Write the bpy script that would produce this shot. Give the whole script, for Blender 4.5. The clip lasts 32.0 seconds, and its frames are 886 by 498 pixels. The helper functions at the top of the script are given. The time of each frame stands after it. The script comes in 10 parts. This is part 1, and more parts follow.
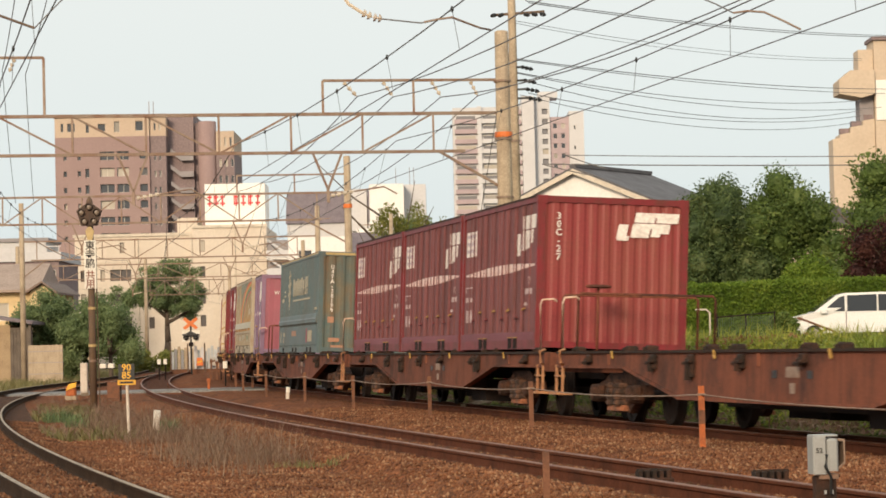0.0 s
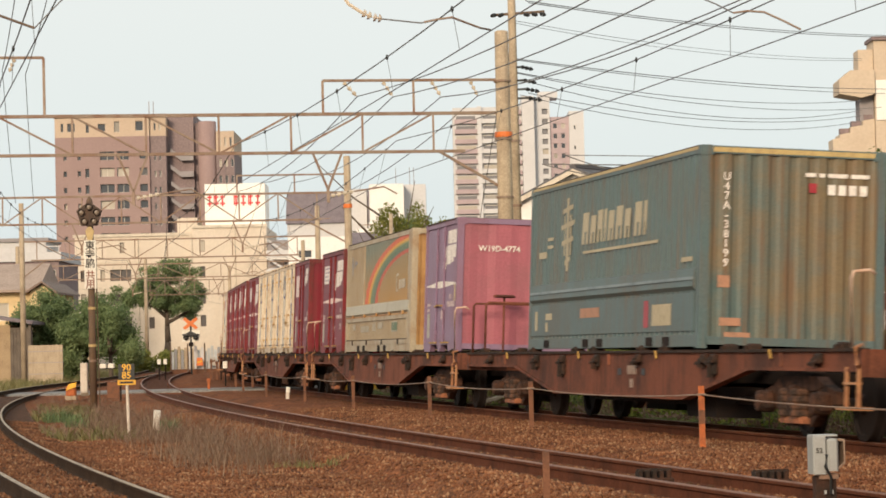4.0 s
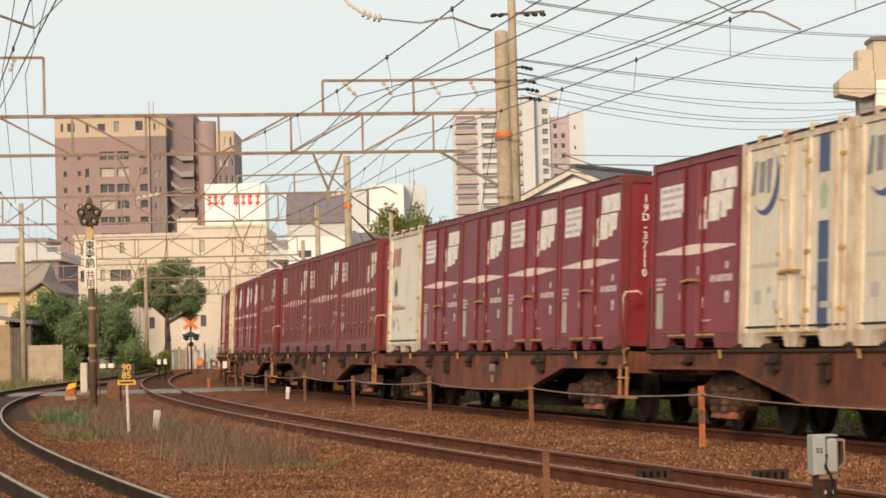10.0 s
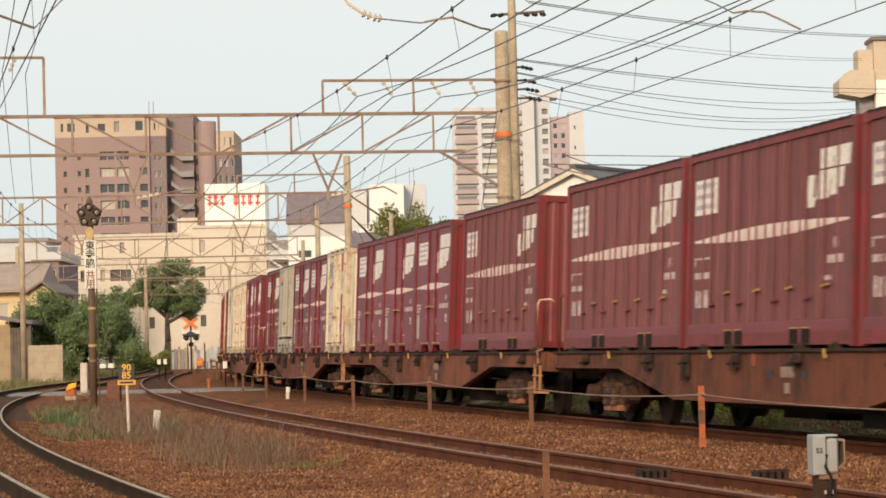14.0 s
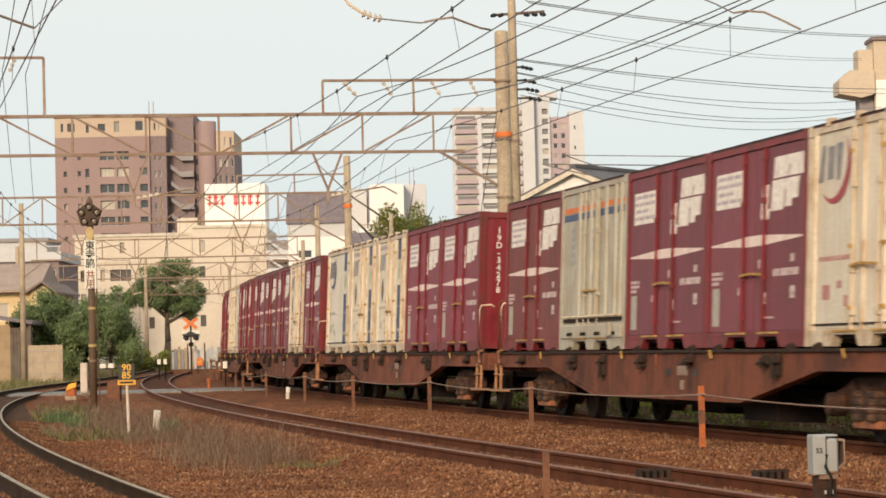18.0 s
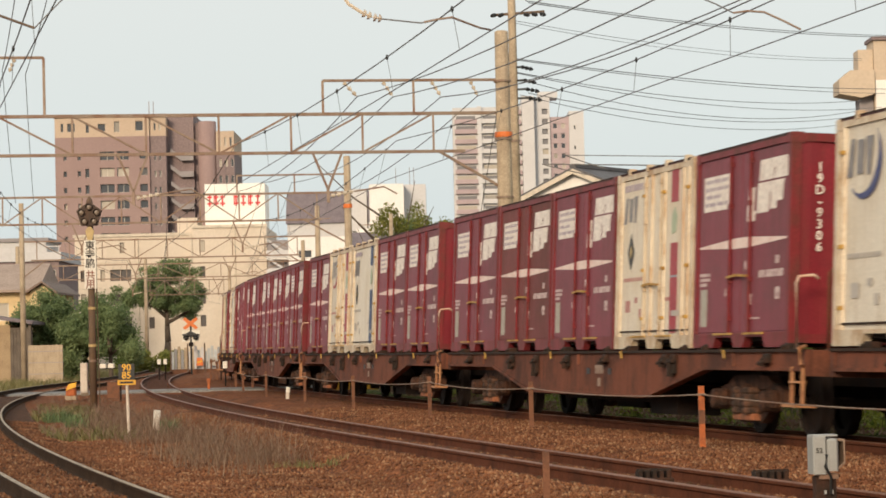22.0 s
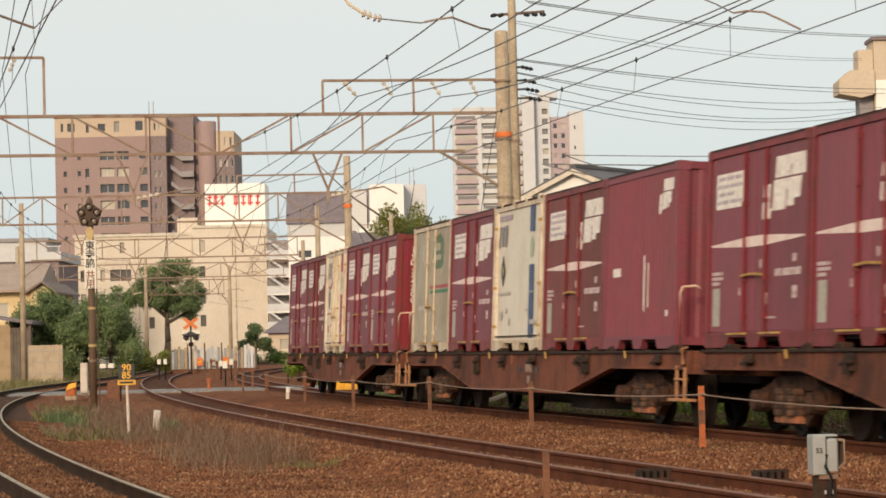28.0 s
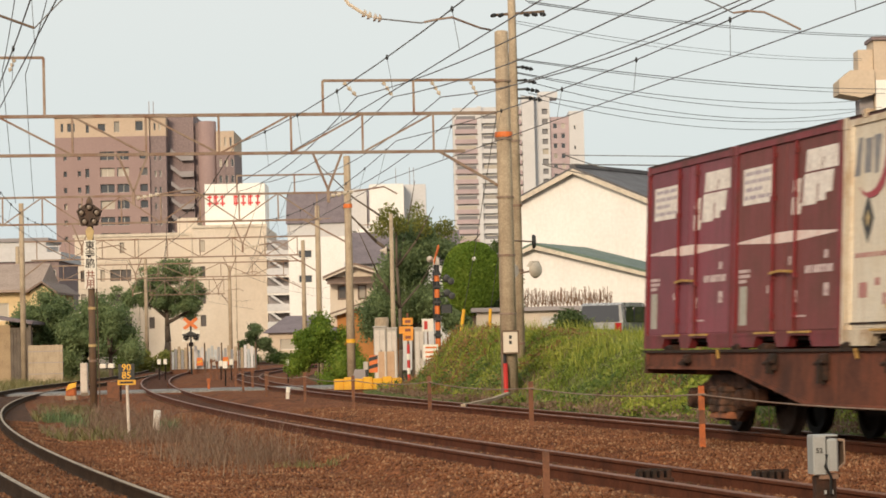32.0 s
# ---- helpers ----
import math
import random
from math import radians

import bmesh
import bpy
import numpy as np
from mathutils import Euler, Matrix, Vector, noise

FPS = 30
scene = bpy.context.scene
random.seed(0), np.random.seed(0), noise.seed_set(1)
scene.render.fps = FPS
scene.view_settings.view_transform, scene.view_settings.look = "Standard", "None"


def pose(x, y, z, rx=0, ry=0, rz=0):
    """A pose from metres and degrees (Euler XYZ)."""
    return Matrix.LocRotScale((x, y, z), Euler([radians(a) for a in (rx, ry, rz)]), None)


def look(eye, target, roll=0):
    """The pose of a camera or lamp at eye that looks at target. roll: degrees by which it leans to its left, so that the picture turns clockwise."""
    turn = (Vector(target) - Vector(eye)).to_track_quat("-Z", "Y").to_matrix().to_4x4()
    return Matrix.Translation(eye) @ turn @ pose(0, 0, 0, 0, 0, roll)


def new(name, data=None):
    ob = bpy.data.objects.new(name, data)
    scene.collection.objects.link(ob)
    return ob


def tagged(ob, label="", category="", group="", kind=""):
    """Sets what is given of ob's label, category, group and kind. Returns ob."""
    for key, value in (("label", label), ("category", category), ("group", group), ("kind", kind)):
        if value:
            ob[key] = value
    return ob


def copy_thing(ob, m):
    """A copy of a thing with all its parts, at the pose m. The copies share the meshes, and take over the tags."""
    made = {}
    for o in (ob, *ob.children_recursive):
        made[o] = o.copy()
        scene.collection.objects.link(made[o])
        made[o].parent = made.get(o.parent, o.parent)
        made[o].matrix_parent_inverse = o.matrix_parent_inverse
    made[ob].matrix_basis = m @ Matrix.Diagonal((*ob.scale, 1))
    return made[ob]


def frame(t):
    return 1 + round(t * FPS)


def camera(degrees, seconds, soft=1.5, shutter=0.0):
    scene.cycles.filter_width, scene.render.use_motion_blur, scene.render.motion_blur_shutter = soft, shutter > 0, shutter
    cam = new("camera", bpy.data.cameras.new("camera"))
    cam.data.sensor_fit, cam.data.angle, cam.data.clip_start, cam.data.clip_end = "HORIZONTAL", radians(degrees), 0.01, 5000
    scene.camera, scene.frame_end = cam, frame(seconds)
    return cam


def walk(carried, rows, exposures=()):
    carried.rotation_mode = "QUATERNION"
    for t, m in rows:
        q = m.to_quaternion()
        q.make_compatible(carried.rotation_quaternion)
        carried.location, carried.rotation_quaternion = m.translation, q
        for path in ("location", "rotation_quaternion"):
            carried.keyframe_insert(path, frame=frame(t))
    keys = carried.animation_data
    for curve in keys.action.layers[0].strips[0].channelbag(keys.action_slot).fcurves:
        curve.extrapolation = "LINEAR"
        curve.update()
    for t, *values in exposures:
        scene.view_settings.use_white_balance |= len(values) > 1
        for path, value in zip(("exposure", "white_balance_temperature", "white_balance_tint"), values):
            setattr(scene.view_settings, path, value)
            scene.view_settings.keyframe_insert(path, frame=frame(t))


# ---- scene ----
EYE = Vector((0.0, 0.0, 1.2172))
TILT, LEAN = 0.0361461, 1.37265
cam = camera(18.788, 32.0, soft=1.7, shutter=0.4)
still = look(EYE, EYE + Vector((0, math.cos(TILT), math.sin(TILT))), -LEAN)
walk(cam, [(0.0, still), (32.0, still)], [(0.0, 0.28), (20.0, 0.29), (21.0, 0.17), (32.0, 0.17)])

# ---- world and light: hazy bright evening, low veiled sun behind the camera ----
world = bpy.data.worlds.new("sky")
scene.world = world
world.use_nodes = True
wn, wl = world.node_tree.nodes, world.node_tree.links
sky = wn.new("ShaderNodeTexSky")
sky.sky_type, sky.sun_disc = "NISHITA", False
sky.sun_elevation, sky.sun_rotation = radians(16), radians(212)
sky.air_density, sky.dust_density, sky.ozone_density = 1.0, 4.0, 1.0
veil = wn.new("ShaderNodeMix")
veil.data_type = "RGBA"
veil.inputs["Factor"].default_value = 0.8
tint = wn.new("ShaderNodeMix")
tint.data_type, tint.blend_type = "RGBA", "MULTIPLY"
tint.inputs["Factor"].default_value = 1.0
tint.inputs[7].default_value = (0.1, 0.1, 0.1, 1)
wl.new(sky.outputs[0], tint.inputs[6])
wl.new(tint.outputs[2], veil.inputs[6])
# the haze: pale blue-grey low down, whiter overhead
geo = wn.new("ShaderNodeTexCoord")
sep = wn.new("ShaderNodeSeparateXYZ")
wl.new(geo.outputs["Generated"], sep.inputs[0])
ramp = wn.new("ShaderNodeValToRGB")
ramp.color_ramp.elements[0].position, ramp.color_ramp.elements[0].color = 0.0, (0.70, 0.79, 0.81, 1)
ramp.color_ramp.elements[1].position, ramp.color_ramp.elements[1].color = 0.16, (0.81, 0.82, 0.78, 1)
wl.new(sep.outputs["Z"], ramp.inputs[0])
wl.new(ramp.outputs[0], veil.inputs[7])
wl.new(veil.outputs[2], wn["Background"].inputs[0])
wn["Background"].inputs[1].default_value = 1.0
sun_data = bpy.data.lights.new("sun", "SUN")
sun_data.energy, sun_data.angle, sun_data.color = 2.6, radians(12), (1.0, 0.80, 0.58)
sun = new("sun", sun_data)
sun.matrix_world = look((0, 0, 60), (0 + 60 * math.sin(radians(32)) * 1.2, 60 * math.cos(radians(32)) * 1.2 * 2.2, 60 - 60 * 0.75))

# ---- mesh and material helpers ----


class Solid:
    """Gathers plain solids and makes one mesh of them."""

    def __init__(self):
        self.v, self.f = [], []

    def add(self, vs, fs):
        n = len(self.v)
        self.v += [tuple(a) for a in vs]
        self.f += [tuple(i + n for i in f) for f in fs]
        return self

    def box(self, x0, x1, y0, y1, z0, z1):
        vs = [(x, y, z) for z in (z0, z1) for y in (y0, y1) for x in (x0, x1)]
        return self.add(vs, [(0, 2, 3, 1), (4, 5, 7, 6), (0, 1, 5, 4), (2, 6, 7, 3), (0, 4, 6, 2), (1, 3, 7, 5)])

    def cbox(self, x0, x1, y0, y1, z0, z1, c=0.01):
        """A box whose upright and top edges are chamfered."""
        ring = lambda i, z: [(x0 + i + c, y0 + i, z), (x1 - i - c, y0 + i, z), (x1 - i, y0 + i + c, z), (x1 - i, y1 - i - c, z),
                             (x1 - i - c, y1 - i, z), (x0 + i + c, y1 - i, z), (x0 + i, y1 - i - c, z), (x0 + i, y0 + i + c, z)]
        vs = ring(0, z0) + ring(0, z1 - c) + ring(c, z1)
        fs = [tuple(reversed(range(8))), tuple(range(16, 24))]
        for r in (0, 8):
            fs += [(r + i, r + (i + 1) % 8, r + 8 + (i + 1) % 8, r + 8 + i) for i in range(8)]
        return self.add(vs, fs)

    def tube(self, a, b, r0, r1=None, n=8):
        a, b = Vector(a), Vector(b)
        r1 = r0 if r1 is None else r1
        q = (b - a).to_track_quat("Z", "Y")
        vs = []
        for p, r in ((a, r0), (b, r1)):
            vs += [p + q @ Vector((r * math.cos(2 * math.pi * i / n), r * math.sin(2 * math.pi * i / n), 0)) for i in range(n)]
        fs = [(i, (i + 1) % n, n + (i + 1) % n, n + i) for i in range(n)] + [tuple(reversed(range(n))), tuple(range(n, 2 * n))]
        return self.add(vs, fs)

    def bar(self, a, b, w, h=None):
        """A square bar from a to b."""
        a, b = Vector(a), Vector(b)
        h = w if h is None else h
        q = (b - a).to_track_quat("Z", "Y")
        vs = [p + q @ Vector((sx * w / 2, sy * h / 2, 0)) for p in (a, b) for sx, sy in ((-1, -1), (1, -1), (1, 1), (-1, 1))]
        return self.add(vs, [(0, 1, 5, 4), (1, 2, 6, 5), (2, 3, 7, 6), (3, 0, 4, 7), (3, 2, 1, 0), (4, 5, 6, 7)])

    def wire(self, pts, r, n=5):
        """One unbroken tube through the points."""
        pts = [Vector(p) for p in pts]
        vs, fs, m = [], [], len(pts)
        for i, p in enumerate(pts):
            q = (pts[min(i + 1, m - 1)] - pts[max(i - 1, 0)]).to_track_quat("Z", "Y")
            vs += [p + q @ Vector((r * math.cos(2 * math.pi * j / n), r * math.sin(2 * math.pi * j / n), 0)) for j in range(n)]
        for i in range(m - 1):
            fs += [(i * n + j, i * n + (j + 1) % n, (i + 1) * n + (j + 1) % n, (i + 1) * n + j) for j in range(n)]
        fs += [tuple(reversed(range(n))), tuple(range((m - 1) * n, m * n))]
        return self.add(vs, fs)

    def prism(self, outline, axis, t0, t1):
        """An outline of (a, b) pairs pushed along an axis: x takes (y, z), y takes (x, z), z takes (x, y)."""
        put = {"x": lambda a, b, t: (t, a, b), "y": lambda a, b, t: (a, t, b), "z": lambda a, b, t: (a, b, t)}[axis]
        n = len(outline)
        vs = [put(a, b, t) for t in (t0, t1) for a, b in outline]
        fs = [(i, (i + 1) % n, n + (i + 1) % n, n + i) for i in range(n)] + [tuple(reversed(range(n))), tuple(range(n, 2 * n))]
        return self.add(vs, fs)

    def lathe(self, prof, c, axis="z", n=14):
        """A profile of (radius, height) pairs turned round an axis through c."""
        vs, fs = [], []
        for r, h in prof:
            for i in range(n):
                a = 2 * math.pi * i / n
                p = {"z": (r * math.cos(a), r * math.sin(a), h), "x": (h, r * math.cos(a), r * math.sin(a)), "y": (r * math.cos(a), h, r * math.sin(a))}[axis]
                vs.append((c[0] + p[0], c[1] + p[1], c[2] + p[2]))
        for k in range(len(prof) - 1):
            fs += [(k * n + i, k * n + (i + 1) % n, (k + 1) * n + (i + 1) % n, (k + 1) * n + i) for i in range(n)]
        fs += [tuple(reversed(range(n))), tuple(range((len(prof) - 1) * n, len(prof) * n))]
        return self.add(vs, fs)

    def mesh(self, name="mesh", smooth=False):
        me = bpy.data.meshes.new(name)
        me.from_pydata(self.v, [], self.f)
        bm = bmesh.new()
        bm.from_mesh(me)
        if len(bm.faces) < 6000:
            bmesh.ops.recalc_face_normals(bm, faces=bm.faces)
        bm.to_mesh(me)
        bm.free()
        if smooth:
            me.polygons.foreach_set("use_smooth", [True] * len(me.polygons))
        return me


def part(name, solid, material, parent, label="", smooth=False):
    me = solid if isinstance(solid, bpy.types.Mesh) else solid.mesh(name, smooth)
    if not me.materials:
        me.materials.append(material)
    ob = new(name, me)
    ob.parent = parent
    return tagged(ob, label) if label else ob


def thing(name, label, category, m=None, group="", kind="", solid=None, material=None, smooth=False):
    """A top-level thing: an Empty, or a mesh if a solid is given."""
    if solid is None:
        ob = new(name)
        ob.empty_display_size = 0.2
    else:
        me = solid if isinstance(solid, bpy.types.Mesh) else solid.mesh(name, smooth)
        if not me.materials:
            me.materials.append(material)
        ob = new(name, me)
    if m is not None:
        ob.matrix_world = m
    return tagged(ob, label, category, group, kind)


def paint(name, colour, rough=0.6, metal=0.0, second=None, grain=3.0, amount=0.5, fine=60.0, bump=0.15, streak=None, streak_colour=(0.13, 0.06, 0.03), vary=0.0, spec=0.4, patch=(0.45, 0.65), fleck=0.18):
    """A worn surface: two scales of blotches, fine relief, and stains that run down where streak is given."""
    m = bpy.data.materials.new(name)
    m.use_nodes = True
    n, l = m.node_tree.nodes, m.node_tree.links
    b = n["Principled BSDF"]
    b.inputs["Metallic"].default_value = metal
    b.inputs["Specular IOR Level"].default_value = spec
    co = n.new("ShaderNodeTexCoord")
    big = n.new("ShaderNodeTexNoise")
    big.inputs["Scale"].default_value, big.inputs["Detail"].default_value, big.inputs["Roughness"].default_value = grain, 6, 0.65
    small = n.new("ShaderNodeTexNoise")
    small.inputs["Scale"].default_value, small.inputs["Detail"].default_value = fine, 4
    l.new(co.outputs["Object"], big.inputs[0])
    l.new(co.outputs["Object"], small.inputs[0])
    second = second or tuple(c * 0.6 for c in colour)
    r1 = n.new("ShaderNodeMapRange")
    r1.inputs[1].default_value, r1.inputs[2].default_value = patch
    r1.inputs[4].default_value = amount
    l.new(big.outputs[0], r1.inputs[0])
    mix = n.new("ShaderNodeMix")
    mix.data_type = "RGBA"
    mix.inputs[6].default_value, mix.inputs[7].default_value = (*colour, 1), (*second, 1)
    l.new(r1.outputs[0], mix.inputs["Factor"])
    out = mix.outputs[2]
    r2 = n.new("ShaderNodeMapRange")
    r2.inputs[1].default_value, r2.inputs[2].default_value, r2.inputs[3].default_value, r2.inputs[4].default_value = 0.3, 0.7, 1 - fleck, 1 + fleck
    l.new(small.outputs[0], r2.inputs[0])
    hs = n.new("ShaderNodeHueSaturation")
    l.new(out, hs.inputs["Color"])
    if vary:
        info = n.new("ShaderNodeObjectInfo")
        r3 = n.new("ShaderNodeMapRange")
        r3.inputs[3].default_value, r3.inputs[4].default_value = 1 - vary, 1 + vary
        l.new(info.outputs["Random"], r3.inputs[0])
        mul = n.new("ShaderNodeMath")
        mul.operation = "MULTIPLY"
        l.new(r2.outputs[0], mul.inputs[0])
        l.new(r3.outputs[0], mul.inputs[1])
        l.new(mul.outputs[0], hs.inputs["Value"])
    else:
        l.new(r2.outputs[0], hs.inputs["Value"])
    out = hs.outputs[0]
    if streak:
        mp = n.new("ShaderNodeMapping")
        mp.inputs["Scale"].default_value = (5, 5, 0.35)
        st = n.new("ShaderNodeTexNoise")
        st.inputs["Scale"].default_value, st.inputs["Detail"].default_value = 2.2, 5
        l.new(co.outputs["Object"], mp.inputs[0])
        l.new(mp.outputs[0], st.inputs[0])
        r4 = n.new("ShaderNodeMapRange")
        r4.inputs[1].default_value, r4.inputs[2].default_value, r4.inputs[4].default_value = 0.5, 0.75, streak
        l.new(st.outputs[0], r4.inputs[0])
        mx = n.new("ShaderNodeMix")
        mx.data_type = "RGBA"
        mx.inputs[7].default_value = (*streak_colour, 1)
        l.new(out, mx.inputs[6])
        l.new(r4.outputs[0], mx.inputs["Factor"])
        out = mx.outputs[2]
    l.new(out, b.inputs["Base Color"])
    r5 = n.new("ShaderNodeMapRange")
    r5.inputs[3].default_value, r5.inputs[4].default_value = max(rough - 0.12, 0.02), min(rough + 0.15, 1)
    l.new(big.outputs[0], r5.inputs[0])
    l.new(r5.outputs[0], b.inputs["Roughness"])
    if bump:
        bp = n.new("ShaderNodeBump")
        bp.inputs["Strength"].default_value, bp.inputs["Distance"].default_value = bump, 0.02
        l.new(small.outputs[0], bp.inputs["Height"])
        l.new(bp.outputs[0], b.inputs["Normal"])
    return m


RUST = (0.115, 0.045, 0.026)
m_maroon = paint("maroon_paint", (0.205, 0.042, 0.058), 0.5, second=(0.175, 0.054, 0.064), grain=1.2, amount=0.9, streak=0.4, streak_colour=(0.085, 0.035, 0.022), vary=0.14, bump=0.04, spec=0.25)
m_crimson = paint("crimson_maroon_paint", (0.215, 0.032, 0.048), 0.5, second=(0.185, 0.040, 0.054), grain=1.2, amount=0.9, streak=0.3, streak_colour=(0.10, 0.03, 0.025), vary=0.12, bump=0.04, spec=0.25)
m_brownmaroon = paint("dusty_brown_maroon_paint", (0.180, 0.050, 0.048), 0.6, second=(0.145, 0.054, 0.046), grain=1.2, amount=0.9, streak=0.5, streak_colour=(0.085, 0.042, 0.025), vary=0.12, bump=0.04, spec=0.22)
m_post = paint("red_oxide_post_paint", (0.190, 0.023, 0.027), 0.5, second=(0.125, 0.035, 0.028), grain=3.0, amount=0.9, streak=0.45, streak_colour=(0.09, 0.035, 0.02), vary=0.12, bump=0.04, spec=0.25)
m_brick = paint("brick_red_paint", (0.192, 0.062, 0.060), 0.58, second=(0.150, 0.056, 0.054), grain=1.0, amount=0.9, streak=0.5, streak_colour=(0.075, 0.035, 0.024), vary=0.12, bump=0.04, spec=0.25)
m_red = paint("red_end_paint", (0.212, 0.021, 0.030), 0.48, spec=0.25, second=(0.165, 0.025, 0.032), grain=1.0, amount=0.8, streak=0.25, vary=0.1, bump=0.04)
m_purple = paint("purple_paint", (0.235, 0.150, 0.225), 0.5, second=(0.235, 0.125, 0.175), grain=1.1, amount=0.9, streak=0.25, bump=0.04)
m_pink = paint("faded_crimson_paint", (0.36, 0.105, 0.130), 0.55, second=(0.29, 0.10, 0.115), grain=1.2, amount=0.9, streak=0.4, streak_colour=(0.2, 0.07, 0.09), bump=0.04)
m_creamframe = paint("rust_edged_cream_paint", (0.60, 0.505, 0.375), 0.5, second=(0.40, 0.25, 0.13), grain=3.0, amount=0.85, streak=0.55, streak_colour=(0.33, 0.15, 0.05), bump=0.05)
m_cream = paint("cream_paint", (0.66, 0.585, 0.47), 0.45, second=(0.61, 0.51, 0.37), grain=1.3, amount=0.8, streak=0.35, streak_colour=(0.36, 0.19, 0.08), vary=0.07, bump=0.04)
m_grey = paint("grey_green_paint", (0.40, 0.375, 0.315), 0.5, second=(0.33, 0.29, 0.225), grain=1.2, amount=0.8, streak=0.45, streak_colour=(0.2, 0.11, 0.05), bump=0.04)
m_teal = paint("teal_paint", (0.086, 0.126, 0.126), 0.5, second=(0.105, 0.115, 0.105), grain=0.9, amount=0.9, streak=0.6, streak_colour=(0.15, 0.085, 0.045), bump=0.04)
m_ochre = paint("ochre_paint", (0.50, 0.36, 0.15), 0.45, second=(0.36, 0.24, 0.10), grain=1.0, amount=0.8, streak=0.35, bump=0.04)
m_sand = paint("sand_paint", (0.44, 0.36, 0.22), 0.45, second=(0.36, 0.28, 0.16), grain=1.0, amount=0.7, streak=0.3, bump=0.04)
m_stencil = paint("worn_stencil_paint", (0.56, 0.44, 0.42), 0.6, second=(0.26, 0.12, 0.12), grain=8, amount=0.8, bump=0.0)
m_white = paint("white_marking", (0.78, 0.71, 0.64), 0.5, second=(0.55, 0.45, 0.40), grain=4, amount=0.7, bump=0.0, fine=20)
m_pinkish = paint("pale_stripe", (0.74, 0.60, 0.54), 0.5, second=(0.60, 0.36, 0.32), grain=4, amount=0.7, bump=0.0)
m_blue = paint("blue_stripe", (0.035, 0.060, 0.145), 0.45, grain=3, bump=0.0)
m_darkblue = paint("dark_logo", (0.03, 0.04, 0.09), 0.45, grain=3, bump=0.0)
m_stripered = paint("red_stripe", (0.34, 0.03, 0.04), 0.45, grain=3, bump=0.0)
m_green = paint("green_mark", (0.03, 0.16, 0.06), 0.5, grain=3, bump=0.0)
m_orange = paint("orange_paint", (0.66, 0.16, 0.03), 0.5, grain=4, bump=0.05)
m_yellow = paint("yellow_paint", (0.70, 0.36, 0.02), 0.5, grain=4, second=(0.45, 0.22, 0.03), bump=0.05)
m_roofdark = paint("sooty_roof", (0.10, 0.035, 0.035), 0.7, second=(0.05, 0.03, 0.03), grain=2, amount=0.9)
m_rust = paint("rusty_wagon_steel", (0.185, 0.062, 0.034), 0.8, second=(0.078, 0.034, 0.024), grain=1.3, amount=1.0, fine=40, streak=0.75, streak_colour=(0.035, 0.019, 0.015), vary=0.14, bump=0.2, spec=0.2)
# Sooty steel, darkened further: shade under the wagons is in its colour.
m_dark = paint("sooty_shade_dark_steel", (0.016, 0.012, 0.011), 0.85, spec=0.15, second=(0.030, 0.018, 0.013), grain=4, amount=0.8, bump=0.25)
m_axle = paint("rust_dusted_axlebox", (0.30, 0.105, 0.045), 0.75, second=(0.10, 0.05, 0.03), grain=5, amount=0.9, bump=0.3)
# Wheel steel, near black to carry the shade beneath the floor.
m_tread = paint("worn_shade_dark_wheel_steel", (0.020, 0.014, 0.012), 0.75, spec=0.2, second=(0.035, 0.02, 0.014), grain=6, bump=0.1)
m_handrail = paint("pale_orange_handrail", (0.64, 0.45, 0.34), 0.5, second=(0.44, 0.22, 0.12), grain=6, amount=0.8)
m_stepsteel = paint("orange_primed_step", (0.43, 0.21, 0.095), 0.6, second=(0.28, 0.11, 0.05), grain=6, amount=0.8)
m_rail_dark = paint("dark_brown_rail", (0.045, 0.025, 0.014), 0.85, spec=0.1, second=(0.028, 0.017, 0.010), grain=2, amount=0.9, fine=30, bump=0.15)
m_rail_side = paint("rusty_rail", (0.105, 0.034, 0.016), 0.85, spec=0.12, second=(0.060, 0.022, 0.012), grain=2, amount=0.9, fine=30, bump=0.15)
# Polished steel; the golden evening sheen is put into its base colour.
m_rail_top = paint("polished_rail_head", (0.36, 0.245, 0.12), 0.40, metal=0.75, second=(0.2, 0.125, 0.065), grain=3, amount=0.8, bump=0.05)
m_rail_dull = paint("dull_railhead", (0.20, 0.085, 0.045), 0.5, metal=0.3, second=(0.14, 0.058, 0.033), grain=3, amount=0.8, bump=0.05)
m_concrete = paint("weathered_concrete", (0.42, 0.33, 0.23), 0.85, second=(0.29, 0.22, 0.15), grain=1.5, amount=0.8, fine=25, streak=0.35, streak_colour=(0.14, 0.09, 0.06))
m_galv = paint("rust_bloomed_galvanised_steel", (0.26, 0.19, 0.14), 0.6, metal=0.25, second=(0.20, 0.10, 0.06), grain=2.5, amount=0.8)
m_wire = paint("dull_wire", (0.14, 0.13, 0.125), 0.6, metal=0.3, grain=3, bump=0.0)
m_black = paint("black_plastic", (0.02, 0.02, 0.02), 0.5, grain=3)
m_insul = paint("white_porcelain", (0.62, 0.52, 0.40), 0.25, grain=4, bump=0.0)

# ---- plan of the three tracks ----
STEP = 1.0


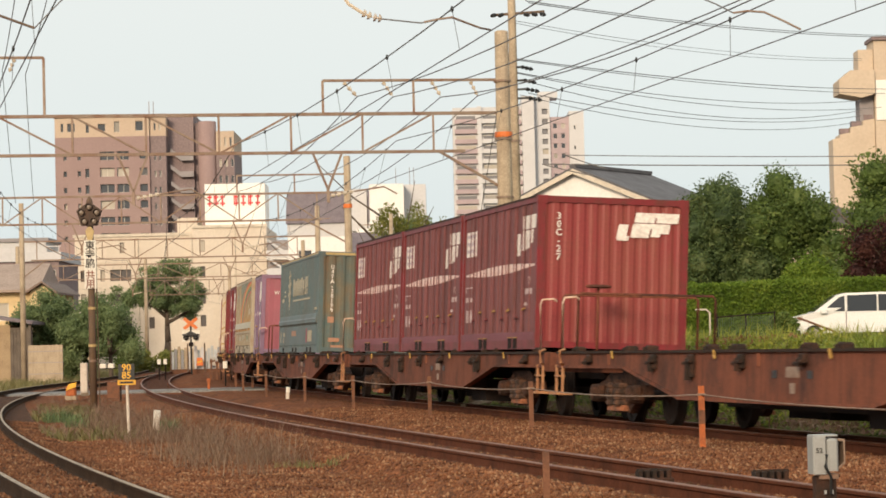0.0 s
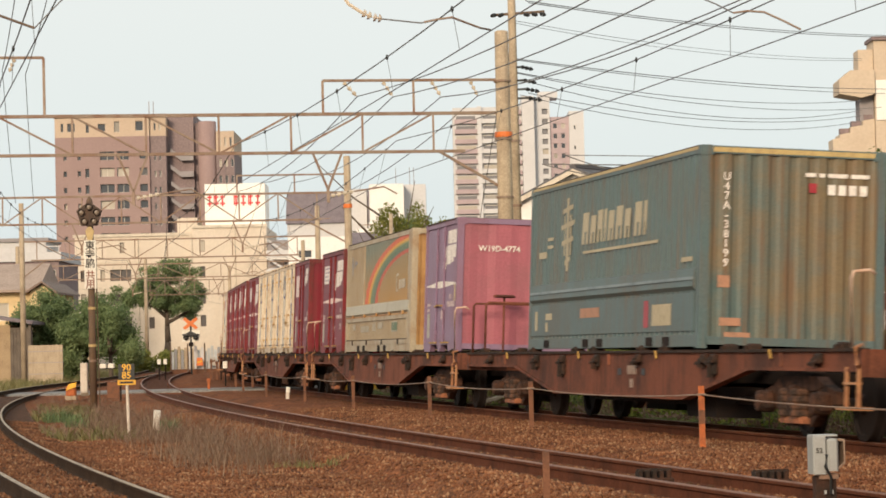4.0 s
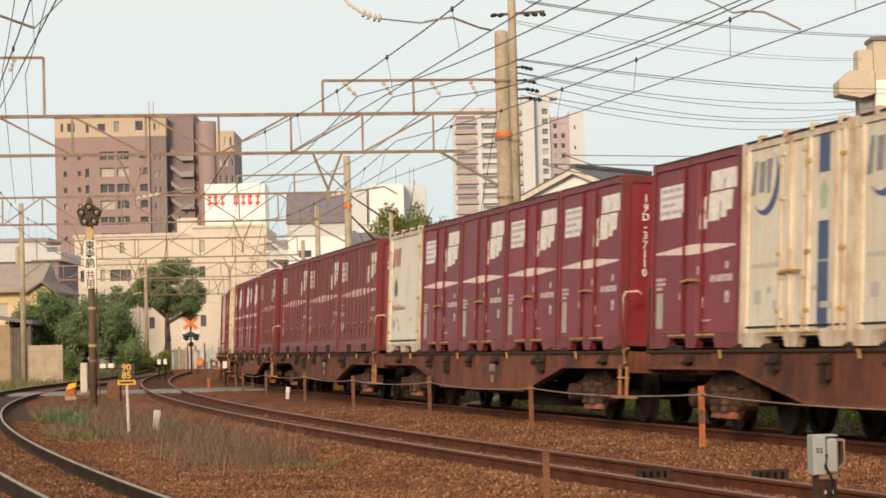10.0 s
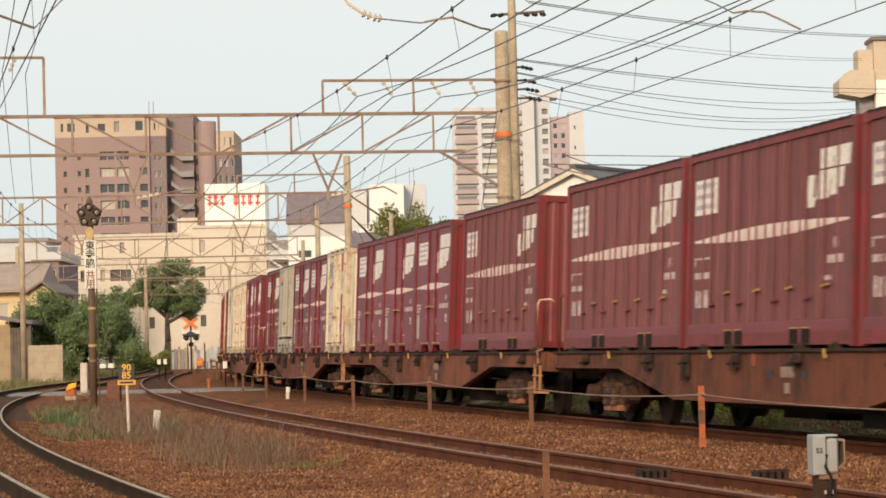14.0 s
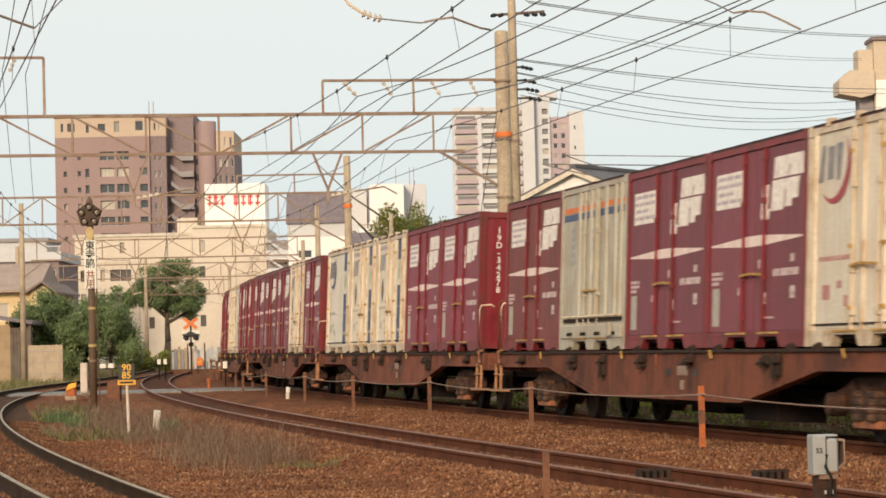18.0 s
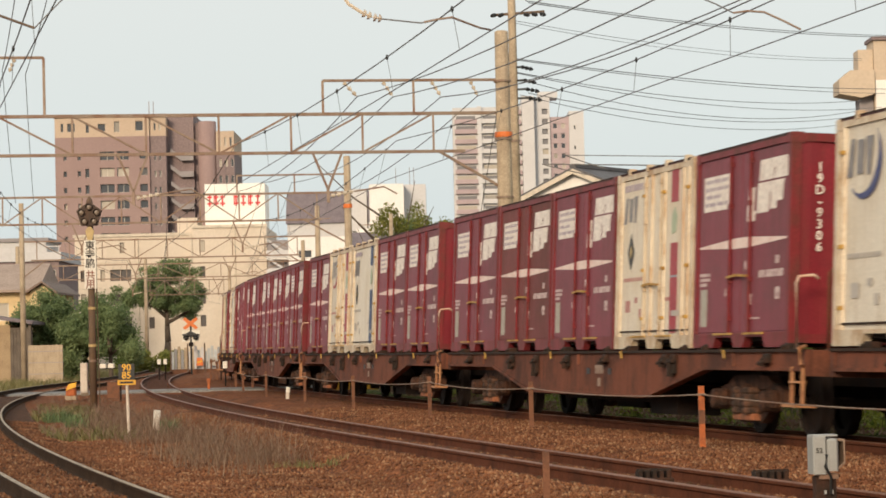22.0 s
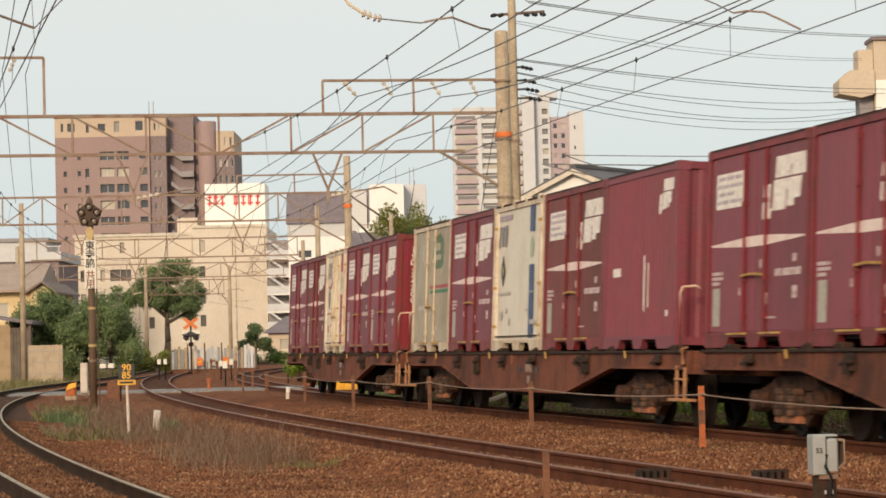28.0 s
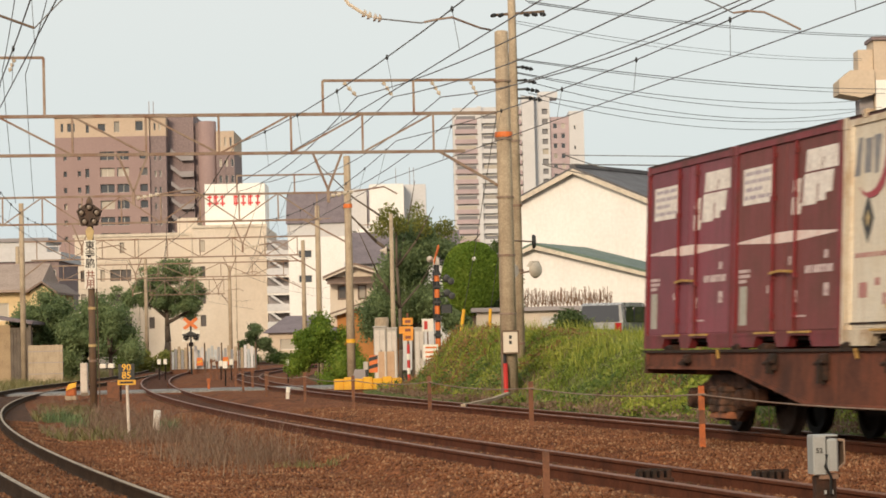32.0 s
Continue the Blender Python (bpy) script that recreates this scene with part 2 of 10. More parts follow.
class Track:
    """A track's centre line by arc length; s = 0 lies 40 m from the camera, s grows away from it."""

    def __init__(self, x0, heading, k0, k1, cant, low, high, after):
        self.s = np.arange(-340.0, 460.0, STEP)
        k = np.clip(k0 + k1 * self.s, low, high)
        k = np.where(self.s > after[0], after[1], k)
        phi = np.concatenate([[0], np.cumsum((k[1:] + k[:-1]) / 2 * STEP)])
        i0 = int(np.argmin(abs(self.s)))
        self.phi = phi - phi[i0] + heading
        x = np.concatenate([[0], np.cumsum((np.sin(self.phi[1:]) + np.sin(self.phi[:-1])) / 2 * STEP)])
        y = np.concatenate([[0], np.cumsum((np.cos(self.phi[1:]) + np.cos(self.phi[:-1])) / 2 * STEP)])
        self.x, self.y = x - x[i0] + x0, y - y[i0] + 40.0
        self.cant = cant

    def at(self, s):
        return (float(np.interp(s, self.s, self.x)), float(np.interp(s, self.s, self.y)), float(np.interp(s, self.s, self.phi)))

    def side(self, s, w, z=0.0):
        """A point w metres to the right of the centre line."""
        x, y, p = self.at(s)
        return Vector((x + w * math.cos(p), y - w * math.sin(p), z))

    def x_at(self, y):
        return np.interp(y, self.y[:520], self.x[:520])


track_a = Track(-6.8925, -0.20374, 0.002242, 1.24e-5, 0.10, 0.0016, 0.0032, (65, -0.0008))
track_b = Track(-1.3903, -0.19743, 0.0015107, -6.5e-6, 0.043, 0.0, 0.0018, (120, 0.0009))
track_c = Track(3.0027, -0.19761, 0.0007565, 1.79e-5, 0.0553, 0.0, 0.0020, (120, 0.0017))
HALF = 0.5335 + 0.03


def lift(tr, w):
    """Height of the rail heads' plane at w metres right of the centre: the left rail is raised."""
    return tr.cant * (HALF - w) / (2 * HALF)


def grown(tr, s0, s1, step, outline):
    """Push an outline of (w, z) pairs along a track."""
    so = Solid()
    ss = np.arange(s0, s1 + 0.01, step)
    n = len(outline)
    vs, fs = [], []
    for s in ss:
        vs += [tr.side(s, w, z) for w, z in outline]
    for k in range(len(ss) - 1):
        fs += [(k * n + i, k * n + (i + 1) % n, (k + 1) * n + (i + 1) % n, (k + 1) * n + i) for i in range(n)]
    fs += [tuple(reversed(range(n))), tuple(range((len(ss) - 1) * n, len(ss) * n))]
    return so.add(vs, fs)


def rail_outline(w, z):
    half = [(0.062, -0.153), (0.062, -0.143), (0.014, -0.120), (0.009, -0.045), (0.033, -0.034), (0.034, -0.008)]
    return [(w + a, z + b) for a, b in half] + [(w - a, z + b) for a, b in reversed(half)]


def head_outline(w, z, half=0.033):
    return [(w + half, z - 0.0085), (w + half - 0.006, z), (w - half + 0.006, z), (w - half, z - 0.0085)]


m_sleeper = paint("stained_concrete_sleeper", (0.120, 0.065, 0.038), 0.9, second=(0.085, 0.045, 0.028), spec=0.1, grain=3, amount=0.8, fine=30)


def build_track(tr, label, head, s0=-44, s1=330):
    t = thing("railway_track", label, "track", kind="structure", group="railway tracks")
    for w in (-HALF, HALF):
        r = part("rail", grown(tr, s0, s1, 2.0, rail_outline(w, lift(tr, w))), m_rail_dark if tr is track_a else m_rail_side, t)
        part("railhead", grown(tr, s0, s1, 2.0, head_outline(w, lift(tr, w), 0.022 if tr is track_a else 0.033)), head, r, "polished running surface")
    sl = Solid()
    sl.prism([(-1.0, -0.155), (-0.98, -0.34), (0.98, -0.34), (1.0, -0.155), (0.72, -0.150), (0.2, -0.19), (-0.2, -0.19), (-0.72, -0.150)], "y", -0.11, 0.11)
    for w in (-HALF, HALF):
        sl.box(w - 0.10, w - 0.068, -0.05, 0.05, -0.155, -0.115).box(w + 0.068, w + 0.10, -0.05, 0.05, -0.155, -0.115)
    me = sl.mesh("sleeper")
    me.materials.append(m_sleeper)
    tilt = math.atan2(tr.cant, 2 * HALF)
    for i in range(150):
        s = -24 + i * 0.62
        x, y, p = tr.at(s)
        ob = part("sleeper", me, m_sleeper, t)
        ob.matrix_local = Matrix.Translation((x, y, tr.cant / 2)) @ Matrix.Rotation(-p, 4, "Z") @ Matrix.Rotation(tilt, 4, "Y")
    return t

# ---- the freight train ----
U_END, PITCH, DECK = 5.398, 20.4, 1.0


def train_s(t):
    return 80.38887 - 8.856271 * t - 0.5 * 0.0415458 * (t - 9) ** 2 + 0.0001842 * (t - 9) ** 3


CANT = math.atan2(track_c.cant, 2 * 0.5335)
LEANING = Matrix.Translation((0.5335, 0, 0)) @ Matrix.Rotation(CANT, 4, "Y") @ Matrix.Translation((-0.5335, 0, 0))


# slack in the couplings: how far each wagon hangs back, and its load with it
SLACK = {-2: 0.1, -1: 0.2, 0: 0.3, 1: 0.45, 2: 0.45, 3: 0.2, 4: 0.5, 5: 0.5, 6: 0.4, 7: 0.2, 8: 0.0, 9: -0.15}
STOWED = {-3: (0.25, 0.0), -2: (0.0, 0.0), -1: (0.0, 0.045), 0: (0.0, 0.05), 1: (0.2, 0.0), 2: (0.15, 0.0), 3: (-0.2, 0.0), 4: (0.25, 0.06), 5: (0.2, 0.07), 6: (0.2, 0.03), 7: (0.05, 0.02), 8: (-0.3, 0.0)}


def wagon_pose(n, t):
    """A wagon's frame: x to the right, y away along the track, z up from the rails."""
    s = train_s(t) + U_END + PITCH * n + 8.73 + SLACK.get(n, 0.0)
    a, b = track_c.at(s - 7.1), track_c.at(s + 7.1)
    mid, way = Vector(((a[0] + b[0]) / 2, (a[1] + b[1]) / 2, 0)), math.atan2(b[0] - a[0], b[1] - a[1])
    return Matrix.Translation(mid) @ Matrix.Rotation(-way, 4, "Z") @ LEANING


moving = []      # (thing, wagon number, pose on the wagon)
spinning = []    # (wheelset, wagon number, pose on the bogie)


def wagon_meshes():
    """The meshes of one container flat wagon, made once and shared by all: name, solid and material of each piece."""
    out = []
    add = lambda name, so, m, smooth=False: out.append((name, so.mesh(name, smooth), m))
    belly = [(-9.75, 0.98), (9.75, 0.98), (9.75, 0.77), (6.05, 0.77), (3.35, 0.39), (-3.35, 0.39), (-6.05, 0.77), (-9.75, 0.77)]
    for x in (-1.27, 1.21):
        add("side_sill", Solid().prism(belly, "x", x, x + 0.06), m_rust)
    for x in (-1.31, 1.19):
        add("flange", Solid().box(x, x + 0.12, -9.8, 9.8, 0.965, 1.0), m_sootrust)
        low = [(9.75, 0.79), (6.08, 0.79), (3.38, 0.41), (-3.38, 0.41), (-6.08, 0.79), (-9.75, 0.79), (-9.75, 0.755), (-6.10, 0.755), (-3.4, 0.37), (3.4, 0.37), (6.10, 0.755), (9.75, 0.755)]
        add("belly_flange", Solid().prism(low, "x", x, x + 0.12), m_rust)
    so = Solid().box(-0.3, 0.3, -9.7, 9.7, 0.60, 0.90)
    for i in range(-9, 10):
        so.box(-1.2, 1.2, i * 1.05 - 0.06, i * 1.05 + 0.06, 0.84, 0.985)
    add("underframe", so, m_dark)
    for s in (-1, 1):
        add("end_beam", Solid().box(-1.29, 1.29, *sorted((s * 9.82, s * 9.7)), 0.70, 0.99), m_rust)
    add("brake_cylinder", Solid().tube((-0.55, -1.6, 0.52), (-0.55, 0.2, 0.52), 0.2, n=12), m_dark, True)
    add("air_tank", Solid().tube((0.5, -2.5, 0.5), (0.5, -1.2, 0.5), 0.17, n=10), m_dark, True)
    add("brake_rigging", Solid().box(-0.75, 0.75, -3.1, 3.1, 0.30, 0.40).box(-0.9, -0.3, -3.6, -2.3, 0.16, 0.55).box(0.1, 0.8, 1.6, 3.2, 0.18, 0.5).tube((-0.6, 2.4, 0.36), (-0.6, 5.9, 0.42), 0.05).tube((-0.6, -2.4, 0.36), (-0.6, -5.9, 0.42), 0.05), m_dark)
    add("control_box", Solid().cbox(-0.9, -0.5, 0.9, 1.7, 0.35, 0.78, 0.03), m_dark)
    add("brake_pipe", Solid().tube((0.2, -6, 0.6), (0.2, 6, 0.6), 0.04), m_dark)
    for i, low in ((-8.5, 0.80), (-4.7, 0.66), (-4.3, 0.78), (-1.3, 0.80), (0.9, 0.74), (2.9, 0.62), (4.6, 0.72), (7.9, 0.80)):
        so = Solid().cbox(-1.33, -1.26, i - 0.11, i + 0.09, low + 0.04, 0.95, 0.02).cbox(-1.37, -1.28, i - 0.03, i + 0.05, low, 0.90, 0.015).tube((-1.35, i - 0.16, 0.86), (-1.35, i + 0.15, 0.83), 0.025, n=6)
        add("lashing_gear", so, m_sootrust)
    for i in (-6.9, -2.2, 1.9, 6.6):
        add("lever", Solid().bar((-1.32, i, 0.99), (-1.32, i - 0.06, 0.89), 0.025), m_latch)
    for i in (-9.0, -5.9, -5.0, -2.3, -1.2, 1.35, 2.4, 5.1, 6.1, 8.9):
        add("container_lock", Solid().cbox(-1.25, -1.10, i - 0.10, i + 0.10, 0.985, 1.07, 0.02).box(-1.29, -1.22, i - 0.03, i + 0.05, 0.96, 1.04), m_sootrust)
    for i in (-7.2, 0.3, 6.9):
        add("sill_rib", Solid().prism([(-1.27, i - 0.04), (-1.30, i - 0.02), (-1.30, i + 0.02), (-1.27, i + 0.04)], "z", 0.80, 0.955), m_rust)
    for y0 in (-9.78, 9.40):
        so = Solid().box(-1.40, -1.16, y0 - 0.06, y0 + 0.42, 0.355, 0.39).box(-1.34, -1.26, y0, y0 + 0.36, 0.62, 0.645)
        for y in (y0, y0 + 0.36):
            so.bar((-1.30, y, 0.80), (-1.30, y, 0.37), 0.035)
        so.wire([(-1.30, y0, 0.80), (-1.36, y0 - 0.10, 0.83), (-1.38, y0 - 0.10, 1.0), (-1.28, y0, 1.03)], 0.022, 6)
        add("step", so, m_stepsteel)
    for s in (-1, 1):
        y = s * 9.50
        add("handrail", Solid().wire([(-1.28, y, 0.98), (-1.30, y, 1.72), (-1.27, y, 1.80), (-1.10, y, 1.82), (-1.04, y, 1.78)], 0.018, 6), m_handrail, True)
        y = s * 9.74
        add("end_rail", Solid().wire([(-1.0, y, 0.98), (-1.0, y, 1.84), (-0.96, y, 1.88), (1.1, y, 1.9), (1.15, y, 1.86), (1.15, y, 0.98)], 0.021, 6), m_rust, True)
    add("brake_wheel", Solid().lathe([(0.16, 0), (0.2, 0.01), (0.2, 0.04), (0.16, 0.05)], (-0.45, -9.74, 2.0), "z", 12).tube((-0.45, -9.74, 0.95), (-0.45, -9.74, 2.03), 0.02), m_rust, True)
    for s in (-1, 1):
        add("coupler", Solid().bar((0, s * 9.75, 0.86), (0, s * 10.05, 0.86), 0.16, 0.2).cbox(-0.17, 0.17, *sorted((s * 9.98, s * 10.18)), 0.72, 1.0, 0.03), m_dark)
        add("brake_hose", Solid().wire([(0.35, s * 9.8, 0.8), (0.32, s * 10.0, 0.55), (0.22, s * 10.2, 0.5)], 0.03, 6), m_black, True)
    add("data_plate", Solid().box(-1.276, -1.268, -1.12, -0.68, 0.68, 0.80), m_datawhite)
    add("data_plate", Solid().box(-1.276, -1.268, -0.98, -0.82, 0.50, 0.62), m_datawhite)
    # Holes drawn as black plates, their inner shade given by colour.
    for y in (-1.55, -0.35):
        add("sill_hole", Solid().box(-1.276, -1.268, y, y + 0.16, 0.67, 0.76), m_black)
    bog = []
    add = lambda name, so, m, smooth=False: bog.append((name, so.mesh(name, smooth), m))
    shape = [(-1.20, 0.54), (-1.20, 0.40), (-0.80, 0.34), (-0.42, 0.14), (0.42, 0.14), (0.80, 0.34), (1.20, 0.40), (1.20, 0.54), (0.80, 0.62), (0.62, 0.60), (0.56, 0.28), (0.40, 0.24), (-0.40, 0.24), (-0.56, 0.28), (-0.62, 0.60), (-0.80, 0.62)]
    for x in (-1.02, 0.90):
        add("side_frame", Solid().prism(shape, "x", x, x + 0.12), m_bogie)
        add("top_beam", Solid().prism([(-0.85, 0.60), (-0.6, 0.54), (0.6, 0.54), (0.85, 0.60), (0.6, 0.70), (-0.6, 0.70)], "x", x - 0.01, x + 0.13), m_bogie)
    for s in (-1, 1):
        for x in (-1.09, 1.09):
            so = Solid().lathe([(0.06, -0.13), (0.12, -0.11), (0.13, -0.05), (0.13, 0.09), (0.10, 0.11)], (x, s * 0.95, 0.405), "x", 12)
            so.cbox(x - 0.06, x + 0.06, s * 0.95 - 0.15, s * 0.95 + 0.15, 0.33, 0.53, 0.03)
            add("axle_box", so, m_bogie)
    for x in (-1.06, 1.06):
        add("spring_seat", Solid().cbox(x - 0.07, x + 0.07, -0.38, 0.38, 0.17, 0.25, 0.03), m_axle)
        for y in (-0.2, 0.2):
            prof = []
            for j in range(4):
                prof += [(0.112, 0.24 + j * 0.08), (0.13, 0.26 + j * 0.08), (0.13, 0.295 + j * 0.08)]
            add("spring", Solid().lathe(prof + [(0.10, 0.56)], (x, y, 0), "z", 9), m_springdust)
        add("wedge", Solid().cbox(x - 0.09, x + 0.06, -0.07, 0.07, 0.30, 0.60, 0.03), m_bogie)
    so = Solid()
    for x in (-0.535, 0.535):
        s = 1 if x > 0 else -1
        so.lathe([(0.09, 0.10 * s), (0.12, 0.06 * s), (0.33, 0.03 * s), (0.345, 0.065 * s), (0.405, 0.06 * s), (0.405, -0.03 * s), (0.432, -0.05 * s), (0.432, -0.075 * s), (0.34, -0.07 * s), (0.33, 0.0), (0.1, -0.03 * s)], (x, 0, 0), "x", 22)
        for i in range(3):
            a = i * 2.094
            so.box(x + s * 0.03 - 0.012, x + s * 0.03 + 0.022, 0.22 * math.cos(a) - 0.05, 0.22 * math.cos(a) + 0.05, 0.22 * math.sin(a) - 0.05, 0.22 * math.sin(a) + 0.05)
    so.tube((-1.0, 0, 0), (1.0, 0, 0), 0.07, n=10)
    wheels = so.mesh("wheelset")
    bolster = Solid().box(-0.95, 0.95, -0.2, 0.2, 0.36, 0.74).mesh("bolster")
    for me, m in [(me, m) for _, me, m in out + bog] + [(wheels, m_tread), (bolster, m_dark)]:
        me.materials.append(m)
    return out, bog, wheels, bolster


m_datawhite = paint("faded_data_panel", (0.30, 0.22, 0.17), 0.8, second=(0.18, 0.10, 0.07), grain=8, amount=0.9, bump=0.0)
m_latch = paint("yellowed_latch", (0.46, 0.27, 0.06), 0.6, second=(0.20, 0.10, 0.03), grain=6, amount=0.9)
m_bogie = paint("rust_dusted_bogie", (0.090, 0.040, 0.023), 0.85, spec=0.2, patch=(0.38, 0.58), second=(0.018, 0.012, 0.010), grain=5, amount=0.9, bump=0.3)
m_springdust = paint("pale_dusted_spring", (0.115, 0.052, 0.028), 0.85, second=(0.022, 0.014, 0.010), patch=(0.38, 0.58), grain=7, amount=0.9, bump=0.3)
m_sootrust = paint("sooty_rusted_fitting", (0.026, 0.018, 0.014), 0.85, spec=0.2, second=(0.07, 0.032, 0.02), grain=6, amount=0.8, bump=0.3)
m_maroonend = paint("worn_maroon_end_paint", (0.20, 0.034, 0.036), 0.45, second=(0.15, 0.04, 0.036), grain=0.9, amount=0.9, streak=0.4, vary=0.06, bump=0.04)
# Redder than the brick sides: sunlight on the end is in the colour.
m_brickend = paint("sunlit_red_end", (0.245, 0.036, 0.034), 0.5, second=(0.235, 0.052, 0.038), grain=0.8, amount=0.85, streak=0.35, streak_colour=(0.20, 0.085, 0.04), vary=0.06, bump=0.04)
WAGON, BOGIE, WHEELS, BOLSTER = wagon_meshes()


def build_wagon(n, empty):
    w = thing("container_flat_wagon", "empty rust-brown container flat wagon rolling on the track" if empty else "rust-brown steel container flat wagon rolling on the track", "railway wagon", group="wagons of the freight train")
    seen = {}
    for name, me, _ in WAGON:
        seen[name] = seen.get(name, 0) + 1
        if name in ("step", "handrail") and seen[name] == 2 and n not in (-5, -2, 3, 8):
            continue
        part(name, me, None, w, {"data_plate": "faded white data panel", "handrail": "pale bent grab rail", "step": "pale orange steel step ladder"}.get(name, ""))
    for y in (-7.1, 7.1):
        b = part("bogie", BOLSTER, None, w)
        b.location = (0, y, 0)
        for name, me, _ in BOGIE:
            part(name, me, None, b)
        for a in (-0.95, 0.95):
            ws = part("wheelset", WHEELS, None, b)
            ws.location = (0, a, 0.405)
            spinning.append((ws, n, Matrix.Translation((0, a, 0.405))))
    moving.append((w, n, Matrix.Identity(4)))
    return w


# ---- containers ----
WIDE = 2.45


def wave(length, pitch, depth, flat=0.5):
    """Corrugation along a wall: (distance, depth) pairs from end to end."""
    n = max(2, round(length / pitch))
    p, out = length / n, []
    for i in range(n):
        a = -length / 2 + i * p
        r = p * (1 - flat) / 4
        out += [(a, depth), (a + p * flat / 2 - r / 2, depth), (a + p * flat / 2 + r, 0.0), (a + p * (1 - flat / 2) - r, 0.0), (a + p * (1 - flat / 2) + r / 2, depth)]
    return out + [(length / 2, depth)]


def lettering(text, size, stacked=False):
    cu = bpy.data.curves.new("lettering", "FONT")
    cu.body = "\n".join(text) if stacked else text
    cu.size, cu.align_x, cu.align_y, cu.extrude, cu.resolution_u = size, "CENTER", "CENTER", 0.002, 2
    cu.offset = size * 0.018
    if stacked:
        cu.space_line = 0.86
    ob = new("lettering", cu)
    me = bpy.data.meshes.new_from_object(ob.evaluated_get(bpy.context.evaluated_depsgraph_get()))
    bpy.data.objects.remove(ob)
    bpy.data.curves.remove(cu)
    return me


def face(centre, right, up):
    """A pose whose x runs along right and y along up."""
    r, u = Vector(right).normalized(), Vector(up).normalized()
    n = r.cross(u)
    return Matrix.Translation(centre) @ Matrix((r, u, n)).transposed().to_4x4()


def flat_shape(outline, t=0.003):
    return Solid().prism(outline, "z", 0, t)


def slanted_mark(w, h):
    """The operator's mark as plain slanted blocks: a bar above, a lower block and a hook."""
    sl = 0.20 * h
    cut = lambda pts: flat_shape([(a * w + sl * z, z * h) for a, z in pts])
    bar = cut([(0.25, 0.565), (0.60, 0.565), (0.60, 0.80), (0.625, 0.80), (0.625, 0.565), (1.0, 0.565), (1.0, 1.0), (0.25, 1.0)])
    low = cut([(0.235, -0.10), (0.55, -0.10), (0.55, 0.30), (0.58, 0.30), (0.58, -0.05), (0.74, -0.05), (0.74, 0.10), (0.88, 0.10), (0.88, 0.525), (0.235, 0.525)])
    hook = cut([(0.03, -0.25), (0.21, -0.25), (0.22, -0.04), (0.165, -0.04), (0.165, 0.46), (0.0, 0.46), (0.0, -0.18)])
    return bar, low, hook


def mark_part(t, name, solid, material, label):
    """A painted mark; one of several pieces carries the rest."""
    if not isinstance(solid, tuple):
        return part(name, solid, material, t, label)
    ob = part(name, solid[0], material, t, label)
    for q in solid[1:]:
        part("mark_block", q, material, ob)
    return ob


def crescent(r):
    so = Solid()
    n, out = 16, []
    for i in range(n + 1):
        a = math.radians(-135 + 180 * i / n)
        out.append((r * math.cos(a), r * 0.82 * math.sin(a)))
    for i in range(n, -1, -1):
        a = math.radians(-135 + 180 * i / n)
        th = math.sin(math.pi * (i / n) ** 1.2) * 0.26
        out.append((r * (1 - th) * math.cos(a), r * 0.82 * (1 - th) * math.sin(a) + 0.01))
    return so.prism(out, "z", 0, 0.003)


def mark_bars(w, h):
    """A lessor's mark as three plain upright bars."""
    so = Solid()
    so.prism([(0, 0), (0.22 * w, 0), (0.3 * w, h), (0.16 * w, h)], "z", 0, 0.003)
    so.prism([(0.38 * w, 0.05 * h), (0.62 * w, 0.05 * h), (0.66 * w, 0.95 * h), (0.40 * w, 0.95 * h)], "z", 0, 0.003)
    so.prism([(0.76 * w, 0), (0.88 * w, 0), (1.0 * w, h), (0.72 * w, h)], "z", 0, 0.003)
    return so


def small_print(rows):
    """Lines too small to read: plain bars."""
    so = Solid()
    for x, z, w, h in rows:
        so.box(x, x + w, z, z + h, 0, 0.0025)
    return so


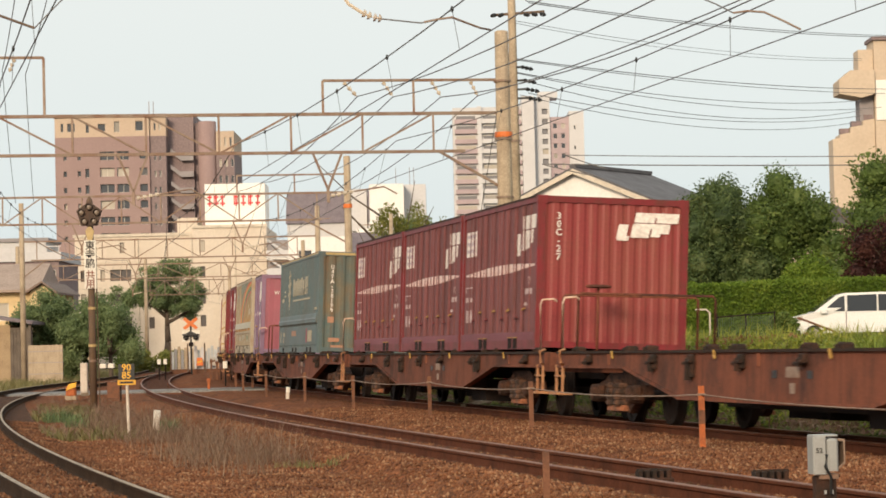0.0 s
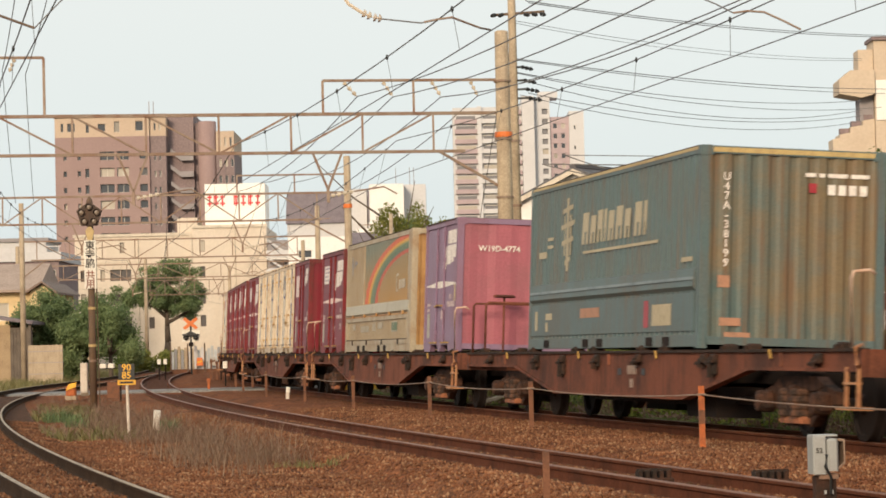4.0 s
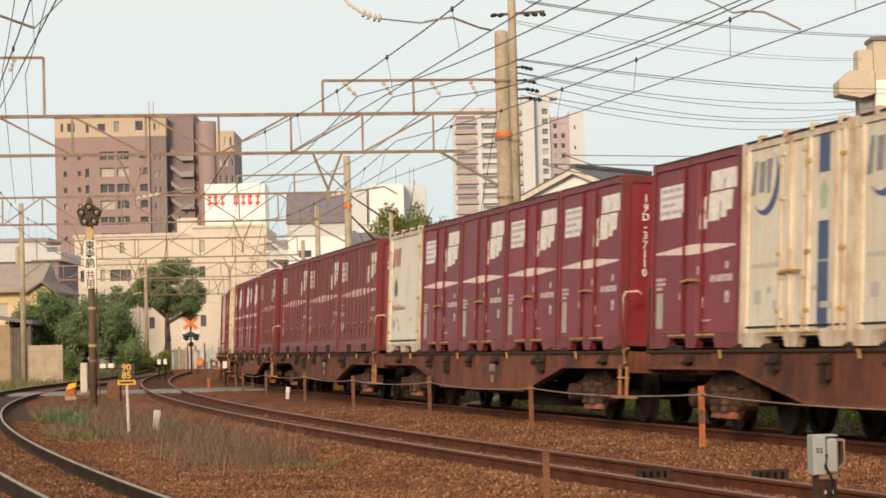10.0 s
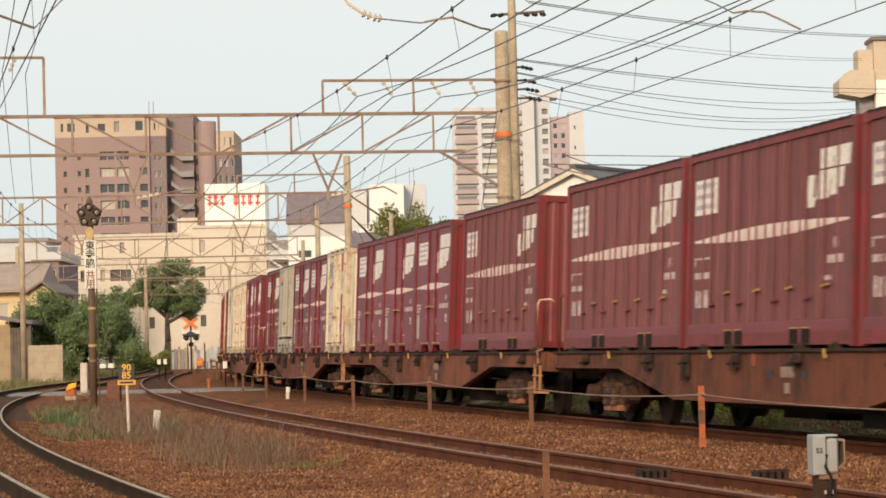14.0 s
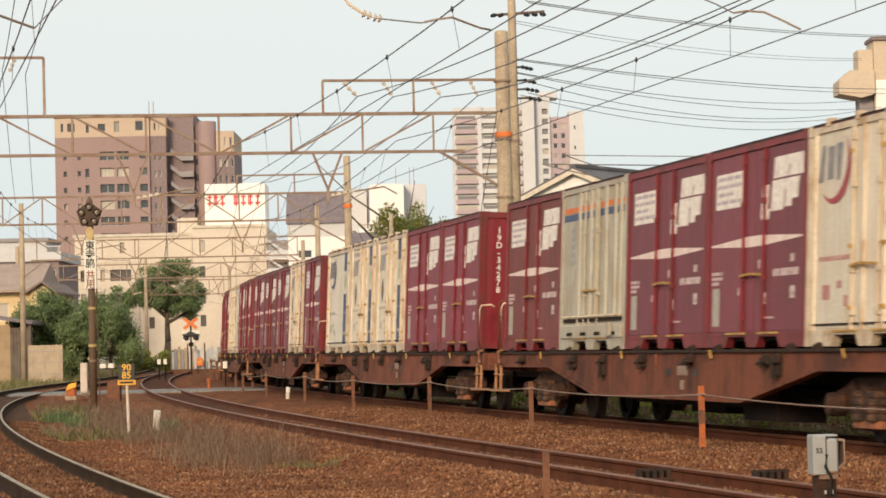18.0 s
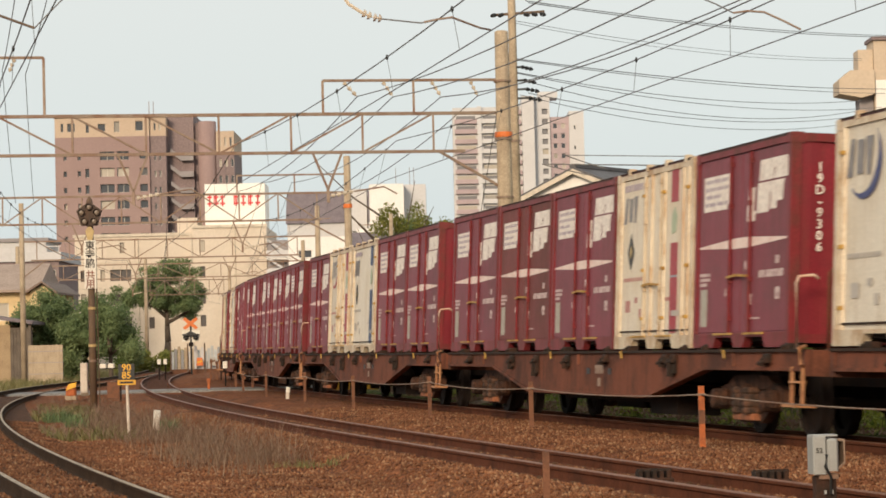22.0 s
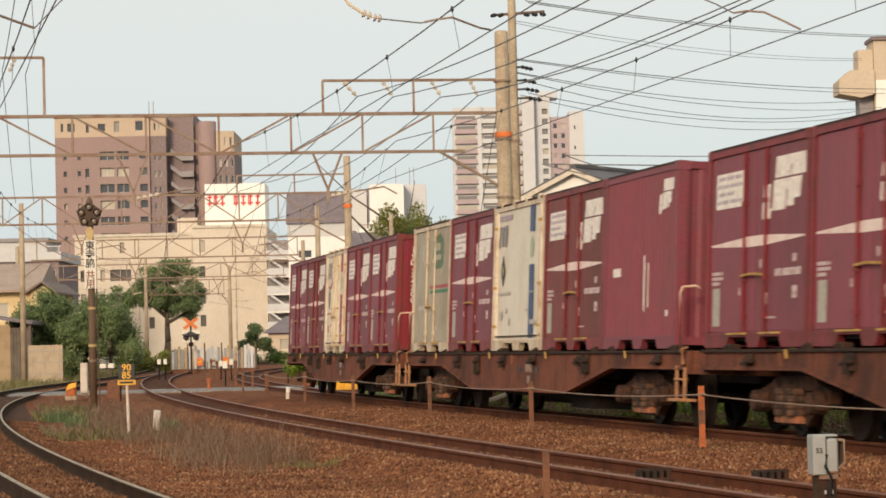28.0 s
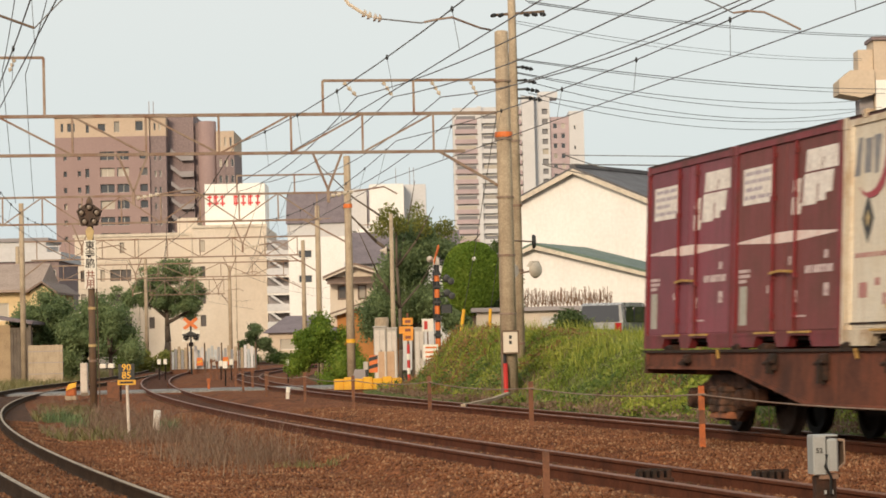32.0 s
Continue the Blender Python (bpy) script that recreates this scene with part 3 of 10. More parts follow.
def container(name, label, length, high, m_side, m_end, m_post, rib=0.0, end_rib=0.27, skirt=True, m_roof=None, bars=True):
    """A container standing on z = 0, its long side along y. Its marks go on the side that faces -x."""
    t = thing(name, label, "freight container", group="containers on the freight train")
    L, W, H = length, WIDE, high
    INSET[t.name] = 0.0085 if rib else 0.0185
    z0, z1 = 0.14, H - 0.09
    for s in (-1, 1):
        sd = Solid()
        if rib:
            w = wave(L - 0.22, rib, 0.036)
            out = [(s * (W / 2 - 0.045 + d), y) for y, d in w] + [(s * (W / 2 - 0.10), L / 2 - 0.11), (s * (W / 2 - 0.10), -L / 2 + 0.11)]
            sd.prism(out, "z", z0, z1)
        else:
            xs = sorted((s * (W / 2 - 0.03), s * (W / 2 - 0.09)))
            sd.box(xs[0], xs[1], -L / 2 + 0.1, L / 2 - 0.1, z0, z1)
        part("side_wall", sd, m_side, t)
    for s, nm in ((-1, "end_wall"), (1, "end_wall")):
        w = wave(W - 0.2, end_rib, 0.020 if end_rib > 0.5 or end_rib < 0.21 else 0.030)
        out = [(x, s * (L / 2 - 0.045 + d)) for x, d in w] + [(W / 2 - 0.1, s * (L / 2 - 0.1)), (-W / 2 + 0.1, s * (L / 2 - 0.1))]
        part(nm, Solid().prism(out, "z", z0, z1), m_end, t)
    n = max(3, round(L / 0.6))
    wv = [(y, d) for y, d in wave(L - 0.18, (L - 0.18) / n, 0.006)]
    rf = Solid().prism([(y, H + d) for y, d in wv] + [(L / 2 - 0.09, H - 0.03), (-L / 2 + 0.09, H - 0.03)], "x", -W / 2 - 0.002, W / 2 + 0.002)
    part("roof", rf, m_roof or m_roofdark, t)
    part("roof_seam", Solid().box(-W / 2 - 0.005, -W / 2 + 0.02, -L / 2 + 0.16, L / 2 - 0.16, H - 0.014, H + 0.004), m_sootrust, t)
    for sx in (-1, 1):
        for sy in (-1, 1):
            cp = Solid().box(*sorted((sx * W / 2, sx * (W / 2 - 0.12))), *sorted((sy * L / 2, sy * (L / 2 - 0.11))), 0.0, H)
            cp.cbox(*sorted((sx * (W / 2 + 0.006), sx * (W / 2 - 0.17))), *sorted((sy * (L / 2 + 0.006), sy * (L / 2 - 0.17))), H - 0.12, H + 0.006, 0.015)
            part("corner_post", cp, m_post, t)
    for s in (-1, 1):
        part("top_rail", Solid().box(*sorted((s * W / 2, s * (W / 2 - 0.10))), -L / 2 + 0.1, L / 2 - 0.1, H - 0.10, H - 0.005), m_post, t)
        part("end_rail", Solid().box(-W / 2 + 0.1, W / 2 - 0.1, *sorted((s * L / 2, s * (L / 2 - 0.09))), H - 0.10, H - 0.005), m_post, t)
        part("end_rail", Solid().box(-W / 2 + 0.1, W / 2 - 0.1, *sorted((s * L / 2, s * (L / 2 - 0.09))), 0.05, 0.15), m_post, t)
        rails = Solid()
        x0, x1 = sorted((s * W / 2, s * (W / 2 - 0.10)))
        if skirt:
            # the bottom side rail has two arched fork pockets
            c = min(L * 0.16, 0.62)
            for a, b in ((-L / 2 + 0.1, -c - 0.34), (-c + 0.34, c - 0.34), (c + 0.34, L / 2 - 0.1)):
                if b - a > 0.1:
                    rails.prism([(a, 0.13), (a, 0.0 if a < -1 else 0.02), (b - 0.08, 0.0), (b + 0.02, 0.13)] if a < -1 else [(a - 0.02, 0.13), (a + 0.08, 0.0), (b - (0.08 if b < 1 else 0), 0.0), (b + (0.02 if b < 1 else 0), 0.13)], "x", x0, x1)
            rails.box(x0, x1, -L / 2 + 0.1, L / 2 - 0.1, 0.125, 0.17)
        else:
            rails.box(x0, x1, -L / 2 + 0.1, L / 2 - 0.1, 0.02, 0.17)
        part("bottom_rail", rails, m_post, t)
    part("floor", Solid().box(-W / 2 + 0.1, W / 2 - 0.1, -L / 2 + 0.1, L / 2 - 0.1, 0.08, 0.14), m_dark, t)
    if bars:
        for sx in (-1, 1):
            for y in (-0.24, 0.24):
                dl = part("door", Solid().box(*sorted((sx * (W / 2 - 0.02), sx * (W / 2 - 0.035))), *sorted((y * 0.06, y * 0.06 + (L / 2 - 0.16) * (1 if y > 0 else -1))), 0.19, z1 - 0.03), m_side, t)
                lb = Solid().tube((sx * (W / 2 + 0.0), y * 1.6, 0.16), (sx * (W / 2 + 0.0), y * 1.6, H - 0.11), 0.02, n=6)
                for z in (0.35, 0.8, 1.7, 2.2):
                    lb.box(*sorted((sx * (W / 2 - 0.03), sx * (W / 2 + 0.028))), y * 1.6 - 0.045, y * 1.6 + 0.045, z - 0.03, z + 0.03)
                part("lock_bar", lb, m_post, dl)
                part("handle", Solid().bar((sx * (W / 2 + 0.03), y * 1.6, 0.84), (sx * (W / 2 + 0.03), y * 1.6 + (0.40 if y < 0 else -0.34), 0.86), 0.028), m_latch, dl, "yellowed handle")
                part("latch", Solid().cbox(*sorted((sx * (W / 2 - 0.01), sx * (W / 2 + 0.02))), y * 2.5 - 0.36, y * 2.5 + 0.36, 0.15, 0.175, 0.004), m_latch, dl, "yellowed latch strip")
    return t


INSET = {}       # how far each container's marked wall lies behind its corner posts


def side_mark(t, name, solid, material, y, z, label="", proud=0.0):
    """Fix a flat mark to the wall that faces -x: y is its far edge, z its foot."""
    ob = mark_part(t, name, solid, material, label)
    if name == "small_print":
        ob["kind"] = "stuff"
    ob.matrix_local = face((-WIDE / 2 + INSET.get(t.name, 0.018) - proud, y, z), (0, -1, 0), (0, 0, 1))
    return ob


def end_mark(t, name, solid, material, x, z, length, label=""):
    ob = mark_part(t, name, solid, material, label)
    if name == "small_print":
        ob["kind"] = "stuff"
    ob.matrix_local = face((x, -length / 2 + 0.008, z), (1, 0, 0), (0, 0, 1))
    return ob


m_palegreen = paint("pale_green_mark", (0.38, 0.44, 0.30), 0.5, grain=4, bump=0.0)
m_greymark = paint("grey_mark", (0.26, 0.27, 0.30), 0.5, second=(0.34, 0.33, 0.32), grain=4, bump=0.0)


m_fadedink = paint("faded_notice_ink", (0.36, 0.29, 0.34), 0.6, second=(0.55, 0.48, 0.46), grain=6, amount=0.9, bump=0.0)


def lens_stripe(w, h):
    return flat_shape([(0, 0), (0, -0.02), (w * 0.42, -h * 0.55), (w * 0.58, -h * 0.55), (w, -0.02), (w, 0.0), (w * 0.58, h * 0.45), (w * 0.42, h * 0.45)])


L12, H12 = 3.71, 2.42


def maroon_marks(t, plate=True, L=L12, side=True):
    top = L / 2 - 0.2
    if plate:
        pl = side_mark(t, "notice_board", flat_shape([(0, 0), (1.02, 0), (1.02, 0.43), (0, 0.43)]), m_white, top - 0.12, 1.68, "white notice panel")
        sp = part("small_print", small_print([(0.07 + 0.155 * j + 0.03 * (i % 2), 0.06 + 0.095 * i, 0.10 + 0.03 * ((i * 3 + j) % 2), 0.045) for i in range(4) for j in range(6 - (i % 3 == 1) * 2)]), m_fadedink, pl)
        sp.location = (0, 0, 0.003)
    side_mark(t, "operator_mark", slanted_mark(1.46, 0.56), m_white, -0.22, 1.62, "white slanted block mark")
    side_mark(t, "stripe", lens_stripe(L - 0.3, 0.125), m_pinkish, L / 2 - 0.15, 1.25, "pale pointed stripe")
    side_mark(t, "small_print", small_print([(0.0, 0.88, 0.42, 0.04), (0.0, 0.82, 0.42, 0.04), (0.0, 0.76, 0.30, 0.04), (1.80, 0.92, 0.07, 0.10), (2.35, 0.81, 0.22, 0.085), (2.62, 0.81, 0.62, 0.085), (2.96, 0.55, 0.16, 0.14), (2.95, 0.96, 0.14, 0.09), (2.0, 0.33, 0.4, 0.022)]), m_stencil, top, 0.0)
    side_mark(t, "card_holder", small_print([(0.05, 0.26, 0.05, 0.46), (0.27, 0.26, 0.05, 0.46), (0.10, 0.26, 0.17, 0.03), (0.10, 0.69, 0.17, 0.03), (0.10, 0.29, 0.17, 0.40)]), m_grey, top, 0.0, "dusty grey card holder")
    side_mark(t, "small_label", small_print([(1.05, 0.62, 0.07, 0.09), (2.02, 0.50, 0.08, 0.13)]), m_stencil, top, 0.0, "small white labels", 0.003)


def cream_marks(t, stripe_m, logo, diamond, L=L12):
    """logo: 'swoosh', 'plain' or 'bare'."""
    red = stripe_m is m_stripered
    if stripe_m is not None:
        for z, h in ((0.20, 0.72), (0.95, 0.42), (1.90, 0.44)):
            side_mark(t, "stripe", flat_shape([(0, 0), (0.33, 0), (0.33, h), (0, h)]), stripe_m, -0.80, z, "vertical colour stripe")
        side_mark(t, "stripe", flat_shape([(0, 0), (0.33, 0), (0.33, 0.03), (0, 0.03)]), m_greymark, -0.80, 0.92, "worn gap in the stripe")
        side_mark(t, "leaf_mark", flat_shape([(0.05, 0.0), (0.24, 0.03), (0.29, 0.24), (0.16, 0.36), (0.04, 0.22)]), m_palegreen, -0.80, 1.48, "pale green leaf mark")
        side_mark(t, "small_label", small_print([(0.0, 0.0, 0.42, 0.07)]), m_fadedprint, -0.90, 0.42, "grey label", 0.004)
    if logo == "swoosh":
        side_mark(t, "lessor_mark", mark_bars(0.78, 0.40), m_lettergrey, L / 2 - 0.30, 1.78, "plain bar mark")
        side_mark(t, "crescent_mark", crescent(0.50), m_stripered if red else m_navy, L / 2 - 0.82, 1.94, "crescent under the mark", 0.004)
    elif logo == "plain":
        side_mark(t, "lessor_mark", mark_bars(0.70, 0.36), m_lettergrey, L / 2 - 0.32, 1.72, "plain bar mark")
        side_mark(t, "small_print", small_print([(0.2 + 0.13 * i, 2.16, 0.10, 0.09) for i in range(8)]), m_fadedink, L / 2 - 0.15, 0.0)
    else:
        side_mark(t, "lessor_mark", mark_bars(0.95, 0.38), m_dullred, L / 2 - 0.35, 1.74, "plain dull red bar mark")
        side_mark(t, "drop_mark", flat_shape([(0.0, 0.12), (0.12, 0.0), (0.30, 0.04), (0.34, 0.22), (0.18, 0.40), (0.04, 0.28)]), m_teal, L / 2 - 0.62, 1.12, "green drop mark")
        side_mark(t, "small_print", small_print([(0.3 + 0.16 * i, 0.86, 0.13, 0.06) for i in range(9)]), m_dullred, L / 2 - 0.15, 0.0)
    if diamond:
        side_mark(t, "diamond_mark", flat_shape([(0, 0), (0.17, -0.26), (0.34, 0), (0.17, 0.26)]), m_black, L / 2 - 0.55, 1.32, "black diamond mark")
        side_mark(t, "diamond_mark", flat_shape([(0.11, 0), (0.17, -0.09), (0.23, 0), (0.17, 0.09)]), m_ochre, L / 2 - 0.55, 1.32, "", 0.004)
    side_mark(t, "small_print", small_print([(0.22 + 0.14 * i, 0.92, 0.11, 0.05) for i in range(7)] + [(0.34, 0.50, 0.24, 0.16), (0.80, 0.62, 0.14, 0.08), (1.02, 0.42, 0.12, 0.12), (2.30, 0.62, 0.22, 0.05)]), m_dullred if red else m_fadedprint, L / 2 - 0.15, 0.0)


m_palecream = paint("pale_cream_paint", (0.70, 0.635, 0.53), 0.5, second=(0.62, 0.54, 0.42), grain=0.9, amount=0.8, streak=0.3, streak_colour=(0.38, 0.24, 0.12), vary=0.05, bump=0.03)
m_fadedprint = paint("faded_grey_print", (0.42, 0.38, 0.34), 0.5, second=(0.52, 0.46, 0.38), grain=6, amount=0.8, bump=0.0)
m_lettergrey = paint("worn_grey_lettering", (0.19, 0.18, 0.19), 0.5, second=(0.34, 0.31, 0.28), grain=6, amount=0.8, bump=0.0)
m_navy = paint("navy_crescent", (0.045, 0.055, 0.16), 0.5, second=(0.10, 0.10, 0.19), grain=5, amount=0.7, bump=0.0)
m_dullred = paint("faded_red_print", (0.40, 0.16, 0.14), 0.5, second=(0.52, 0.34, 0.27), grain=6, amount=0.7, bump=0.0)


def kind_maroon(side=None, label="maroon steel container with white side markings on a wagon"):
    side = side or m_maroon
    t = container("container_twelve_foot", label, L12, H12, side, m_red, m_post, end_rib=0.7)
    maroon_marks(t)
    return t


def kind_small_mark():
    """An older container: a blank panel, one small mark and two columns of figures on its end."""
    t = container("container_twelve_foot", "faded maroon container with a blank pale panel and small mark", L12, H12, m_maroon, m_red, m_post, end_rib=0.8)
    side_mark(t, "notice_board", flat_shape([(0, 0), (1.0, 0), (1.0, 0.56), (0, 0.56)]), m_pinkish, L12 / 2 - 0.30, 1.50, "blank pinkish notice panel")
    side_mark(t, "operator_mark", slanted_mark(0.74, 0.36), m_white, -0.62, 1.84, "small white block mark")
    side_mark(t, "card_holder", small_print([(0.1, 0.30, 0.28, 0.50)]), m_grey, L12 / 2 - 0.2, 0.0, "dusty grey card holder")
    side_mark(t, "small_print", small_print([(0.1, 0.86, 0.5, 0.12), (2.5, 0.84, 0.64, 0.10), (3.0, 0.96, 0.16, 0.12), (2.2, 0.58, 0.2, 0.05), (2.95, 0.52, 0.22, 0.18)]), m_stencil, L12 / 2 - 0.2, 0.0)
    end_mark(t, "container_number", lettering("19D", 0.19, True), m_white, 0.02, 1.88, L12, "white stacked figures")
    end_mark(t, "small_print", small_print([(0, -0.17 * i, 0.10, 0.12) for i in range(6)]), m_white, 0.62, 2.0, L12)
    return t


def kind_maroon_b():
    t = container("container_twelve_foot", "maroon steel container with a side mark and no notice panel", L12, H12, m_maroon, m_maroon, m_post, end_rib=0.24)
    maroon_marks(t, plate=False)
    return t


def kind_maroon_plain():
    t = container("container_twelve_foot", "plain maroon corrugated container with one small mark", L12, H12, m_maroon, m_maroon, m_maroon, rib=0.16, bars=False)
    side_mark(t, "operator_mark", slanted_mark(0.62, 0.36), m_white, -0.95, 1.86, "small white block mark")
    side_mark(t, "small_print", small_print([(0.3, 1.0, 0.4, 0.12), (1.9, 0.5, 0.06, 0.75), (2.1, 0.55, 0.05, 0.6), (3.0, 0.42, 0.1, 0.08)]), m_white, L12 / 2 - 0.2, 0.0)
    return t


def kind_cream(stripe_m, logo, diamond, label, flat=False):
    t = container("container_twelve_foot", label, L12, H12, m_palecream if flat else m_cream, m_cream, m_creamframe, bars=not flat)
    for y in (-1.62, 1.62) if flat else (-1.62, -1.38, -0.52, 0.10, 0.42, 1.62):
        part("side_rib", Solid().prism([(-WIDE / 2 + 0.03, y - 0.05), (-WIDE / 2 - 0.012, y - 0.028), (-WIDE / 2 - 0.012, y + 0.028), (-WIDE / 2 + 0.03, y + 0.05)], "z", 0.17, H12 - 0.1), m_creamframe, t)
    for y in (-1.5, -0.6, 0.3, 1.2):
        part("roof_cleat", Solid().cbox(-WIDE / 2 - 0.02, -WIDE / 2 + 0.08, y - 0.05, y + 0.05, H12 - 0.04, H12 + 0.05, 0.01), m_creamframe, t)
    for y in (-1.62, 1.62) if flat else (-1.62, -0.52, 0.42):
        for z in (0.40, 1.05, 2.05):
            part("hinge", Solid().cbox(-WIDE / 2 - 0.035, -WIDE / 2 + 0.01, y - 0.05, y + 0.04, z - 0.02, z + 0.025, 0.006), m_latch, t)
    cream_marks(t, stripe_m, logo, diamond)
    part("door_sill", Solid().box(-WIDE / 2 - 0.002, -WIDE / 2 + 0.03, -1.70, 1.70, 0.225, 0.245), m_sootrust, t)
    return t


m_dustgrey = paint("dusty_grey_paint", (0.42, 0.385, 0.305), 0.5, second=(0.34, 0.28, 0.19), grain=1.6, amount=0.8, streak=0.6, streak_colour=(0.26, 0.14, 0.07), bump=0.04)


def kind_grey():
    t = container("container_twelve_foot", "weathered grey container with an orange and blue band", L12, H12, m_dustgrey, m_dustgrey, m_dustgrey)
    side_mark(t, "band", flat_shape([(0, 0), (L12 - 0.25, 0), (L12 - 0.25, 0.085), (0, 0.085)]), m_orange, L12 / 2 - 0.12, 2.03, "orange band")
    side_mark(t, "band", flat_shape([(0, 0), (L12 - 0.25, 0), (L12 - 0.25, 0.10), (0, 0.10)]), m_blue, L12 / 2 - 0.12, 1.915, "blue band")
    side_mark(t, "small_print", small_print([(0.45, 1.25 + 0.12 * i, 0.16, 0.07) for i in range(5)] + [(1.45, 1.42 + 0.13 * i, 0.28, 0.07) for i in range(3)] + [(3.05, 1.0 + 0.12 * i, 0.22, 0.06) for i in range(6)] + [(1.45, 1.0, 0.24, 0.14)]), m_greymark, L12 / 2 - 0.15, 0.0)
    for y in (-1.55, -1.25, -0.75, -0.2, 0.1, 0.75):
        part("side_rib", Solid().prism([(-WIDE / 2 + 0.03, y - 0.07), (-WIDE / 2 - 0.01, y - 0.04), (-WIDE / 2 - 0.01, y + 0.04), (-WIDE / 2 + 0.03, y + 0.07)], "z", 0.45 if y < 0 else 0.17, H12 - 0.1), m_dustgrey, t)
    # A dark strip stands in for the shadow under the ledge.
    part("lower_box", Solid().box(-WIDE / 2 - 0.006, -WIDE / 2 + 0.02, -1.7, 1.6, 0.40, 0.45), m_sootrust, t)
    part("lock_pipe", Solid().tube((-WIDE / 2 - 0.03, -1.68, 0.475), (-WIDE / 2 - 0.03, 1.55, 0.475), 0.022, n=6), m_creamframe, t, "rust-flecked pale pipe")
    part("release_box", Solid().cbox(-WIDE / 2 - 0.075, -WIDE / 2 - 0.031, -1.32, -1.10, 0.19, 0.37, 0.012), m_grubby, t)
    part("lower_sill", Solid().cbox(-WIDE / 2 - 0.03, -WIDE / 2 + 0.05, -1.75, 1.7, 0.17, 0.36, 0.02), m_dustgrey, t)
    # Slots are dark blocks on the sill; colour gives their depth of shade.
    for y in (-1.3, -0.5, 0.3, 1.1):
        part("slot", Solid().box(-WIDE / 2 - 0.036, -WIDE / 2 - 0.02, y - 0.16, y + 0.16, 0.20, 0.25), m_dark, t)
    return t


m_grubby = paint("grubby_cream_paint", (0.38, 0.325, 0.235), 0.5, second=(0.29, 0.235, 0.155), grain=1.2, amount=0.8, streak=0.5, streak_colour=(0.22, 0.13, 0.07), bump=0.04)
m_deepgreen = paint("deep_green_mark", (0.10, 0.15, 0.075), 0.5, grain=3, bump=0.0)


def kind_greenish():
    t = container("container_twelve_foot", "grubby cream container with green lettering panels and a red line", L12, H12, m_grubby, m_grubby, m_creamframe)
    side_mark(t, "leaf_mark", flat_shape([(0, 0.1), (0.15, 0.0), (0.85, 0.0), (1.0, 0.1), (1.0, 0.52), (0.7, 0.66), (0.3, 0.62), (0.0, 0.52)]), m_deepgreen, -0.12, 1.56, "green emblem panel")
    side_mark(t, "small_print", small_print([(0.22, 0.16, 0.56, 0.10), (0.30, 0.34, 0.40, 0.14)]), m_grubby, -0.12, 1.56, "", 0.003)
    side_mark(t, "band", flat_shape([(0, 0), (1.9, 0), (1.9, 0.06), (0, 0.06)]), m_green, 0.1, 1.10, "green line")
    side_mark(t, "band", flat_shape([(0, 0), (1.9, 0), (1.9, 0.06), (0, 0.06)]), m_stripered, 0.1, 1.19, "red line")
    side_mark(t, "small_print", small_print([(0.4, 0.8, 0.6, 0.08), (0.7, 1.75, 0.15, 0.3), (1.9, 0.4, 0.4, 0.08)]), m_fadedprint, L12 / 2 - 0.2, 0.0)
    return t


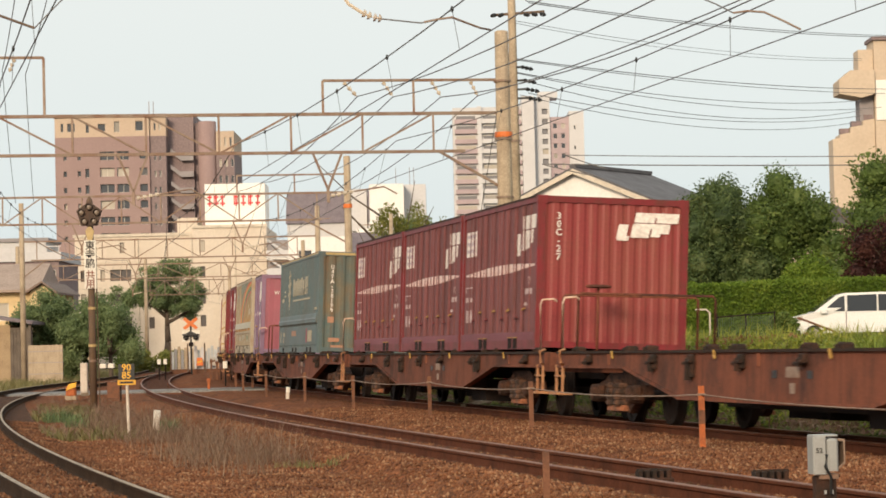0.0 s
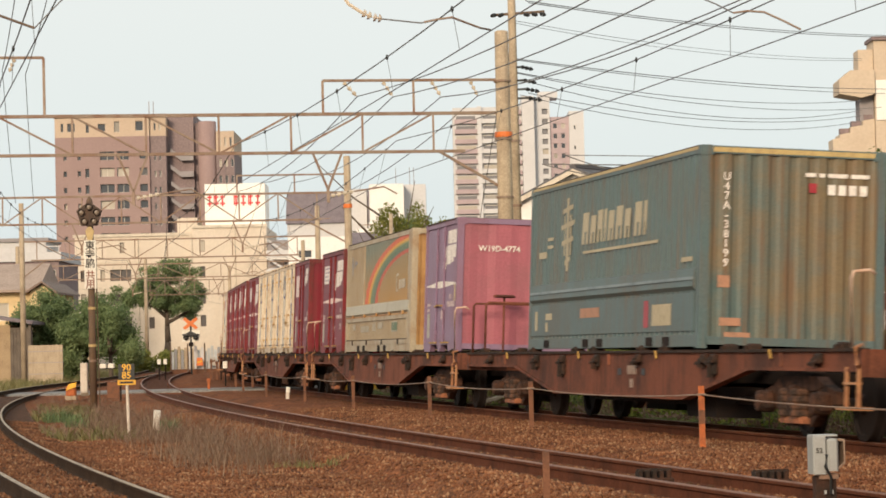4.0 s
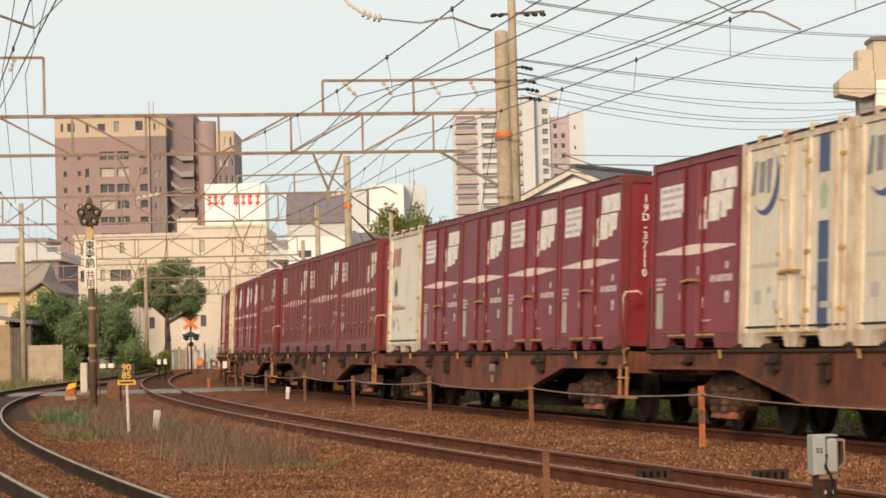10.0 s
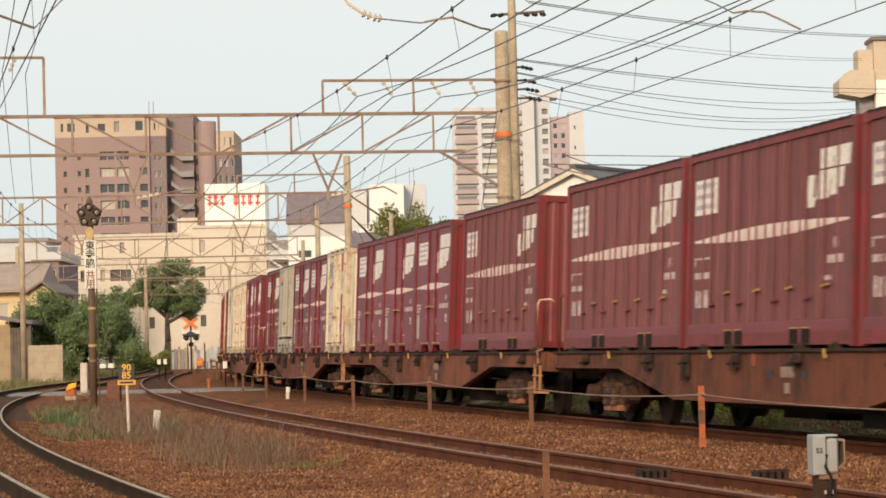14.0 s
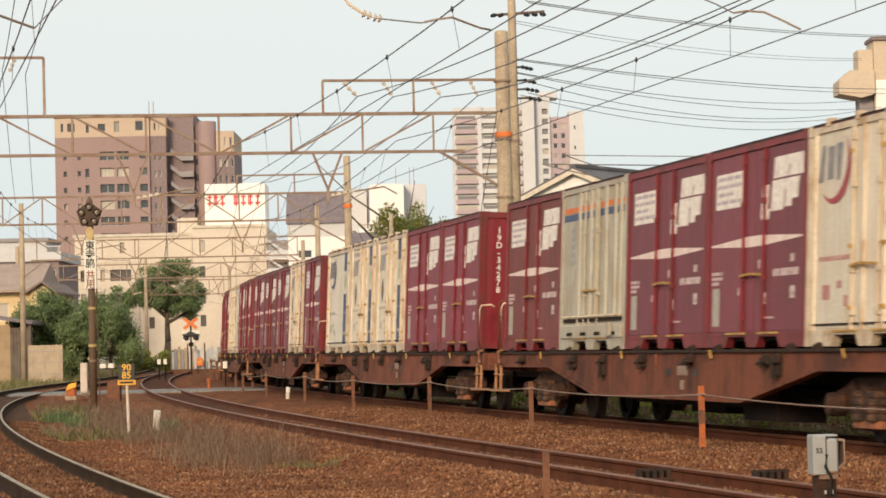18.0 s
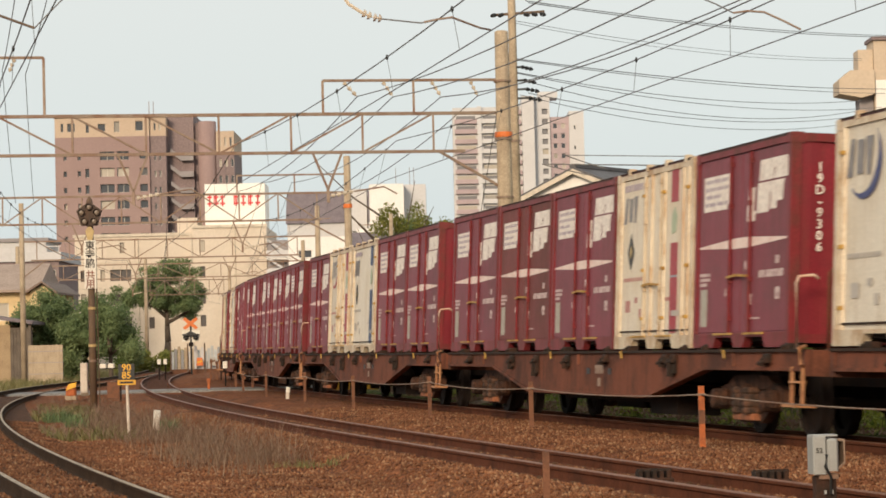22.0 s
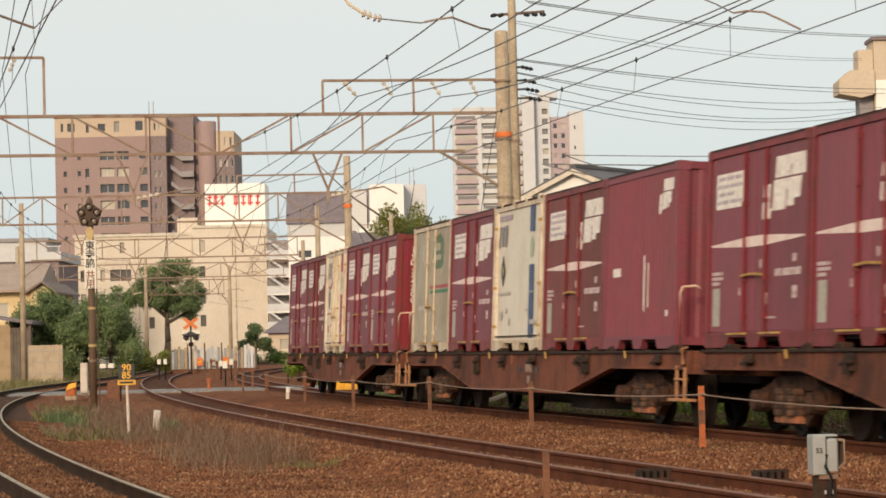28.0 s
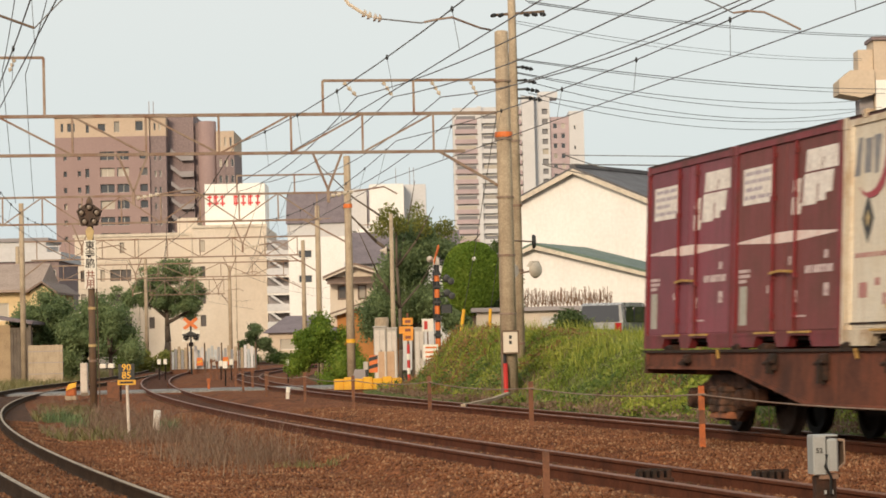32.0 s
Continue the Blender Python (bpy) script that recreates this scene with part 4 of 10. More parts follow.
def kind_brick(m_endpaint):
    """Twenty feet long, with four pairs of side doors hung between slim ribs."""
    L = 6.06
    t = container("container_twenty_foot", "brick-red ribbed twenty-foot container with white side markings", L, 2.44, m_brick, m_endpaint, m_post, end_rib=0.2, bars=False, skirt=False)
    INSET[t.name] = 0.0285
    for i in range(9):
        y = L / 2 - 0.62 - i * 0.605
        part("side_rib", Solid().prism([(-WIDE / 2 + 0.032, y - 0.030), (-WIDE / 2 + 0.014, y - 0.014), (-WIDE / 2 + 0.014, y + 0.014), (-WIDE / 2 + 0.032, y + 0.030)], "z", 0.30, 2.34), m_brick, t)
        part("door_gap", Solid().box(-WIDE / 2 + 0.027, -WIDE / 2 + 0.032, y + 0.045, y + 0.053, 0.32, 2.32), m_sootrust, t)
    # The bottom band's purplish sky reflection, put in as a maroon strip.
    part("sill_panel", Solid().cbox(-WIDE / 2 - 0.002, -WIDE / 2 + 0.04, -L / 2 + 0.12, L / 2 - 0.12, 0.168, 0.29, 0.006), m_maroon, t, "sill band tinted for reflected sky")
    for i in range(20):
        y = L / 2 - 0.18 - i * 0.30
        part("roof_clip", Solid().box(-WIDE / 2 - 0.006, -WIDE / 2 + 0.05, y - 0.035, y + 0.035, 2.415, 2.452), m_sootrust, t)
    pl = side_mark(t, "notice_board", flat_shape([(0, 0), (0.95, 0), (0.95, 0.44), (0, 0.44)]), m_white, L / 2 - 0.25, 1.66, "white notice panel")
    sp = part("small_print", small_print([(0.07 + 0.15 * j, 0.07 + 0.13 * i, 0.11, 0.06) for i in range(3) for j in range(5)]), m_fadedink, pl)
    sp.location = (0, 0, 0.003)
    side_mark(t, "operator_mark", slanted_mark(1.3, 0.50), m_white, -1.42, 1.66, "white slanted block mark")
    n = 10
    for i in range(n):
        w = (L - 0.5) / n
        a = L / 2 - 0.25 - i * w
        h = lambda u: 0.012 + 0.068 * math.sin(math.pi * u)
        p, q = h(i / n), h((i + 1) / n)
        z = 1.33 + 0.003 * i
        side_mark(t, "stripe", flat_shape([(0.004, -p), (w - 0.004, -q), (w - 0.004, q), (0.004, p)]), m_pinkish, a, z, "pale stripe section")
    side_mark(t, "small_print", small_print([(0.05, 1.10, 0.7, 0.025), (0.05, 1.02, 0.06, 0.07), (0.70, 1.02, 0.06, 0.07), (0.08, 0.86, 0.14, 0.08), (0.26, 0.86, 0.14, 0.08), (0.44, 0.86, 0.3, 0.08), (0.12, 0.50, 0.10, 0.22), (0.26, 0.50, 0.15, 0.20), (0.46, 0.50, 0.18, 0.22), (4.95, 0.90, 0.5, 0.09), (5.15, 1.06, 0.14, 0.12), (4.8, 0.72, 0.3, 0.05)]), m_stencil, L / 2 - 0.2, 0.0)
    for i, y in enumerate((2.05, 1.45, 0.95, 0.30, -0.35, -0.85, -1.45, -2.05)):
        hb = part("lock_bar", Solid().tube((-WIDE / 2 + 0.012, y, 0.30), (-WIDE / 2 + 0.012, y, 2.34), 0.012, n=6), m_brick, t)
        part("handle", Solid().bar((-WIDE / 2 - 0.01, y - 0.02, 0.52 + 0.13 * (i % 2)), (-WIDE / 2 - 0.01, y - 0.20, 0.54 + 0.13 * (i % 2)), 0.026), m_latch if i % 2 else m_post, hb)
    # Pocket mouths are solid dark blocks, with the shade inside as colour.
    for y in (-1.55, -1.15, 0.85, 1.25):
        part("fork_pocket", Solid().box(-WIDE / 2 - 0.008, -WIDE / 2 + 0.03, y - 0.13, y + 0.13, 0.03, 0.20), m_dark, t, "dark fork pocket")
        part("pocket_lip", Solid().box(-WIDE / 2 - 0.014, -WIDE / 2 + 0.03, y - 0.14, y + 0.14, 0.20, 0.216), m_latch, t, "yellowed pocket lip")
    return t


m_tealend = paint("rust_washed_teal_paint", (0.085, 0.120, 0.110), 0.5, second=(0.175, 0.120, 0.060), grain=0.55, amount=0.95, streak=0.8, streak_colour=(0.17, 0.085, 0.04), bump=0.04, patch=(0.40, 0.60))
m_paleteal = paint("scuffed_pale_teal", (0.20, 0.24, 0.25), 0.5, second=(0.11, 0.14, 0.145), grain=2, amount=0.9, bump=0.0)
m_dullorange = paint("faded_orange_label", (0.40, 0.20, 0.12), 0.6, second=(0.25, 0.15, 0.10), grain=5, amount=0.8, bump=0.0)
m_rustochre = paint("rusty_ochre_paint", (0.42, 0.235, 0.085), 0.5, second=(0.27, 0.115, 0.04), grain=1.4, amount=0.9, streak=0.6, bump=0.04)


def kind_teal():
    L = 9.25
    t = container("container_thirty_one_foot", "teal steel container with pale markings and an orange top rail", L, 2.55, m_teal, m_tealend, m_teal, rib=0.24, end_rib=0.24, bars=False, skirt=False, m_roof=m_teal)
    part("top_trim", Solid().box(-WIDE / 2 + 0.1, WIDE / 2 - 0.1, -L / 2 - 0.004, -L / 2 + 0.02, 2.47, 2.53).box(-WIDE / 2 - 0.006, -WIDE / 2 + 0.02, -L / 2 + 0.1, L / 2 - 0.1, 2.50, 2.54), m_ochre, t, "orange-yellow top rail")
    part("side_ledge", Solid().prism([(-WIDE / 2 - 0.03, 0.78), (-WIDE / 2 + 0.02, 0.72), (-WIDE / 2 + 0.02, 1.02), (-WIDE / 2 - 0.01, 1.00)], "y", -L / 2 + 0.15, L / 2 - 0.15), m_teal, t)
    part("ledge_lip", Solid().box(-WIDE / 2 - 0.04, -WIDE / 2 + 0.01, -L / 2 + 0.2, L / 2 - 0.2, 0.86, 0.90), m_paleteal, t, "pale scuffed ledge lip")
    part("lower_panel", Solid().box(-WIDE / 2 - 0.002, -WIDE / 2 + 0.03, -L / 2 + 0.2, L / 2 - 0.2, 0.22, 0.70), m_teal, t)
    # Solid dark blocks give the shaded pocket mouths.
    for y in (-3.2, -2.4, 0.2, 1.0, 3.4):
        part("fork_pocket", Solid().box(-WIDE / 2 - 0.006, -WIDE / 2 + 0.03, y - 0.16, y + 0.16, 0.03, 0.15), m_dark, t, "dark fork pocket")
    em = Solid().prism([(0.24, 0), (0.36, 0.0), (0.36, 1.1), (0.24, 1.1)], "z", 0, 0.003)
    for z, w in ((0.12, 0.16), (0.42, 0.34), (0.66, 0.40), (0.90, 0.30)):
        em.prism([(0.3 - w, z - 0.03), (0.3 + w, z + 0.03), (0.3 + w, z + 0.10), (0.3 - w, z + 0.04)], "z", 0, 0.003)
    em.prism([(0.08, 0.24), (0.14, 0.24), (0.14, 0.84), (0.08, 0.84)], "z", 0, 0.003).prism([(0.46, 0.24), (0.52, 0.24), (0.52, 0.84), (0.46, 0.84)], "z", 0, 0.003)
    side_mark(t, "emblem", em, m_sand, 2.55, 1.18, "sand-coloured upright emblem")
    side_mark(t, "small_print", small_print([(0.35, 1.42, 0.5, 0.10), (0.9, 1.56, 0.35, 0.05), (0.9, 1.68, 0.35, 0.05), (3.1, 1.40, 4.0, 0.04), (0.3, 0.88, 0.3, 0.06), (8.2, 1.10, 0.5, 0.06), (8.0, 0.76, 0.8, 0.10)]), m_sand, L / 2 - 0.25, 0.0, "", 0.006)
    for i, (a, w, h) in enumerate(((0, 0.34, 0.46), (0.46, 0.30, 0.40), (0.86, 0.28, 0.46), (1.22, 0.14, 0.46), (1.46, 0.30, 0.42), (1.88, 0.34, 0.46), (2.34, 0.30, 0.40), (2.86, 0.34, 0.46), (3.32, 0.14, 0.46))):
        side_mark(t, "slanted_block", flat_shape([(0, 0), (w * 0.4, 0), (w * 0.45, h * 0.4), (w * 0.8, h * 0.4), (w * 0.7, 0), (w, 0), (w + 0.07, h), (0.07, h)]), m_sand, L / 2 - 3.25 - a, 1.54, "sand-coloured slanted block")
    side_mark(t, "small_print", small_print([(0.2, 0.30, 0.16, 0.30), (0.9, 0.46, 0.4, 0.10), (0.9, 0.28, 0.14, 0.14), (6.9, 0.30, 0.9, 0.28)]), m_sand, L / 2 - 0.25, 0.0, "", 0.013)
    side_mark(t, "label", flat_shape([(0, 0), (1.1, 0), (1.1, 0.14), (0, 0.14)]), m_dullorange, L / 2 - 3.3, 0.46, "faded orange label", 0.013)
    side_mark(t, "label", flat_shape([(0, 0), (0.22, 0), (0.22, 0.36), (0, 0.36)]), m_stripered, L / 2 - 6.75, 0.28, "red label", 0.013)
    end_mark(t, "container_number", lettering("U47A-38199", 0.14, True), m_white, -0.88, 1.62, L, "white stacked number")
    end_mark(t, "small_print", small_print([(0.0, 0, 0.10, 0.13), (0.14, 0, 0.10, 0.13), (0.28, 0, 0.10, 0.13), (0.42, 0, 0.10, 0.13), (-0.30, 0.22, 0.14, 0.05), (-0.12, 0.22, 0.08, 0.05), (0.0, 0.22, 0.26, 0.05), (0.30, 0.22, 0.25, 0.05)]), m_white, 0.45, 1.98, L)
    end_mark(t, "emblem", flat_shape([(0, 0), (0.10, 0), (0.10, 0.12), (0, 0.12)]), m_stripered, 0.2, 2.0, L, "red square mark")
    end_mark(t, "label", small_print([(0, 0.72, 0.16, 0.15), (0.03, 0.24, 0.28, 0.10), (0.10, 0.0, 0.34, 0.16)]), m_dullorange, -0.98, 0.05, L, "faded orange labels")
    return t


def rainbow_paint():
    """Sand paint with an arched band of colours over an ochre field, laid out in the container's own space."""
    m = paint("rainbow_side_paint", (0.30, 0.235, 0.150), 0.5, second=(0.235, 0.17, 0.105), grain=1.0, amount=0.8, streak=0.35, streak_colour=(0.24, 0.14, 0.07), bump=0.03)
    n, l = m.node_tree.nodes, m.node_tree.links
    b = n["Principled BSDF"]
    plain = b.inputs["Base Color"].links[0].from_socket
    co, sp = n.new("ShaderNodeTexCoord"), n.new("ShaderNodeSeparateXYZ")
    l.new(co.outputs["Object"], sp.inputs[0])

    def maths(op, a, c):
        q = n.new("ShaderNodeMath")
        q.operation = op
        for k, v in enumerate((a, c)):
            if isinstance(v, (int, float)):
                q.inputs[k].default_value = v
            else:
                l.new(v, q.inputs[k])
        return q.outputs[0]

    def ramp_of(v, stops, how="LINEAR"):
        r = n.new("ShaderNodeValToRGB")
        r.color_ramp.interpolation = how
        e = r.color_ramp.elements
        while len(e) < len(stops):
            e.new(0.5)
        for q, (p, c) in zip(e, stops):
            q.position, q.color = p, (*c, 1)
        l.new(v, r.inputs[0])
        return r.outputs[0]

    y, z = sp.outputs["Y"], sp.outputs["Z"]
    yy = maths("DIVIDE", maths("ADD", y, 4.5), 6.25)
    zz = maths("DIVIDE", maths("SUBTRACT", z, 1.02), 1.40)
    d = maths("POWER", maths("ADD", maths("MULTIPLY", yy, yy), maths("MULTIPLY", zz, zz)), 0.5)
    field = ramp_of(maths("ADD", maths("MULTIPLY", zz, 0.8), maths("MULTIPLY", yy, 0.25)), ((0.0, (0.34, 0.185, 0.06)), (0.45, (0.25, 0.175, 0.085)), (0.9, (0.135, 0.155, 0.125))))
    arc = ramp_of(d, ((0.0, (0.30, 0.035, 0.05)), (0.745, (0.42, 0.06, 0.05)), (0.775, (0.06, 0.12, 0.10)), (0.85, (0.09, 0.165, 0.105)), (0.895, (0.55, 0.33, 0.06)), (0.93, (0.48, 0.09, 0.05)), (0.99, (0.50, 0.10, 0.06))), "LINEAR")
    on = maths("MULTIPLY", maths("GREATER_THAN", d, 0.71), maths("LESS_THAN", d, 0.985))
    inner = n.new("ShaderNodeMix")
    inner.data_type = "RGBA"
    l.new(maths("MULTIPLY", on, 0.9), inner.inputs["Factor"])
    l.new(field, inner.inputs[6])
    l.new(arc, inner.inputs[7])
    box = maths("MULTIPLY", maths("LESS_THAN", y, 1.80), maths("GREATER_THAN", y, -4.2))
    box = maths("MULTIPLY", box, maths("GREATER_THAN", z, 1.06))
    grime = n.new("ShaderNodeMix")
    grime.data_type = "RGBA"
    l.new(maths("MULTIPLY", box, 0.9), grime.inputs["Factor"])
    l.new(plain, grime.inputs[6])
    l.new(inner.outputs[2], grime.inputs[7])
    l.new(grime.outputs[2], b.inputs["Base Color"])
    return m


def kind_rainbow():
    L = 8.95
    t = container("container_thirty_one_foot", "sand-coloured container with a painted rainbow arc", L, 2.46, rainbow_paint(), m_rustochre, m_sandframe, rib=0.21, end_rib=0.3, bars=False, skirt=False, m_roof=m_sand)
    part("side_ledge", Solid().prism([(-WIDE / 2 - 0.03, 0.84), (-WIDE / 2 + 0.02, 0.80), (-WIDE / 2 + 0.02, 1.05), (-WIDE / 2 - 0.012, 1.03)], "y", -L / 2 + 0.15, L / 2 - 0.15), m_paleledge, t, "pale grey side ledge")
    for y in (-3.6, -1.9, -0.2, 1.5, 3.2):
        part("hinge", Solid().cbox(-WIDE / 2 - 0.045, -WIDE / 2, y - 0.06, y + 0.06, 0.77, 0.84, 0.01), m_rustochre, t)
    part("door_post", Solid().box(-WIDE / 2 - 0.004, -WIDE / 2 + 0.03, 1.82, 1.88, 1.05, 2.36), m_sandframe, t)
    part("edge_post", Solid().box(-WIDE / 2 - 0.006, -WIDE / 2 + 0.03, -4.36, -4.08, 0.17, 2.38), m_sandframe, t)
    side_mark(t, "small_print", small_print([(0.62, 0.55, 0.10, 0.42), (0.55, 0.72, 0.24, 0.12), (0.95, 0.70, 0.12, 0.18), (1.10, 0.78, 0.3, 0.06)]), m_lettergrey, L / 2 - 0.2, 1.2)
    side_mark(t, "white_mark", small_print([(0.0, 0.0, 0.07, 0.36), (0.07, 0.32, 0.24, 0.05), (0.10, 0.0, 0.18, 0.04), (0.36, 0.04, 0.20, 0.20), (0.62, 0.06, 0.16, 0.18), (0.84, 0.06, 0.26, 0.18)]), m_faintwhite, -2.55, 1.24, "white block mark")
    side_mark(t, "small_print", small_print([(0.9, 0.36, 0.4, 0.12), (2.1, 0.30, 1.2, 0.14), (3.8, 0.32, 0.5, 0.18), (4.5, 0.36, 0.7, 0.14)]), m_grubby, L / 2 - 0.2, 0.14)
    lb = side_mark(t, "label", flat_shape([(0, 0), (0.74, 0), (0.74, 0.22), (0, 0.22)]), m_grubby, -2.1, 0.42, "green-edged white label")
    part("label_face", small_print([(0.04, 0.03, 0.20, 0.16), (0.30, 0.03, 0.40, 0.16)]), m_deepgreen, lb).location = (0, 0, 0.003)
    part("panel_rail", Solid().cbox(-WIDE / 2 - 0.014, -WIDE / 2 + 0.03, -4.08, L / 2 - 0.15, 0.68, 0.76, 0.01), m_sandframe, t)
    part("panel_sill", Solid().cbox(-WIDE / 2 - 0.014, -WIDE / 2 + 0.03, -4.08, L / 2 - 0.15, 0.17, 0.255, 0.01), m_sandframe, t)
    part("panel_seam", Solid().box(-WIDE / 2 - 0.004, -WIDE / 2 + 0.03, -4.08, L / 2 - 0.15, 0.258, 0.275), m_sootrust, t)
    part("panel_seam", Solid().box(-WIDE / 2 - 0.004, -WIDE / 2 + 0.03, -4.08, L / 2 - 0.15, 0.764, 0.796), m_rustochre, t)
    for y in (-4.02, 4.12):
        part("panel_stile", Solid().cbox(-WIDE / 2 - 0.012, -WIDE / 2 + 0.03, y - 0.05, y + 0.05, 0.288, 0.676, 0.01), m_sandframe, t)
    for y in (-3.1, -1.0, 1.1, 3.2):
        part("rail_latch", Solid().cbox(-WIDE / 2 - 0.034, -WIDE / 2 - 0.016, y - 0.05, y + 0.05, 0.16, 0.27, 0.006), m_sootrust, t)
    # Pocket mouths again as dark blocks in place of shaded openings.
    for y in (-1.3, -0.5, 1.6, 2.4):
        part("fork_pocket", Solid().box(-WIDE / 2 - 0.006, -WIDE / 2 + 0.03, y - 0.17, y + 0.17, 0.02, 0.15), m_dark, t, "dark fork pocket")
    end_mark(t, "small_print", small_print([(0, -0.145 * i, 0.10, 0.105) for i in range(10)]), m_stencil, -0.55, 2.1, L)
    return t


m_sandframe = paint("sand_frame_paint", (0.40, 0.335, 0.235), 0.5, second=(0.30, 0.19, 0.10), grain=1.6, amount=0.8, streak=0.4, streak_colour=(0.30, 0.15, 0.06), bump=0.04)
m_faintwhite = paint("rubbed_white_paint", (0.46, 0.39, 0.29), 0.5, second=(0.34, 0.25, 0.14), grain=5, amount=0.8, bump=0.0)
m_paleledge = paint("pale_grey_ledge", (0.42, 0.385, 0.30), 0.5, second=(0.34, 0.29, 0.21), grain=2, amount=0.7, bump=0.0)


def kind_purple():
    L = 3.30
    t = container("container_twelve_foot", "faded purple container with a crimson end on a wagon", L, H12, m_purple, m_pink, m_purple, end_rib=0.8)
    side_mark(t, "operator_mark", slanted_mark(1.36, 0.56), m_white, -0.18, 1.66, "white slanted block mark")
    side_mark(t, "stripe", lens_stripe(L - 0.25, 0.125), m_white, L / 2 - 0.12, 1.25, "pale pointed stripe")
    side_mark(t, "small_print", small_print([(0.0, 0.86, 0.40, 0.05), (0.0, 0.76, 0.30, 0.05), (2.1, 0.82, 0.7, 0.10), (2.3, 0.96, 0.2, 0.09), (1.5, 0.6, 0.12, 0.16)]), m_stencil, L / 2 - 0.2, 0.0)
    side_mark(t, "card_holder", small_print([(0.05, 0.26, 0.26, 0.46)]), m_grey, L / 2 - 0.2, 0.0, "dusty grey card holder")
    side_mark(t, "label", small_print([(0.0, 0.0, 0.20, 0.34)]), m_ochre, -1.32, 0.92, "yellowed label")
    end_mark(t, "operator_mark", slanted_mark(0.50, 0.26), m_white, 0.35, 1.80, L, "white slanted block mark")
    end_mark(t, "container_number", lettering("W19D-4774", 0.15), m_white, -0.45, 1.87, L, "white number")
    return t


KINDS = {
    "M": kind_maroon, "H": lambda: kind_maroon(m_crimson, "crimson steel container with white side markings on a wagon"), "Y": lambda: kind_maroon(m_brownmaroon, "dusty brown-maroon container with white side markings"), "V": kind_small_mark, "N": kind_maroon_b, "P": kind_maroon_plain, "Q": lambda: kind_brick(m_maroonend), "B": lambda: kind_brick(m_brickend), "T": kind_teal, "R": kind_rainbow, "W": kind_purple, "G": kind_grey, "E": kind_greenish,
    "J": lambda: kind_cream(None, "bare", False, "clean cream container with a dull red mark", True),
    "C": lambda: kind_cream(m_blue, "swoosh", False, "cream container with a blue crescent mark and blue stripe"),
    "D": lambda: kind_cream(m_darkblue, "plain", True, "rust-edged cream container with a diamond and dark stripe"),
    "K": lambda: kind_cream(m_blue, "plain", True, "smooth cream container with a diamond and blue stripe", True),
    "Z": lambda: kind_cream(m_blue, "swoosh", False, "clean pale container with a navy crescent mark", True),
    "L": lambda: kind_cream(m_stripered, "plain", True, "cream container with a black diamond and red stripe"),
    "S": lambda: kind_cream(m_stripered, "swoosh", False, "cream container with a red crescent mark and red stripe"),
    "F": lambda: kind_cream(m_stripered, "swoosh", True, "cream container with a red crescent, diamond and red stripe"),
}
SLOT = [3.745 * i for i in range(5)]
LOADS = {-5: [], -4: [("B", -0.1), ("Q", 6.15), ("Q", 12.4)], -3: [("T", 4.7)], -2: [("W", -0.38), ("R", 4.5), ("M", 14.0)]}
for n, row in ((-1, "VCCCH"), (0, "HHNMJ"), (3, "SMMGY"), (4, "HHDDZ"), (5, "MLMYM"), (6, "MMKSM"), (7, "MHMNM"), (8, "PYKME"), (9, "MMFYM")):
    LOADS[n] = [(c, SLOT[i]) for i, c in enumerate(row)]
LOADS[1] = [("Q", -0.1), ("Q", 6.15), ("Q", 12.4)]
LOADS[2] = [("Q", 0.0), ("M", 7.2), ("N", 10.95), ("M", 14.7)]
LONG = {"W": 3.30, "Q": 6.06, "B": 6.06, "T": 9.25, "R": 8.95}
NUMBERS = {-4: "30C-27", 0: "19D-37110", 1: "30C-", 4: "19D-34278", 5: "19D-9306", 6: "19D-31390", 9: "19D-34300"}


def build_train():
    first = {}
    for n in range(-5, 10):
        build_wagon(n, not LOADS[n])
        for i, (c, near) in enumerate(LOADS[n]):
            L = LONG.get(c, L12)
            if c in first:
                ob = copy_thing(first[c], Matrix.Identity(4))
            else:
                ob = first[c] = KINDS[c]()
            if i == 0 and n in NUMBERS:
                wide = NUMBERS[n] == "30C-"
                extra.append((ob, n, L, wide))
            base, more = STOWED.get(n, (0.0, 0.0))
            near += base + more * i - SLACK.get(n, 0.0)
            moving.append((ob, n, Matrix.Translation((0, near + L / 2 - 8.73, DECK + 0.025))))
    # numbers on the end walls that show one
    for ob, n, L, wide in extra:
        if wide:
            end_mark(ob, "container_number", lettering(NUMBERS[n], 0.2), m_white, -0.80, 1.86, L, "white number")
        else:
            end_mark(ob, "container_number", lettering(NUMBERS[n], 0.15, True), m_white, -0.88, 1.58 if n != -4 else 1.80, L, "white stacked number")
        if n == -4:
            end_mark(ob, "operator_mark", slanted_mark(0.95, 0.36), m_white, 0.06, 1.86, L, "white slanted block mark")


extra = []
build_train()

# ---- ground, ballast and embankment ----


def soft(a, b, x):
    u = np.clip((x - a) / (b - a), 0.0, 1.0)
    return u * u * (3 - 2 * u)


def off(tr, x, y):
    """Metres to the right of a track's centre line."""
    return (x - np.interp(y, tr.y, tr.x)) * np.cos(np.interp(y, tr.y, tr.phi))


def lumps(x, y, scale, seed=0.0):
    """A cheap smooth unevenness between -1 and 1."""
    return (np.sin(x * scale + 1.7 * np.sin(y * scale * 0.7 + seed)) + np.sin(y * scale * 1.3 + 2.1 * np.sin(x * scale * 0.9 + seed * 2)) + np.sin((x + y) * scale * 0.6 + seed)) / 3


